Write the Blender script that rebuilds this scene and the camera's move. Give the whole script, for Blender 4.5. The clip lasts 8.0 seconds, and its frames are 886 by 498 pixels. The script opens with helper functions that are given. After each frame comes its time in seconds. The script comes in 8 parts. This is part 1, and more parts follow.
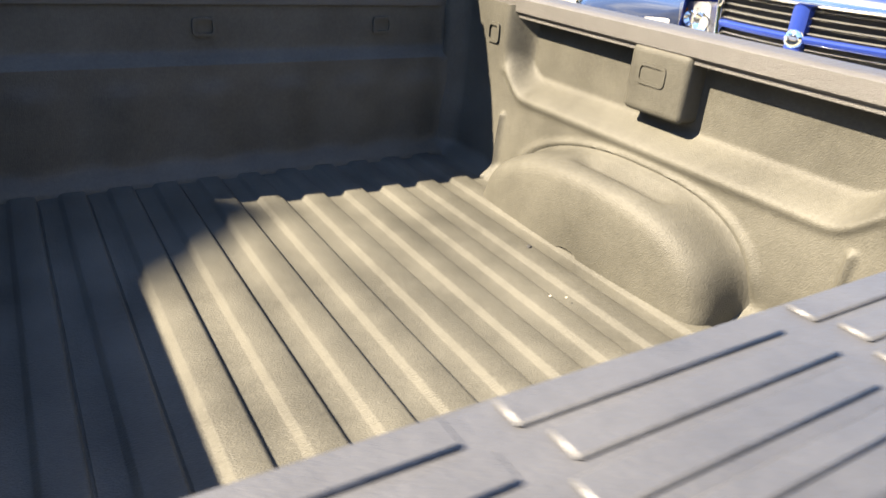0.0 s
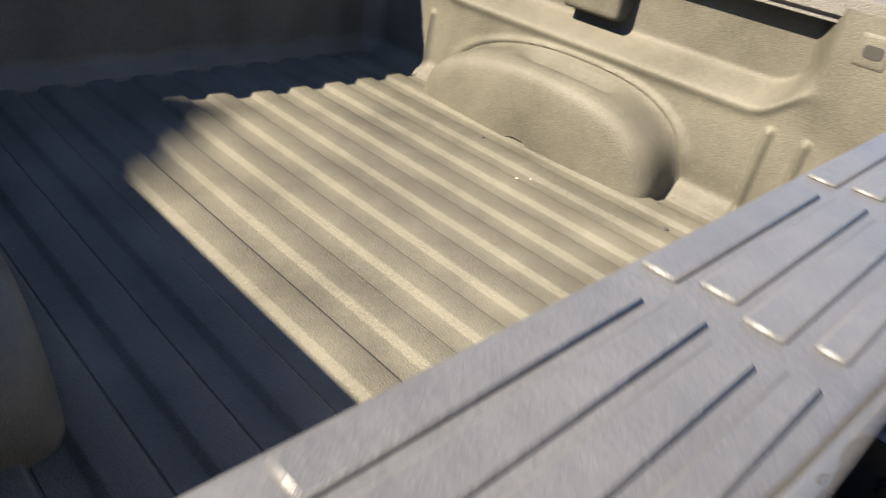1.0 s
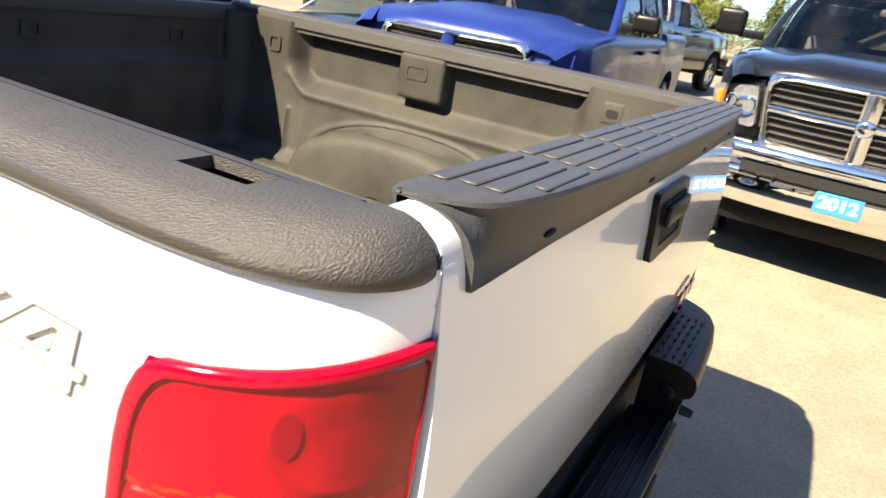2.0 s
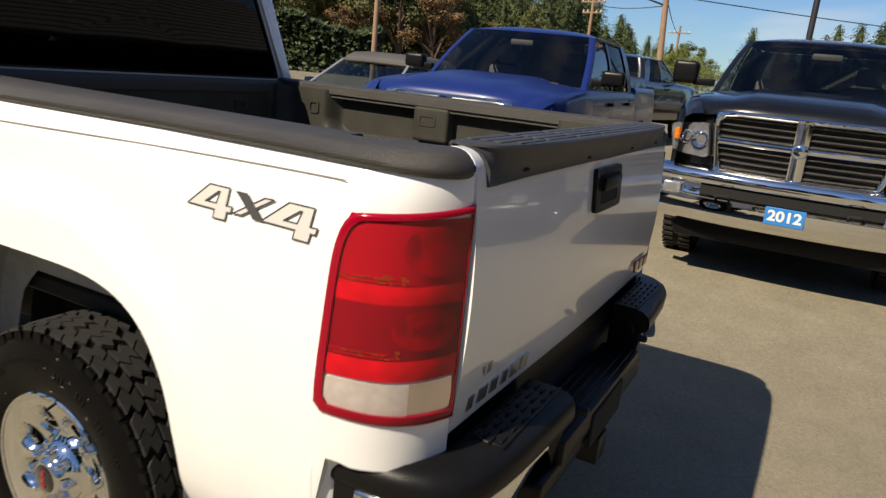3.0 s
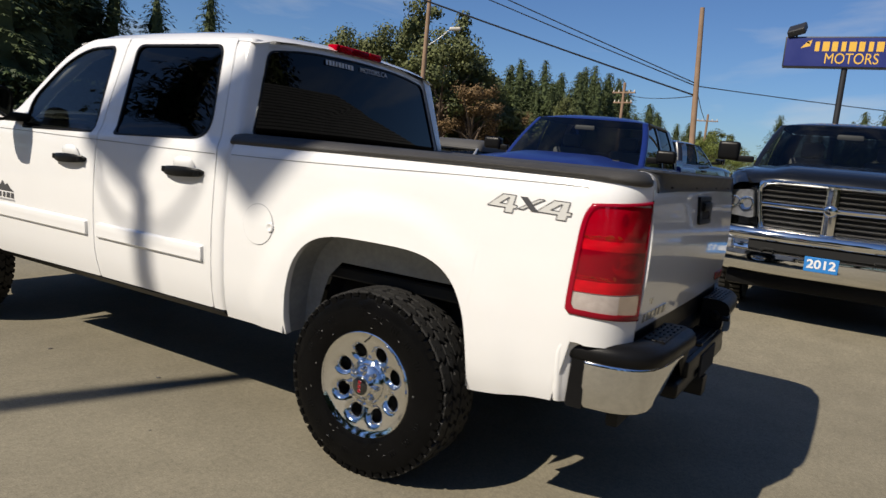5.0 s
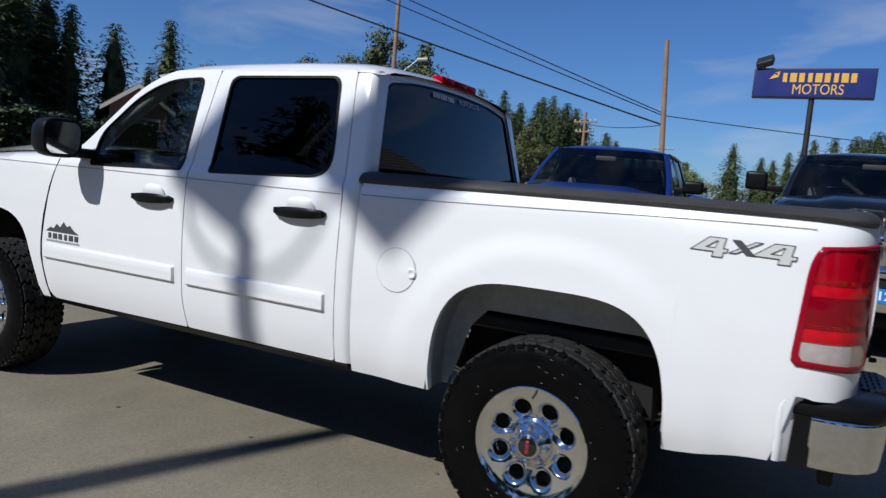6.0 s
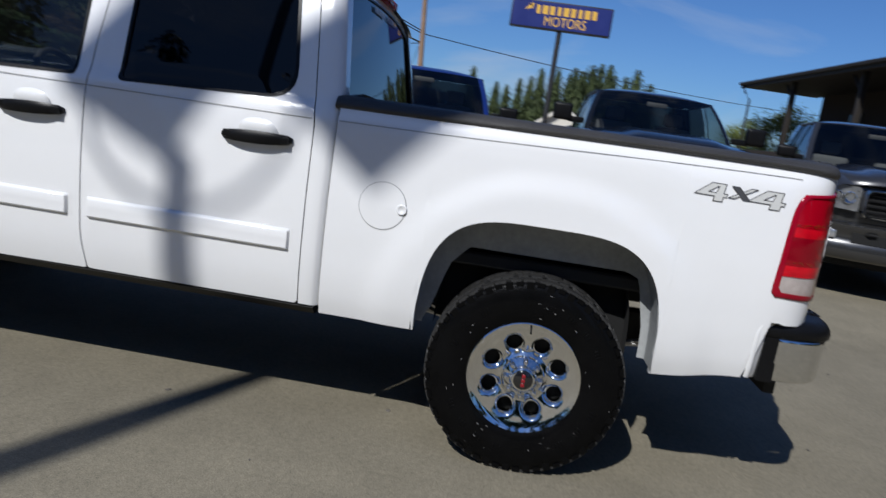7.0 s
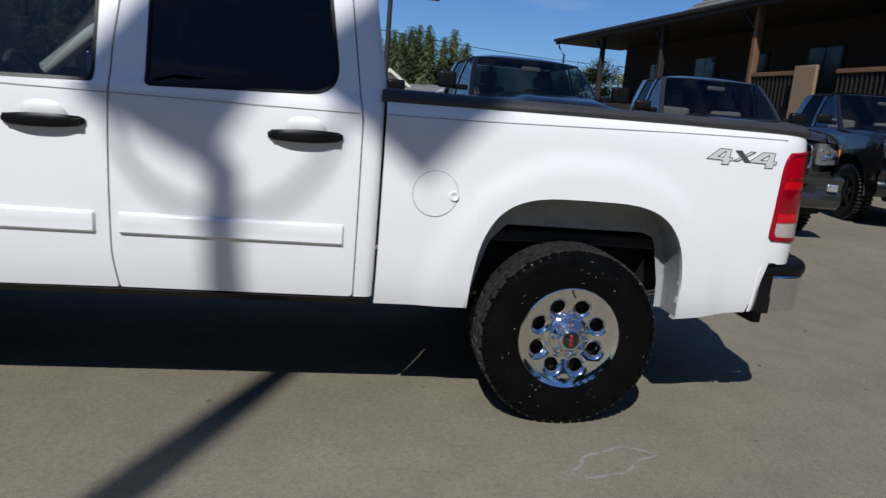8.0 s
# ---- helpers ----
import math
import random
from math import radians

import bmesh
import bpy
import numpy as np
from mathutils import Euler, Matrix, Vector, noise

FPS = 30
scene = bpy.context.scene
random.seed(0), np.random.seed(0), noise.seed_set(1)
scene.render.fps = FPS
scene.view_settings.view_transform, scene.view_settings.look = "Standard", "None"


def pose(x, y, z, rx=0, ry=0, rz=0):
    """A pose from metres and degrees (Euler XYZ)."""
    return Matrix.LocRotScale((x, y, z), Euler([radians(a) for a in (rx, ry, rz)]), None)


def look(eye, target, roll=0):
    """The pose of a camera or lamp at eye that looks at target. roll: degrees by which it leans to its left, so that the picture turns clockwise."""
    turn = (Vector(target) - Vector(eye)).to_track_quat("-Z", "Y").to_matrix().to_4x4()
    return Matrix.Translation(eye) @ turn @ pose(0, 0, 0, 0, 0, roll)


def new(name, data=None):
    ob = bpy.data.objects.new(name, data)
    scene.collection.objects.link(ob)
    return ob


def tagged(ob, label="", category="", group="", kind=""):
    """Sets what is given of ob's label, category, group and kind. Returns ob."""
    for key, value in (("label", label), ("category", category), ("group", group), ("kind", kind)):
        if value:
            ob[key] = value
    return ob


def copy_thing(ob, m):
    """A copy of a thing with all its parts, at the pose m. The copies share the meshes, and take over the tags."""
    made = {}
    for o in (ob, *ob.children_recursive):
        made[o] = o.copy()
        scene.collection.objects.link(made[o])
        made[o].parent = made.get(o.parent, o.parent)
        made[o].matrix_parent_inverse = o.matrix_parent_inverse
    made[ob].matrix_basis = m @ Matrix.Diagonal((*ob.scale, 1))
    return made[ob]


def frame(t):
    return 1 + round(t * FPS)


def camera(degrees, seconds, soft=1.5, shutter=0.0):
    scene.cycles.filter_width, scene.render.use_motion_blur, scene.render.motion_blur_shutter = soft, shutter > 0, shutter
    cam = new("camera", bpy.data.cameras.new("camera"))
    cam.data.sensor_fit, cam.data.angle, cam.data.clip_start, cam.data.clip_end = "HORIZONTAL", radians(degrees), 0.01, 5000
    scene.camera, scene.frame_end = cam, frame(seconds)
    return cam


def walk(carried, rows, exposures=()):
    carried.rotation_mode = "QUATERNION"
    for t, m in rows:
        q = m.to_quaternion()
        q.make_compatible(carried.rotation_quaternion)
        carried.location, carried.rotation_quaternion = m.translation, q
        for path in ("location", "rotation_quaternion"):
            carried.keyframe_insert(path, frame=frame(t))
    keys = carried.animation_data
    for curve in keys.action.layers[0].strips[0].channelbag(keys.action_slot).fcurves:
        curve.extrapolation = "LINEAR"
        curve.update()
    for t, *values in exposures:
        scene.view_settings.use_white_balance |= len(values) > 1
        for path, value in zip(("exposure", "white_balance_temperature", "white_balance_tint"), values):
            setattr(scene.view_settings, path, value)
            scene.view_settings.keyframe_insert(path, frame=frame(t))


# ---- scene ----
cam = camera(64.4, 8.0, soft=1.35, shutter=0.3)
PATH = [
    (0, (-0.481, -1.207, 1.641), (0.491, 0.311, 0.775), 4.7),
    (0.5, (-0.664, -1.078, 1.63), (0.445, 0.253, 0.63), 7.3),
    (1, (-0.825, -1.134, 1.616), (0.453, 0.005, 0.582), 9.5),
    (1.5, (-1.031, -1.244, 1.617), (0.447, -0.261, 0.694), 9.7),
    (1.7, (-1.115, -1.271, 1.613), (0.425, -0.342, 0.739), 9.6),
    (2, (-1.327, -1.328, 1.611), (0.349, -0.478, 0.926), 9.7),
    (2.2, (-1.441, -1.362, 1.620), (0.259, -0.529, 0.976), 8.6),
    (3.3, (-2.283, -1.735, 1.538), (-0.555, -0.832, 1.088), 4.8),
    (3.5, (-2.465, -1.777, 1.505), (-0.728, -0.881, 1.082), 4.2),
    (4, (-2.819, -1.874, 1.471), (-1.121, -0.894, 1.074), 3.8),
    (4.2, (-2.934, -1.905, 1.461), (-1.242, -0.911, 1.075), 3.8),
    (5.3, (-3.475, -1.536, 1.437), (-1.756, -0.54, 1.208), 5.6),
    (5.5, (-3.511, -1.356, 1.43), (-1.779, -0.379, 1.219), 5.1),
    (6, (-3.586, -0.862, 1.409), (-1.811, 0.041, 1.223), 4.9),
    (6.5, (-3.698, -0.355, 1.408), (-1.823, 0.315, 1.223), 6.0),
    (7, (-3.76, 0.166, 1.375), (-1.798, 0.332, 1.028), 8.3),
    (7.5, (-3.813, 0.603, 1.382), (-1.862, 0.431, 0.978), 8.1),
    (8, (-3.883, 1.091, 1.37), (-1.948, 0.767, 0.98), 5.0),
]
EXPOSURES = [(0, 3.1, 8500, 10), (0.5, 2.9, 9200, 10), (1, 2.79, 8500, 10), (1.5, 2.6, 8150, 10), (2, 2.05, 8500, 10), (2.6, 1, 8200, 10), (3.3, 0.22, 7950, 10), (4.2, 0.14, 7950, 10), (5.3, 0.1, 6700, 10), (6.5, -0.24, 5800, 10), (7, -0.2, 6000, 10), (8, -0.2, 6050, 10)]
walk(cam, [(t, look(eye, target, roll)) for t, eye, target, roll in PATH], EXPOSURES)

# ---- sun and sky ----
SUN_WAY = Vector((0.94, -0.385, -1.0))
sun = new("sun", bpy.data.lights.new("sun", "SUN"))
sun.data.energy, sun.data.angle, sun.data.color = 5.0, radians(0.53), (1.0, 0.955, 0.88)
sun.rotation_mode = "QUATERNION"
sun.rotation_quaternion = SUN_WAY.to_track_quat("-Z", "Y")
world = bpy.data.worlds.new("sky")
scene.world = world
world.use_nodes = True
wt = world.node_tree
sky = wt.nodes.new("ShaderNodeTexSky")
sky.sky_type, sky.sun_disc = "NISHITA", False
sky.sun_elevation = math.asin(-SUN_WAY.normalized().z)
sky.sun_rotation = math.atan2(-SUN_WAY.x, -SUN_WAY.y)
sky.air_density, sky.dust_density, sky.ozone_density = 1.0, 0.25, 2.5
wt.nodes["Background"].inputs["Strength"].default_value = 0.054


def sky_colour():
    """Clear blue with a few thin streaks of high cloud."""
    co = wt.nodes.new("ShaderNodeTexCoord")
    mp = wt.nodes.new("ShaderNodeMapping")
    mp.inputs["Scale"].default_value = (1.1, 2.0, 7.5)
    mp.inputs["Rotation"].default_value = (0.10, 0.06, 0.3)
    wt.links.new(co.outputs["Generated"], mp.inputs["Vector"])
    nz = wt.nodes.new("ShaderNodeTexNoise")
    nz.inputs["Scale"].default_value, nz.inputs["Detail"].default_value, nz.inputs["Roughness"].default_value = 1.7, 7.0, 0.55
    nz.inputs["Distortion"].default_value = 0.5
    wt.links.new(mp.outputs[0], nz.inputs["Vector"])
    rp = wt.nodes.new("ShaderNodeValToRGB")
    rp.color_ramp.elements[0].position, rp.color_ramp.elements[1].position = 0.52, 0.80
    rp.color_ramp.elements[1].color = (0.5, 0.5, 0.5, 1)
    wt.links.new(nz.outputs["Fac"], rp.inputs["Fac"])
    deep = wt.nodes.new("ShaderNodeMix")
    deep.data_type, deep.blend_type = "RGBA", "MULTIPLY"
    deep.inputs[0].default_value = 1.0
    deep.inputs[7].default_value = (0.74, 1.08, 1.62, 1)
    wt.links.new(sky.outputs["Color"], deep.inputs[6])
    mx = wt.nodes.new("ShaderNodeMix")
    mx.data_type = "RGBA"
    mx.inputs[7].default_value = (11.0, 11.5, 12.0, 1)
    wt.links.new(rp.outputs["Color"], mx.inputs[0])
    wt.links.new(deep.outputs[2], mx.inputs[6])
    return mx.outputs[2]


wt.links.new(sky_colour(), wt.nodes["Background"].inputs["Color"])

# ---- materials ----
def nodes_of(name):
    m = bpy.data.materials.new(name)
    m.use_nodes = True
    nt = m.node_tree
    return m, nt, nt.nodes["Principled BSDF"]


def noise_tex(nt, coord, scale, detail=4.0, rough=0.55):
    n = nt.nodes.new("ShaderNodeTexNoise")
    n.inputs["Scale"].default_value = scale
    n.inputs["Detail"].default_value = detail
    n.inputs["Roughness"].default_value = rough
    nt.links.new(coord, n.inputs["Vector"])
    return n.outputs["Fac"]


def ramp(nt, fac, stops):
    r = nt.nodes.new("ShaderNodeValToRGB")
    el = r.color_ramp.elements
    while len(el) < len(stops):
        el.new(0.5)
    for e, (p, c) in zip(el, stops):
        e.position, e.color = p, (*c, 1) if len(c) == 3 else c
    nt.links.new(fac, r.inputs["Fac"])
    return r.outputs["Color"]


def blend(nt, fac, a, b, mode="MIX"):
    m = nt.nodes.new("ShaderNodeMix")
    m.data_type, m.blend_type = "RGBA", mode
    for sock, v in ((m.inputs[0], fac), (m.inputs[6], a), (m.inputs[7], b)):
        if isinstance(v, (int, float)):
            sock.default_value = v
        elif isinstance(v, tuple):
            sock.default_value = (*v, 1)
        else:
            nt.links.new(v, sock)
    return m.outputs[2]


def shade(col, k):
    return tuple(max(0.0, min(1.0, c * k)) for c in col)


def mat(name, col, rough=0.5, metal=0.0, var=0.12, scale=3.0, fine=40.0, bump=0.0, bscale=120.0, coat=0.0, rvar=0.08, col2=None, island=0.0, spec=0.5):
    """A surface with colour variation at two scales, uneven gloss and fine relief."""
    m, nt, p = nodes_of(name)
    co = nt.nodes.new("ShaderNodeTexCoord").outputs["Object"]
    big, small = noise_tex(nt, co, scale), noise_tex(nt, co, fine, 6.0)
    c = ramp(nt, big, [(0.3, shade(col, 1 - var)), (0.7, col2 or shade(col, 1 + var))])
    c = blend(nt, 0.35, c, ramp(nt, small, [(0.25, shade(col, 1 - var)), (0.75, shade(col, 1 + var))]))
    if island:
        g = nt.nodes.new("ShaderNodeNewGeometry")
        c = blend(nt, 1.0, c, ramp(nt, g.outputs["Random Per Island"], [(0, (1 - island,) * 3), (1, (1.0,) * 3)]), "MULTIPLY")
    nt.links.new(c, p.inputs["Base Color"])
    r = nt.nodes.new("ShaderNodeMapRange")
    r.inputs["To Min"].default_value, r.inputs["To Max"].default_value = max(0.0, rough - rvar), min(1.0, rough + rvar)
    nt.links.new(big, r.inputs["Value"])
    nt.links.new(r.outputs["Result"], p.inputs["Roughness"])
    p.inputs["Metallic"].default_value = metal
    p.inputs["Specular IOR Level"].default_value = spec
    if coat:
        p.inputs["Coat Weight"].default_value = coat
        p.inputs["Coat Roughness"].default_value = 0.03
    if bump:
        b = nt.nodes.new("ShaderNodeBump")
        b.inputs["Strength"].default_value = bump
        b.inputs["Distance"].default_value = 0.004
        nt.links.new(noise_tex(nt, co, bscale, 3.0), b.inputs["Height"])
        nt.links.new(b.outputs["Normal"], p.inputs["Normal"])
    return m


def glass(name, tint, rough=0.01, base=0.045, power=4.0):
    """Thin pane: see-through with a tint, gloss by Fresnel."""
    m, nt, p = nodes_of(name)
    nt.nodes.remove(p)
    out = nt.nodes["Material Output"]
    t, g, f, x = (nt.nodes.new("ShaderNode" + k) for k in ("BsdfTransparent", "BsdfGlossy", "LayerWeight", "MixShader"))
    t.inputs["Color"].default_value = (*tint, 1)
    g.inputs["Roughness"].default_value = rough
    f.inputs["Blend"].default_value = 0.5
    gain = nt.nodes.new("ShaderNodeMath")
    gain.operation = "POWER"
    gain.inputs[1].default_value = power
    rng_ = nt.nodes.new("ShaderNodeMapRange")
    rng_.inputs["To Min"].default_value, rng_.inputs["To Max"].default_value = base, 0.9
    nt.links.new(f.outputs["Facing"], gain.inputs[0])
    nt.links.new(gain.outputs[0], rng_.inputs["Value"])
    nt.links.new(rng_.outputs["Result"], x.inputs[0])
    nt.links.new(t.outputs[0], x.inputs[1])
    nt.links.new(g.outputs[0], x.inputs[2])
    nt.links.new(x.outputs[0], out.inputs["Surface"])
    return m


M = {}
M["white_paint"] = mat("white_paint", (0.80, 0.80, 0.80), 0.22, var=0.015, coat=1.0, rvar=0.04)
M["liner"] = mat("spray_liner", (0.0432, 0.0418, 0.0353), 0.50, var=0.38, scale=5, fine=110, bump=0.45, bscale=300, rvar=0.07, spec=0.14)
M["rail_plastic"] = mat("rail_plastic", (0.040, 0.038, 0.036), 0.48, var=0.15, scale=6, fine=120, bump=0.6, bscale=430, rvar=0.06)
M["cap_plastic"] = mat("cap_plastic", (0.037, 0.038, 0.041), 0.50, var=0.25, scale=9, fine=70, bump=0.2, bscale=260, rvar=0.12)
M["black_plastic"] = mat("black_plastic", (0.006, 0.006, 0.0065), 0.36, var=0.2, bump=0.12, bscale=300, spec=0.18)
M["dark"] = mat("undercoat", (0.012, 0.012, 0.012), 0.8, var=0.3, scale=6)
# near-black that puts shade into gaps, holes and recesses; tow hooks share it
M["gap"] = mat("shade_black", (0.006, 0.006, 0.006), 0.9, var=0.1)
M["liner_grey"] = mat("wheel_liner", (0.30, 0.31, 0.31), 0.75, var=0.25, scale=5, bump=0.3, bscale=90)
M["chrome"] = mat("chrome", (0.80, 0.80, 0.79), 0.05, 1.0, var=0.03, rvar=0.025)
M["steel"] = mat("raw_steel", (0.35, 0.35, 0.35), 0.35, 1.0, var=0.2, scale=20)
M["rubber"] = mat("tyre_rubber", (0.0032, 0.0032, 0.0034), 0.30, var=0.25, scale=8, bump=0.25, bscale=160, rvar=0.10, spec=0.04, coat=0.10)
# pale colour that stands for glints on the wet tyre
M["bead"] = mat("water_glint", (0.55, 0.56, 0.58), 0.08, 0.6, var=0.2, scale=60, coat=1.0)
M["tread"] = mat("tread_rubber", (0.018, 0.0175, 0.017), 0.6, var=0.3, scale=9, bump=0.3, bscale=140)
M["tint"] = glass("privacy_glass", (0.006, 0.006, 0.006), base=0.026)
M["glass"] = glass("side_glass", (0.30, 0.33, 0.32))
M["cab_glass"] = glass("cab_glass", (0.62, 0.66, 0.65))
M["rear_glass"] = glass("rear_cab_glass", (0.05, 0.055, 0.055), base=0.03, power=9.0)
M["lamp_back"] = mat("lamp_housing", (0.42, 0.42, 0.43), 0.3, 0.8, var=0.3, scale=30)
M["lamp_cover"] = glass("head_lamp_cover", (0.92, 0.93, 0.93))
M["screen"] = glass("windscreen_glass", (0.55, 0.60, 0.58))
M["red_lens"] = mat("red_lens", (0.36, 0.0007, 0.012), 0.12, var=0.15, scale=8, rvar=0.04, spec=0.04)
M["red_mid"] = mat("red_reflector", (0.34, 0.0010, 0.010), 0.2, var=0.35, scale=30, spec=0.04)
# orange-red metal that stands for sun glints in the lamp
M["red_facet"] = mat("red_glint_metal", (0.95, 0.16, 0.05), 0.22, 1.0, var=0.1)
M["red_rim"] = mat("dark_red_rim", (0.27, 0.0015, 0.014), 0.12, var=0.1, scale=8, coat=0.15, spec=0.3)
M["lens_cover"] = glass("clear_lens_cover", (0.97, 0.90, 0.90), 0.02)
M["red_lens_deep"] = mat("deep_red_lens", (0.22, 0.0006, 0.009), 0.12, var=0.2, scale=9, spec=0.04)
M["red_bright"] = mat("bright_red_reflector", (0.55, 0.003, 0.014), 0.14, var=0.2, scale=40, spec=0.04)
M["clear_lens"] = mat("clear_lens", (0.62, 0.60, 0.57), 0.12, 0.35, var=0.2, scale=30, coat=1.0)
M["amber"] = mat("amber_lens", (0.75, 0.20, 0.02), 0.15, var=0.2, scale=30, coat=1.0)
M["decal_grey"] = mat("decal_grey", (0.30, 0.30, 0.31), 0.4, var=0.08)
M["decal_fill"] = mat("decal_fill", (0.56, 0.56, 0.54), 0.4, var=0.05)
M["decal_dark"] = mat("decal_dark", (0.06, 0.06, 0.065), 0.4, var=0.1)
M["decal_line"] = mat("pinstripe", (0.24, 0.235, 0.225), 0.4, var=0.05)
M["badge_red"] = mat("badge_red", (0.22, 0.006, 0.012), 0.25, var=0.1, coat=0.6)
M["letter_white"] = mat("white_lettering", (0.72, 0.72, 0.72), 0.5, var=0.04)
M["seat"] = mat("grey_cloth", (0.10, 0.10, 0.10), 0.85, var=0.15, bump=0.3)
M["cabin_light"] = mat("pale_trim", (0.42, 0.44, 0.42), 0.6, var=0.08)
M["cabin_dark"] = mat("dark_trim", (0.06, 0.058, 0.055), 0.6, var=0.15)
M["blue_paint"] = mat("blue_paint", (0.009, 0.023, 0.128), 0.30, var=0.06, coat=0.12, spec=0.15)
M["black_paint"] = mat("black_paint", (0.006, 0.0065, 0.007), 0.18, 0.1, var=0.06, coat=0.55, spec=0.35)
M["grey_paint"] = mat("grey_paint", (0.045, 0.045, 0.046), 0.25, 0.5, var=0.05, coat=1.0)
M["black_gloss"] = mat("black_gloss", (0.008, 0.008, 0.009), 0.15, var=0.1, coat=1.0)
M["silver_car"] = mat("silver_paint", (0.45, 0.46, 0.47), 0.25, 0.5, var=0.05, coat=1.0)
M["head_lens"] = mat("headlamp_lens", (0.55, 0.56, 0.58), 0.08, 0.7, var=0.25, scale=25, coat=1.0)
M["slat_metal"] = mat("dull_slat", (0.46, 0.46, 0.45), 0.22, 0.9, var=0.1)
M["plate_blue"] = mat("blue_plate", (0.02, 0.19, 0.52), 0.4, var=0.05)
M["sign_blue"] = mat("navy_sign_face", (0.012, 0.022, 0.15), 0.4, var=0.08)
M["sign_gold"] = mat("gold_lettering", (0.72, 0.42, 0.06), 0.45, var=0.06)
M["pole_black"] = mat("black_post", (0.02, 0.02, 0.022), 0.5, var=0.2)
M["pole_wood"] = mat("weathered_pole", (0.26, 0.17, 0.11), 0.85, var=0.25, scale=2, fine=18, bump=0.4, bscale=30)
M["galv"] = mat("galvanised_steel", (0.34, 0.35, 0.36), 0.5, 0.7, var=0.15)
M["cable"] = mat("black_cable", (0.012, 0.012, 0.012), 0.6, var=0.1)
M["bark"] = mat("bark", (0.12, 0.085, 0.06), 0.9, var=0.3, bump=0.5, bscale=20)
M["needles"] = mat("conifer_needles", (0.078, 0.112, 0.036), 0.75, var=0.35, scale=0.5, fine=4, island=0.45, col2=(0.12, 0.155, 0.05))
M["leaves"] = mat("broad_leaves", (0.105, 0.128, 0.036), 0.7, var=0.3, scale=0.4, fine=4, island=0.5, col2=(0.155, 0.165, 0.045))
M["leaves_brown"] = mat("browning_leaves", (0.16, 0.095, 0.035), 0.75, var=0.3, scale=0.5, fine=4, island=0.5)
M["leaves_lime"] = mat("lime_leaves", (0.16, 0.20, 0.035), 0.7, var=0.3, scale=0.5, fine=4, island=0.5)
M["hedge"] = mat("hedge_leaves", (0.050, 0.082, 0.022), 0.7, var=0.3, scale=0.6, fine=5, island=0.6)
M["shingle"] = mat("grey_shingle", (0.20, 0.20, 0.19), 0.9, var=0.2, scale=2, bump=0.4, bscale=25, island=0.35)
M["shingle_brown"] = mat("brown_shingle", (0.16, 0.12, 0.10), 0.9, var=0.2, scale=2, island=0.3)
M["fascia"] = mat("dark_brown_timber", (0.016, 0.012, 0.009), 0.7, var=0.25, scale=2, fine=12)
M["cedar"] = mat("cedar_timber", (0.15, 0.075, 0.034), 0.7, var=0.25, scale=2, fine=14)
M["stucco"] = mat("brown_stucco", (0.030, 0.022, 0.017), 0.9, var=0.15, bump=0.4, bscale=40)
M["tan_panel"] = mat("tan_panel", (0.22, 0.15, 0.09), 0.8, var=0.1)
M["pink_wall"] = mat("dusty_pink_siding", (0.30, 0.14, 0.11), 0.8, var=0.12)
M["cream"] = mat("cream_trim", (0.62, 0.58, 0.50), 0.7, var=0.06)
M["pane"] = mat("dark_pane", (0.015, 0.018, 0.022), 0.06, var=0.2)
M["chalk"] = mat("chalk_mark", (0.235, 0.225, 0.200), 0.95, var=0.3, scale=30, fine=90)
M["pebble"] = mat("pebble", (0.10, 0.09, 0.08), 0.9, var=0.4, scale=40)
M["pale_bit"] = mat("pale_litter", (0.22, 0.20, 0.16), 0.8, var=0.2)


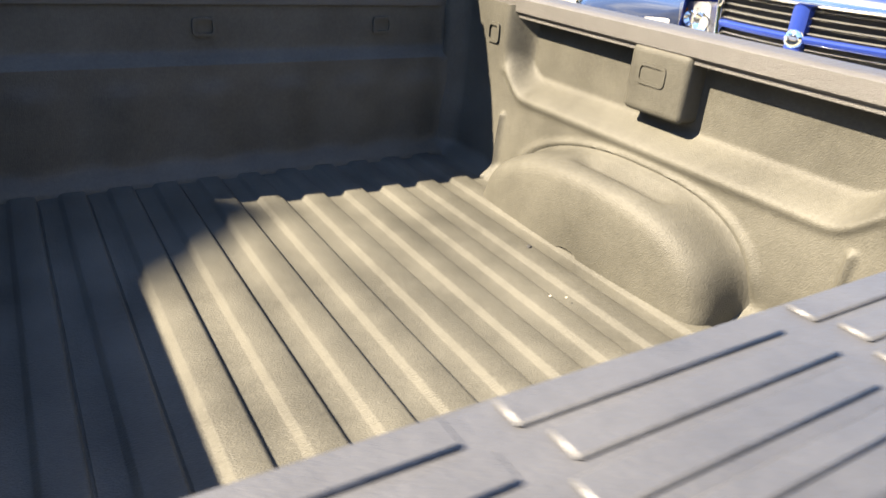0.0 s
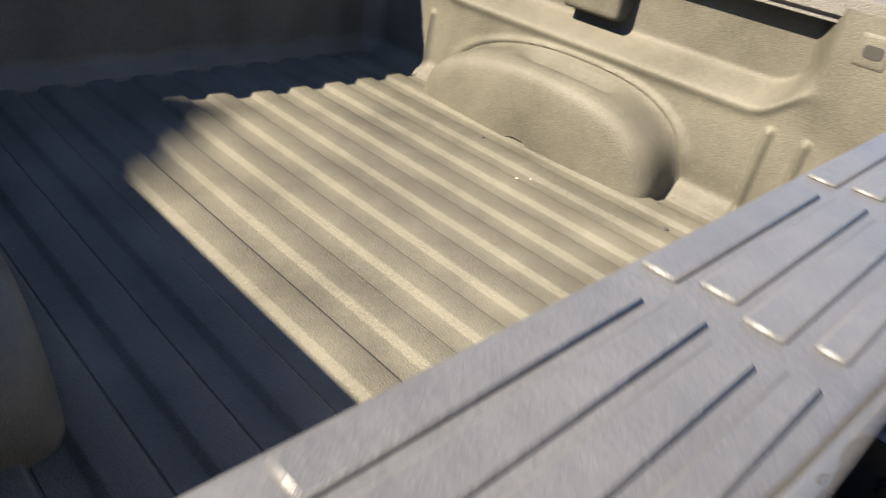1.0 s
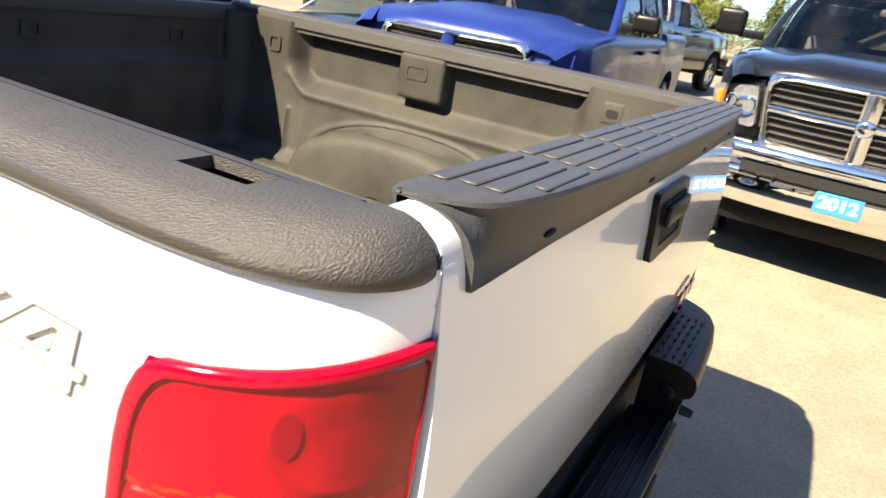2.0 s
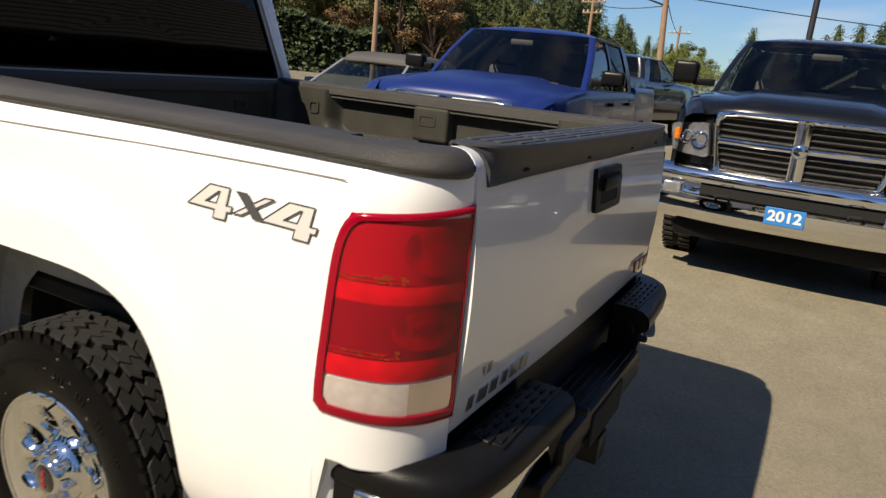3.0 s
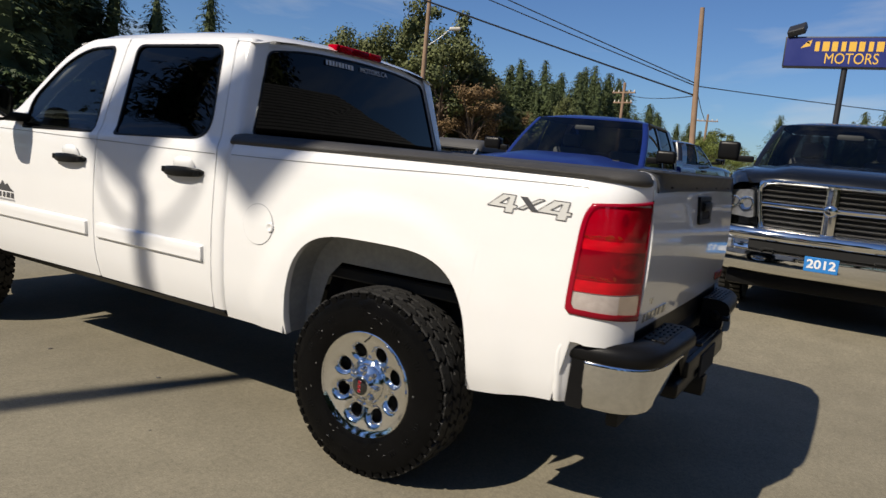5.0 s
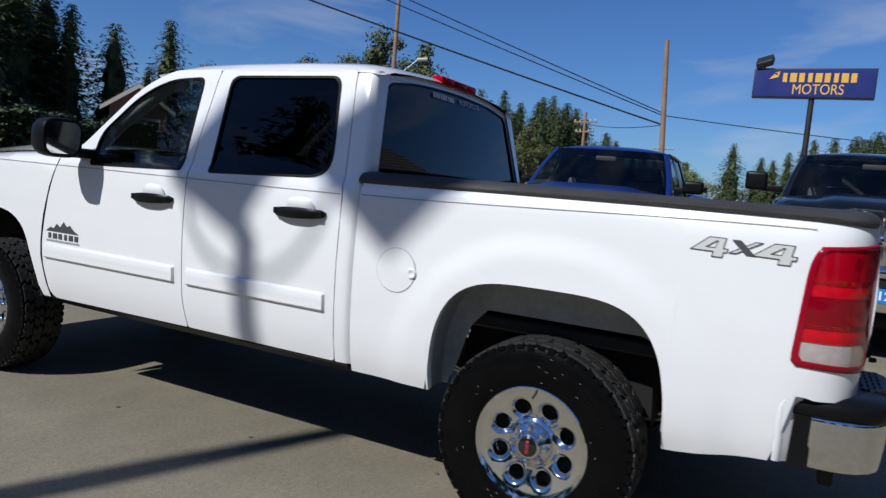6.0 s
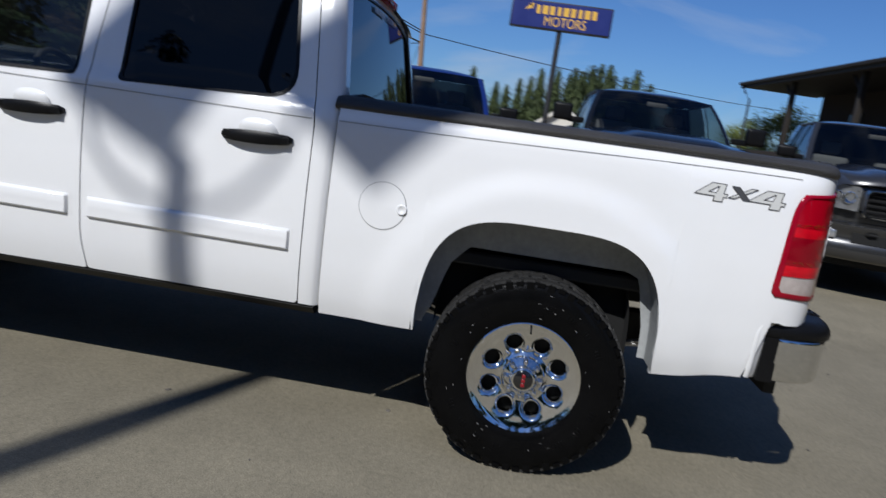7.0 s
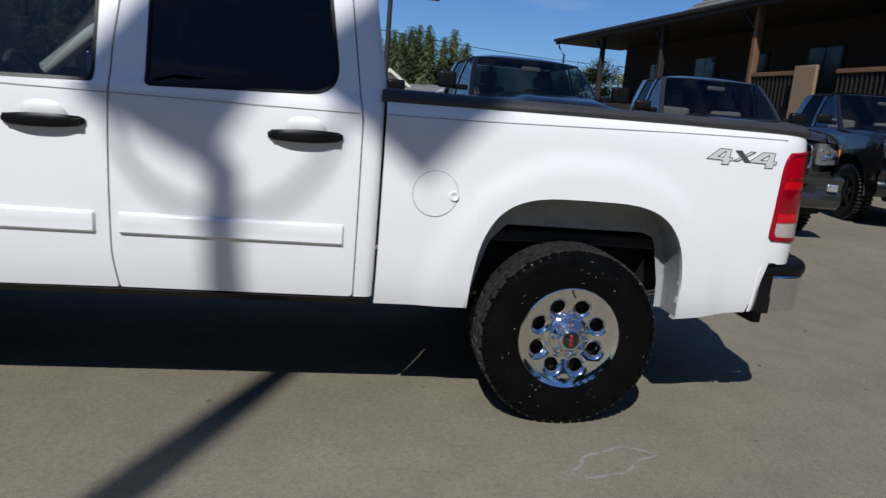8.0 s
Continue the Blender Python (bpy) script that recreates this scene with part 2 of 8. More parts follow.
def asphalt():
    m, nt, p = nodes_of("lot_asphalt")
    co = nt.nodes.new("ShaderNodeTexCoord").outputs["Object"]
    big = ramp(nt, noise_tex(nt, co, 0.35, 5.0), [(0.3, (0.180, 0.160, 0.117)), (0.7, (0.226, 0.203, 0.151))])
    mid = ramp(nt, noise_tex(nt, co, 3.2, 6.0, 0.65), [(0.3, (0.78, 0.78, 0.78)), (0.62, (1.0, 1.0, 1.0)), (0.8, (1.12, 1.11, 1.08))])
    c = blend(nt, 0.75, big, mid, "MULTIPLY")
    grain = ramp(nt, noise_tex(nt, co, 150.0, 3.0, 0.7), [(0.30, (0.62, 0.61, 0.60)), (0.5, (1.0, 1.0, 1.0)), (0.72, (1.4, 1.38, 1.33))])
    c = blend(nt, 0.85, c, grain, "MULTIPLY")
    chips = ramp(nt, noise_tex(nt, co, 38.0, 5.0, 0.75), [(0.36, (0.72, 0.72, 0.71)), (0.5, (1.0, 1.0, 1.0)), (0.66, (1.25, 1.24, 1.2))])
    c = blend(nt, 0.6, c, chips, "MULTIPLY")
    v = nt.nodes.new("ShaderNodeTexVoronoi")
    v.feature = "DISTANCE_TO_EDGE"
    v.inputs["Scale"].default_value = 0.35
    warp = nt.nodes.new("ShaderNodeVectorMath")
    warp.operation = "MULTIPLY_ADD"
    nz = nt.nodes.new("ShaderNodeTexNoise")
    nz.inputs["Scale"].default_value = 1.6
    nt.links.new(co, nz.inputs["Vector"])
    nt.links.new(nz.outputs["Color"], warp.inputs[0])
    warp.inputs[1].default_value = (1.1, 1.1, 0)
    nt.links.new(co, warp.inputs[2])
    nt.links.new(warp.outputs[0], v.inputs["Vector"])
    crack = ramp(nt, v.outputs["Distance"], [(0.0, (0.70, 0.70, 0.70)), (0.004, (1, 1, 1))])
    c = blend(nt, 0.22, c, crack, "MULTIPLY")
    spots = ramp(nt, noise_tex(nt, co, 9.0, 2.0), [(0.17, (0.55, 0.54, 0.53)), (0.24, (1, 1, 1))])
    c = blend(nt, 0.8, c, spots, "MULTIPLY")
    nt.links.new(c, p.inputs["Base Color"])
    p.inputs["Roughness"].default_value = 0.88
    p.inputs["Specular IOR Level"].default_value = 0.3
    b = nt.nodes.new("ShaderNodeBump")
    b.inputs["Strength"].default_value = 0.5
    b.inputs["Distance"].default_value = 0.004
    nt.links.new(noise_tex(nt, co, 110.0, 4.0, 0.7), b.inputs["Height"])
    nt.links.new(b.outputs["Normal"], p.inputs["Normal"])
    return m


M["asphalt"] = asphalt()

# ---- mesh tools ----
def smooth(a, b, x):
    t = max(0.0, min(1.0, (x - a) / (b - a)))
    return t * t * (3 - 2 * t)


def lerp(table, v):
    """Value at v in a table of (v, value) with rising v."""
    return float(np.interp(v, [p[0] for p in table], [p[1] for p in table]))


def thing(name, label, category, at=(0, 0, 0), rz=0.0, group="", kind=""):
    e = new(name)
    e.empty_display_size = 0.2
    e.matrix_basis = pose(*at, 0, 0, rz)
    return tagged(e, label, category, group, kind)


def solo(name, bm, material, label="", category="", group="", kind="", sharp=40, at=None):
    """A mesh that is a thing, or a piece of the setting, by itself."""
    ob = part(name, bm, material, None, label, sharp)
    if at is not None:
        ob.matrix_basis = at
    return tagged(ob, label, category, group, kind)


def part(name, bm, material, parent, label="", sharp=40):
    me = bpy.data.meshes.new(name)
    bmesh.ops.recalc_face_normals(bm, faces=bm.faces)
    for f in bm.faces:
        f.smooth = True
    bm.to_mesh(me)
    bm.free()
    me.set_sharp_from_angle(angle=radians(sharp))
    for k in material if isinstance(material, (list, tuple)) else [material]:
        me.materials.append(M[k])
    ob = new(name, me)
    ob.parent = parent
    if label:
        tagged(ob, label)
    return ob


def B():
    return bmesh.new()


def face(bm, pts, mi=0):
    f = bm.faces.new([p if isinstance(p, bmesh.types.BMVert) else bm.verts.new(p) for p in pts])
    f.material_index = mi
    return f


def box(bm, x0, y0, z0, x1, y1, z1, bevel=0.0, seg=2, m=None):
    r = bmesh.ops.create_cube(bm, size=1.0)
    vs = r["verts"]
    for v in vs:
        v.co = Vector(((x0 + x1) / 2 + v.co.x * (x1 - x0), (y0 + y1) / 2 + v.co.y * (y1 - y0), (z0 + z1) / 2 + v.co.z * (z1 - z0)))
    if bevel:
        es = list({e for v in vs for e in v.link_edges})
        r = bmesh.ops.bevel(bm, geom=es, offset=bevel, segments=seg, profile=0.6, affect="EDGES")
        vs = list({v for f in r["faces"] for v in f.verts} | {v for v in vs if v.is_valid})
    if m is not None:
        done = set()
        stack = [v for v in vs if v.is_valid]
        while stack:
            v = stack.pop()
            if v in done:
                continue
            done.add(v)
            stack += [e.other_vert(v) for e in v.link_edges]
        for v in done:
            v.co = m @ v.co
    return bm


def loft(bm, rings, close=True, cap0=False, cap1=False):
    """Skin over rings of equal length."""
    vs = [[bm.verts.new(p) for p in r] for r in rings]
    n = len(vs[0])
    for a, b in zip(vs, vs[1:]):
        for i in range(n if close else n - 1):
            j = (i + 1) % n
            bm.faces.new((a[i], a[j], b[j], b[i]))
    if cap0:
        bm.faces.new(vs[0][::-1])
    if cap1:
        bm.faces.new(vs[-1])
    return vs


def lathe(bm, prof, seg=48, axis="x", centre=(0, 0, 0), a0=0.0, a1=360.0):
    """Turn (radius, along) pairs round an axis."""
    full = abs(a1 - a0) > 359
    rings = []
    for k in range(seg if full else seg + 1):
        a = radians(a0 + (a1 - a0) * k / seg)
        ring = []
        for r, h in prof:
            c, s = r * math.cos(a), r * math.sin(a)
            p = {"x": (h, c, s), "y": (c, h, s), "z": (c, s, h)}[axis]
            ring.append((p[0] + centre[0], p[1] + centre[1], p[2] + centre[2]))
        rings.append(ring)
    if full:
        rings.append(rings[0])
    vs = [[bm.verts.new(p) for p in r] for r in rings[: seg if full else seg + 1]]
    if full:
        vs.append(vs[0])
    for a, b in zip(vs, vs[1:]):
        for i in range(len(prof) - 1):
            q = [a[i], a[i + 1], b[i + 1], b[i]]
            bm.faces.new(q)
    bmesh.ops.remove_doubles(bm, verts=bm.verts, dist=1e-6)
    return bm


def tube(bm, pts, r, seg=8, caps=True):
    """Round bar along points; r may be one number or one for each point."""
    pts = [Vector(p) for p in pts]
    rs = r if isinstance(r, (list, tuple)) else [r] * len(pts)
    rings, up = [], Vector((0.123, 0.2, 1)).normalized()
    for i, p in enumerate(pts):
        d = (pts[min(i + 1, len(pts) - 1)] - pts[max(i - 1, 0)]).normalized()
        u = d.cross(up)
        u = u.normalized() if u.length > 1e-3 else d.orthogonal().normalized()
        v = u.cross(d)
        rings.append([p + rs[i] * (math.cos(a) * u + math.sin(a) * v) for a in (2 * math.pi * k / seg for k in range(seg))])
    loft(bm, rings, True, caps, caps)
    return bm


def prism(bm, poly, axis, a, b, inset=0.0):
    """A flat outline pushed along an axis from a to b. poly: the other two coordinates in x, y, z order."""
    def put(p, h):
        return {"x": (h, p[0], p[1]), "y": (p[0], h, p[1]), "z": (p[0], p[1], h)}[axis]
    v0, v1 = [bm.verts.new(put(p, a)) for p in poly], [bm.verts.new(put(p, b)) for p in poly]
    n = len(poly)
    bm.faces.new(v0[::-1]), bm.faces.new(v1)
    for i in range(n):
        bm.faces.new((v0[i], v0[(i + 1) % n], v1[(i + 1) % n], v1[i]))
    return bm


def rounded(pts, r, seg=5):
    """Outline with its corners rounded; r: one radius, or one a corner."""
    out, n = [], len(pts)
    for i, p in enumerate(pts):
        p, a, b = Vector(p), Vector(pts[i - 1]), Vector(pts[(i + 1) % n])
        q = r[i] if isinstance(r, (list, tuple)) else r
        u, v = (a - p), (b - p)
        q = min(q, u.length * 0.49, v.length * 0.49)
        s, e = p + u.normalized() * q, p + v.normalized() * q
        if q < 1e-5:
            out.append(tuple(p))
            continue
        for k in range(seg + 1):
            t = k / seg
            out.append(tuple((1 - t) ** 2 * s + 2 * t * (1 - t) * p + t * t * e))
    return out


def hit_outline(c, ang, poly):
    """Where a ray from c at an angle leaves an outline."""
    d, best = Vector((math.cos(ang), math.sin(ang))), None
    for i in range(len(poly)):
        p, q = Vector(poly[i - 1]), Vector(poly[i])
        e = q - p
        den = d.x * e.y - d.y * e.x
        if abs(den) < 1e-12:
            continue
        w = p - Vector(c)
        t, s = (w.x * e.y - w.y * e.x) / den, (w.x * d.y - w.y * d.x) / den
        if t > 0 and -1e-6 <= s <= 1 + 1e-6 and (best is None or t < best):
            best = t
    return Vector(c) + d * (best or 0.0)


def collar(bm, outer, inner, c, f, rows=6, n=96, lip=0.0, lip_in=0.0):
    """Skin between an outline and a hole in it, laid on a surface: f(u, v) gives the place. lip: turned-in edge depth."""
    angs = sorted({round(2 * math.pi * k / n - math.pi, 5) for k in range(n)} | {round(math.atan2(p[1] - c[1], p[0] - c[0]), 5) for p in [*outer, *inner]})
    ang = [angs[0]]
    for a in angs[1:]:
        if a - ang[-1] > 1e-3:
            ang.append(a)
    rings = []
    for k in range(rows + 1):
        t = k / rows
        rings.append([f(*(hit_outline(c, a, outer) * (1 - t) + hit_outline(c, a, inner) * t)) for a in ang])
    if lip:
        rings.insert(0, [f(*hit_outline(c, a, outer), lip) for a in ang])
    if lip_in:
        rings.append([f(*hit_outline(c, a, inner), lip_in) for a in ang])
    loft(bm, rings, True)
    return bm


def disc(bm, outline, c, f, rows=3, off=0.0, lip=0.0, n=72):
    """A filled outline laid on a surface."""
    angs = [2 * math.pi * k / n - math.pi for k in range(n)]
    rings = []
    if lip:
        rings.append([f(*hit_outline(c, a, outline), lip) for a in angs])
    for k in range(rows):
        t = 1 - k / rows
        rings.append([f(*(Vector(c) + (hit_outline(c, a, outline) - Vector(c)) * t), off) for a in angs])
    vs = loft(bm, rings, True)
    mid = bm.verts.new(f(*c, off))
    last = vs[-1]
    for i in range(len(last)):
        bm.faces.new((last[i], last[(i + 1) % len(last)], mid))
    return bm


def grid(bm, us, vs, f):
    """Sheet of quads over two lists of parameters."""
    g = [[bm.verts.new(f(u, v)) for v in vs] for u in us]
    for a, b in zip(g, g[1:]):
        for i in range(len(vs) - 1):
            bm.faces.new((a[i], b[i], b[i + 1], a[i + 1]))
    return g


def span(a, b, n):
    return [a + (b - a) * i / n for i in range(n + 1)]


def letters(name, text, size, material, parent, m, label="", depth=0.002, shear=0.0, width=1.0, grow=0.0):
    """Raised lettering in the built-in font, as a mesh."""
    cu = bpy.data.curves.new(name, "FONT")
    cu.body, cu.size, cu.extrude, cu.align_x, cu.align_y, cu.shear, cu.offset = text, size, depth, "CENTER", "CENTER", shear, grow
    tmp = bpy.data.objects.new("lettering_curve", cu)
    scene.collection.objects.link(tmp)
    me = bpy.data.meshes.new_from_object(tmp.evaluated_get(bpy.context.evaluated_depsgraph_get()))
    bpy.data.objects.remove(tmp)
    me.transform(m @ Matrix.Diagonal((width, 1, 1, 1)))
    me.materials.clear()
    me.materials.append(M[material])
    ob = new(name, me)
    ob.parent = parent
    return tagged(ob, label) if label else ob


def bars(name, count, size, material, parent, m, label="", depth=0.002, width=1.0):
    """A row of plain upright bars in place of a name."""
    step = 0.67 * size * width
    for i in range(count):
        bm = B()
        x, w = (i - (count - 1) / 2) * step, step * (0.26 + 0.07 * ((i * 5) % 3))
        box(bm, x - w, -0.35 * size, -depth, x + w, 0.35 * size, depth, 0.0, 1)
        bmesh.ops.transform(bm, matrix=m, verts=bm.verts)
        part(name, bm, material, parent, label)


# ---- the white pickup: forward is +y, rear axle at y = 0 ----
FLANK = [(0.48, 0.935), (0.53, 0.962), (0.60, 0.985), (0.72, 1.002), (0.88, 1.012), (1.02, 1.014), (1.15, 1.010), (1.28, 1.003), (1.345, 0.996), (1.375, 0.984), (1.40, 0.966),
         (1.45, 0.952), (1.60, 0.912), (1.75, 0.872), (1.84, 0.848), (1.89, 0.828), (1.925, 0.790), (1.95, 0.70), (1.965, 0.54), (1.98, 0.27), (1.985, 0.0)]
HUB_Z, TYRE_R, AXLE_F = 0.41, 0.414, 3.645
TRUCK = thing("pickup_truck", "white four-door pickup truck with black bed rails, on asphalt", "pickup truck")


def side(s, off=0.0):
    """Place on the flank of side s (-1 left, 1 right) for (y, z, depth inwards)."""
    return lambda y, z, d=0.0: (s * (lerp(FLANK, z) - off - d), y, z)


def frame_m(x, y, z, right, up):
    r, u = Vector(right), Vector(up)
    o = r.cross(u)
    return Matrix(((r.x, u.x, o.x, x), (r.y, u.y, o.y, y), (r.z, u.z, o.z, z), (0, 0, 0, 1)))


# plan of the rear corner: bed flank turning in to the tailgate
def corner(q):
    """(y, inset) along the bed flank; q up to 0 runs straight to y = -0.83, then 0..1 round the corner."""
    if q <= 0:
        return -0.83 - q, 0.0
    a = q * math.pi / 2
    return -0.83 - 0.255 * math.sin(a) ** 0.92, 0.165 * (1 - math.cos(a)) ** 1.15


ARCH_A, ARCH_TOP, ARCH_C, ARCH_N = 0.486, 1.038, -0.006, 3.75


def arch_z(y):
    t = min(1.0, abs((y - ARCH_C) / ARCH_A))
    return 0.40 + (ARCH_TOP - 0.40) * (1 - t ** ARCH_N) ** (1 / ARCH_N)


def bed_bottom(y):
    low = 0.528 if y > 0.3 else (0.512 + 0.05 * smooth(-0.46, -0.86, y))
    z = low
    if abs(y - ARCH_C) < ARCH_A:
        z = max(low, arch_z(y))
    return z


def bed_x(y, z):
    """Half width of the bed flank with the swelling round the wheel arch."""
    d = math.hypot((y - ARCH_C) / 0.62, (z - 0.56) / 0.60)
    swell = 0.016 * smooth(1.18, 0.98, d) * smooth(0.48, 0.60, z + 0.1)
    return lerp(FLANK, z) + swell


def flank_x(y, z, ins):
    """Half width round the rear corner, drawn to an upright edge at the tailgate."""
    x = bed_x(y, z) - ins
    return x + (0.8430 - x) * min(1.0, ins / 0.165) ** 2.5


BED_TOP = 1.396


def bedside(s):
    bm = B()
    cols = [(y, 0.0) for y in (*span(0.884, ARCH_A + 0.012, 10),)]
    th = [ARCH_C + ARCH_A * math.copysign(abs(math.cos(a)) ** (2 / ARCH_N), math.cos(a)) for a in span(0.0, math.pi, 44)]
    cols += [(y, 0.0) for y in th]
    cols += [(y, 0.0) for y in span(-ARCH_A - 0.012, -0.82, 8)]
    cols += [corner(q) for q in span(0.02, 1.0, 14)]
    rows = span(0.0, 1.0, 18)
    vs = []
    for y, ins in cols:
        z0 = bed_bottom(y) if y > -0.86 else (0.562 if y > -0.87 else 0.80)
        if -0.93 < y <= -0.86:
            z0 = 0.562 + 0.245 * smooth(-0.86, -0.885, y)
        col = [bm.verts.new((s * flank_x(y, z, ins), y, z)) for z in (z0 + (min(BED_TOP, rail_low(y) + 0.010) - z0) * r for r in rows)]
        col.insert(0, bm.verts.new((s * (bed_x(y, z0) - ins - 0.035), y, z0 + (0.004 if abs(y) < ARCH_A else 0.0))))
        vs.append(col)
    for a, b in zip(vs, vs[1:]):
        for i in range(len(a) - 1):
            bm.faces.new((a[i], a[i + 1], b[i + 1], b[i]))
    # turned-in front and rear edges
    for col, dy in ((vs[0], -0.0), (vs[-1], 0.0)):
        inn = [bm.verts.new((v.co.x - s * (0.003 if col is vs[-1] else 0.05), v.co.y + (0.05 if col is vs[-1] else -0.004), v.co.z)) for v in col]
        for i in range(len(col) - 1):
            bm.faces.new((col[i], col[i + 1], inn[i + 1], inn[i]))
    return part("bed_side_panel", bm, "white_paint", TRUCK, sharp=50)


def rail_low(y):
    return lerp([(-1.09, 1.383), (-0.98, 1.388), (-0.90, 1.391), (-0.80, 1.393), (-0.66, 1.394), (-0.4, 1.395), (0.90, 1.379)], y)


def rail_cap(s):
    """Black moulded cap on the bed rail, with a stake pocket near the tailgate."""
    bm = B()
    sect = [(0.028, -0.004), (0.014, -0.001), (0.006, 0.006), (0.006, 0.016), (0.014, None), (0.030, 1.422), (0.052, 1.430), (0.084, 1.434), (0.127, 1.434), (0.140, 1.431), (0.150, 1.422), (0.150, 1.370)]
    cols = [(y, 0.0, y) for y in span(0.905, -0.80, 40)] + [(-0.83, 0.0, -0.83)]
    for q in (*span(0.02, 0.06, 3), 0.085, *span(0.12, 0.19, 3), 0.225, 0.27, *span(0.32, 1.0, 11)):
        y, ins = corner(q)
        cols.append((y, ins * 0.885, lerp([(-1.085, -1.008), (-0.93, -0.925), (-0.83, -0.83)], y)))
    rings = []
    for y, ins, yi in cols:
        zl = rail_low(y)
        po, pi = Vector((0.992 - ins, y)), Vector((0.842, yi))
        ring = []
        for i, (d, z) in enumerate(sect):
            p = po + (pi - po) * (d / 0.15)
            zz = zl + z if i < 4 else (1.410 if z is None else z)
            ring.append((s * p.x, p.y, zz))
        rings.append(ring)
    near = lambda v: min(range(len(cols)), key=lambda k: abs(cols[k][0] - v))
    h0, h1 = near(-0.836), near(-0.926)
    vs = [[bm.verts.new(p) for p in r] for r in rings]
    for k, (a, b) in enumerate(zip(vs, vs[1:])):
        for i in range(len(sect) - 1):
            if not (i == 7 and h0 <= k < h1):
                bm.faces.new((a[i], a[i + 1], b[i + 1], b[i]))
    # walls of the open stake pocket
    loop = [vs[k][7] for k in range(h0, h1 + 1)] + [vs[k][8] for k in range(h1, h0 - 1, -1)]
    deep = [bm.verts.new(v.co - Vector((0, 0, 0.012))) for v in loop]
    for i in range(len(loop)):
        j = (i + 1) % len(loop)
        bm.faces.new((loop[i], loop[j], deep[j], deep[i]))
    # closing faces at both ends
    for r in (rings[0], rings[-1]):
        bm.faces.new([bm.verts.new(p) for p in r])
    ob = part("rail_cap", bm, "rail_plastic", TRUCK, "textured black plastic bed rail cap", sharp=50)
    bm = B()
    x = s * 0.886
    for a, b in ((-0.034, -0.030), (0.030, 0.034)):
        box(bm, x + a, -0.945, 1.30, x + b, -0.815, 1.421, 0.0)
    box(bm, x - 0.034, -0.945, 1.30, x + 0.034, -0.941, 1.421, 0.0)
    box(bm, x - 0.034, -0.819, 1.30, x + 0.034, -0.815, 1.421, 0.0)
    box(bm, x - 0.034, -0.945, 1.30, x + 0.034, -0.815, 1.304, 0.0)
    part("pocket_well", bm, "dark", ob, "dark open stake pocket")
    bm = B()
    box(bm, s * 0.866 - 0.004, -0.905, 1.32, s * 0.866 + 0.004, -0.884, 1.408, 0.003, 2)
    part("pocket_flange", bm, "white_paint", ob, "white painted metal edge inside the pocket")
    return ob


LAMP_Z0, LAMP_Z1 = 0.905, 1.325


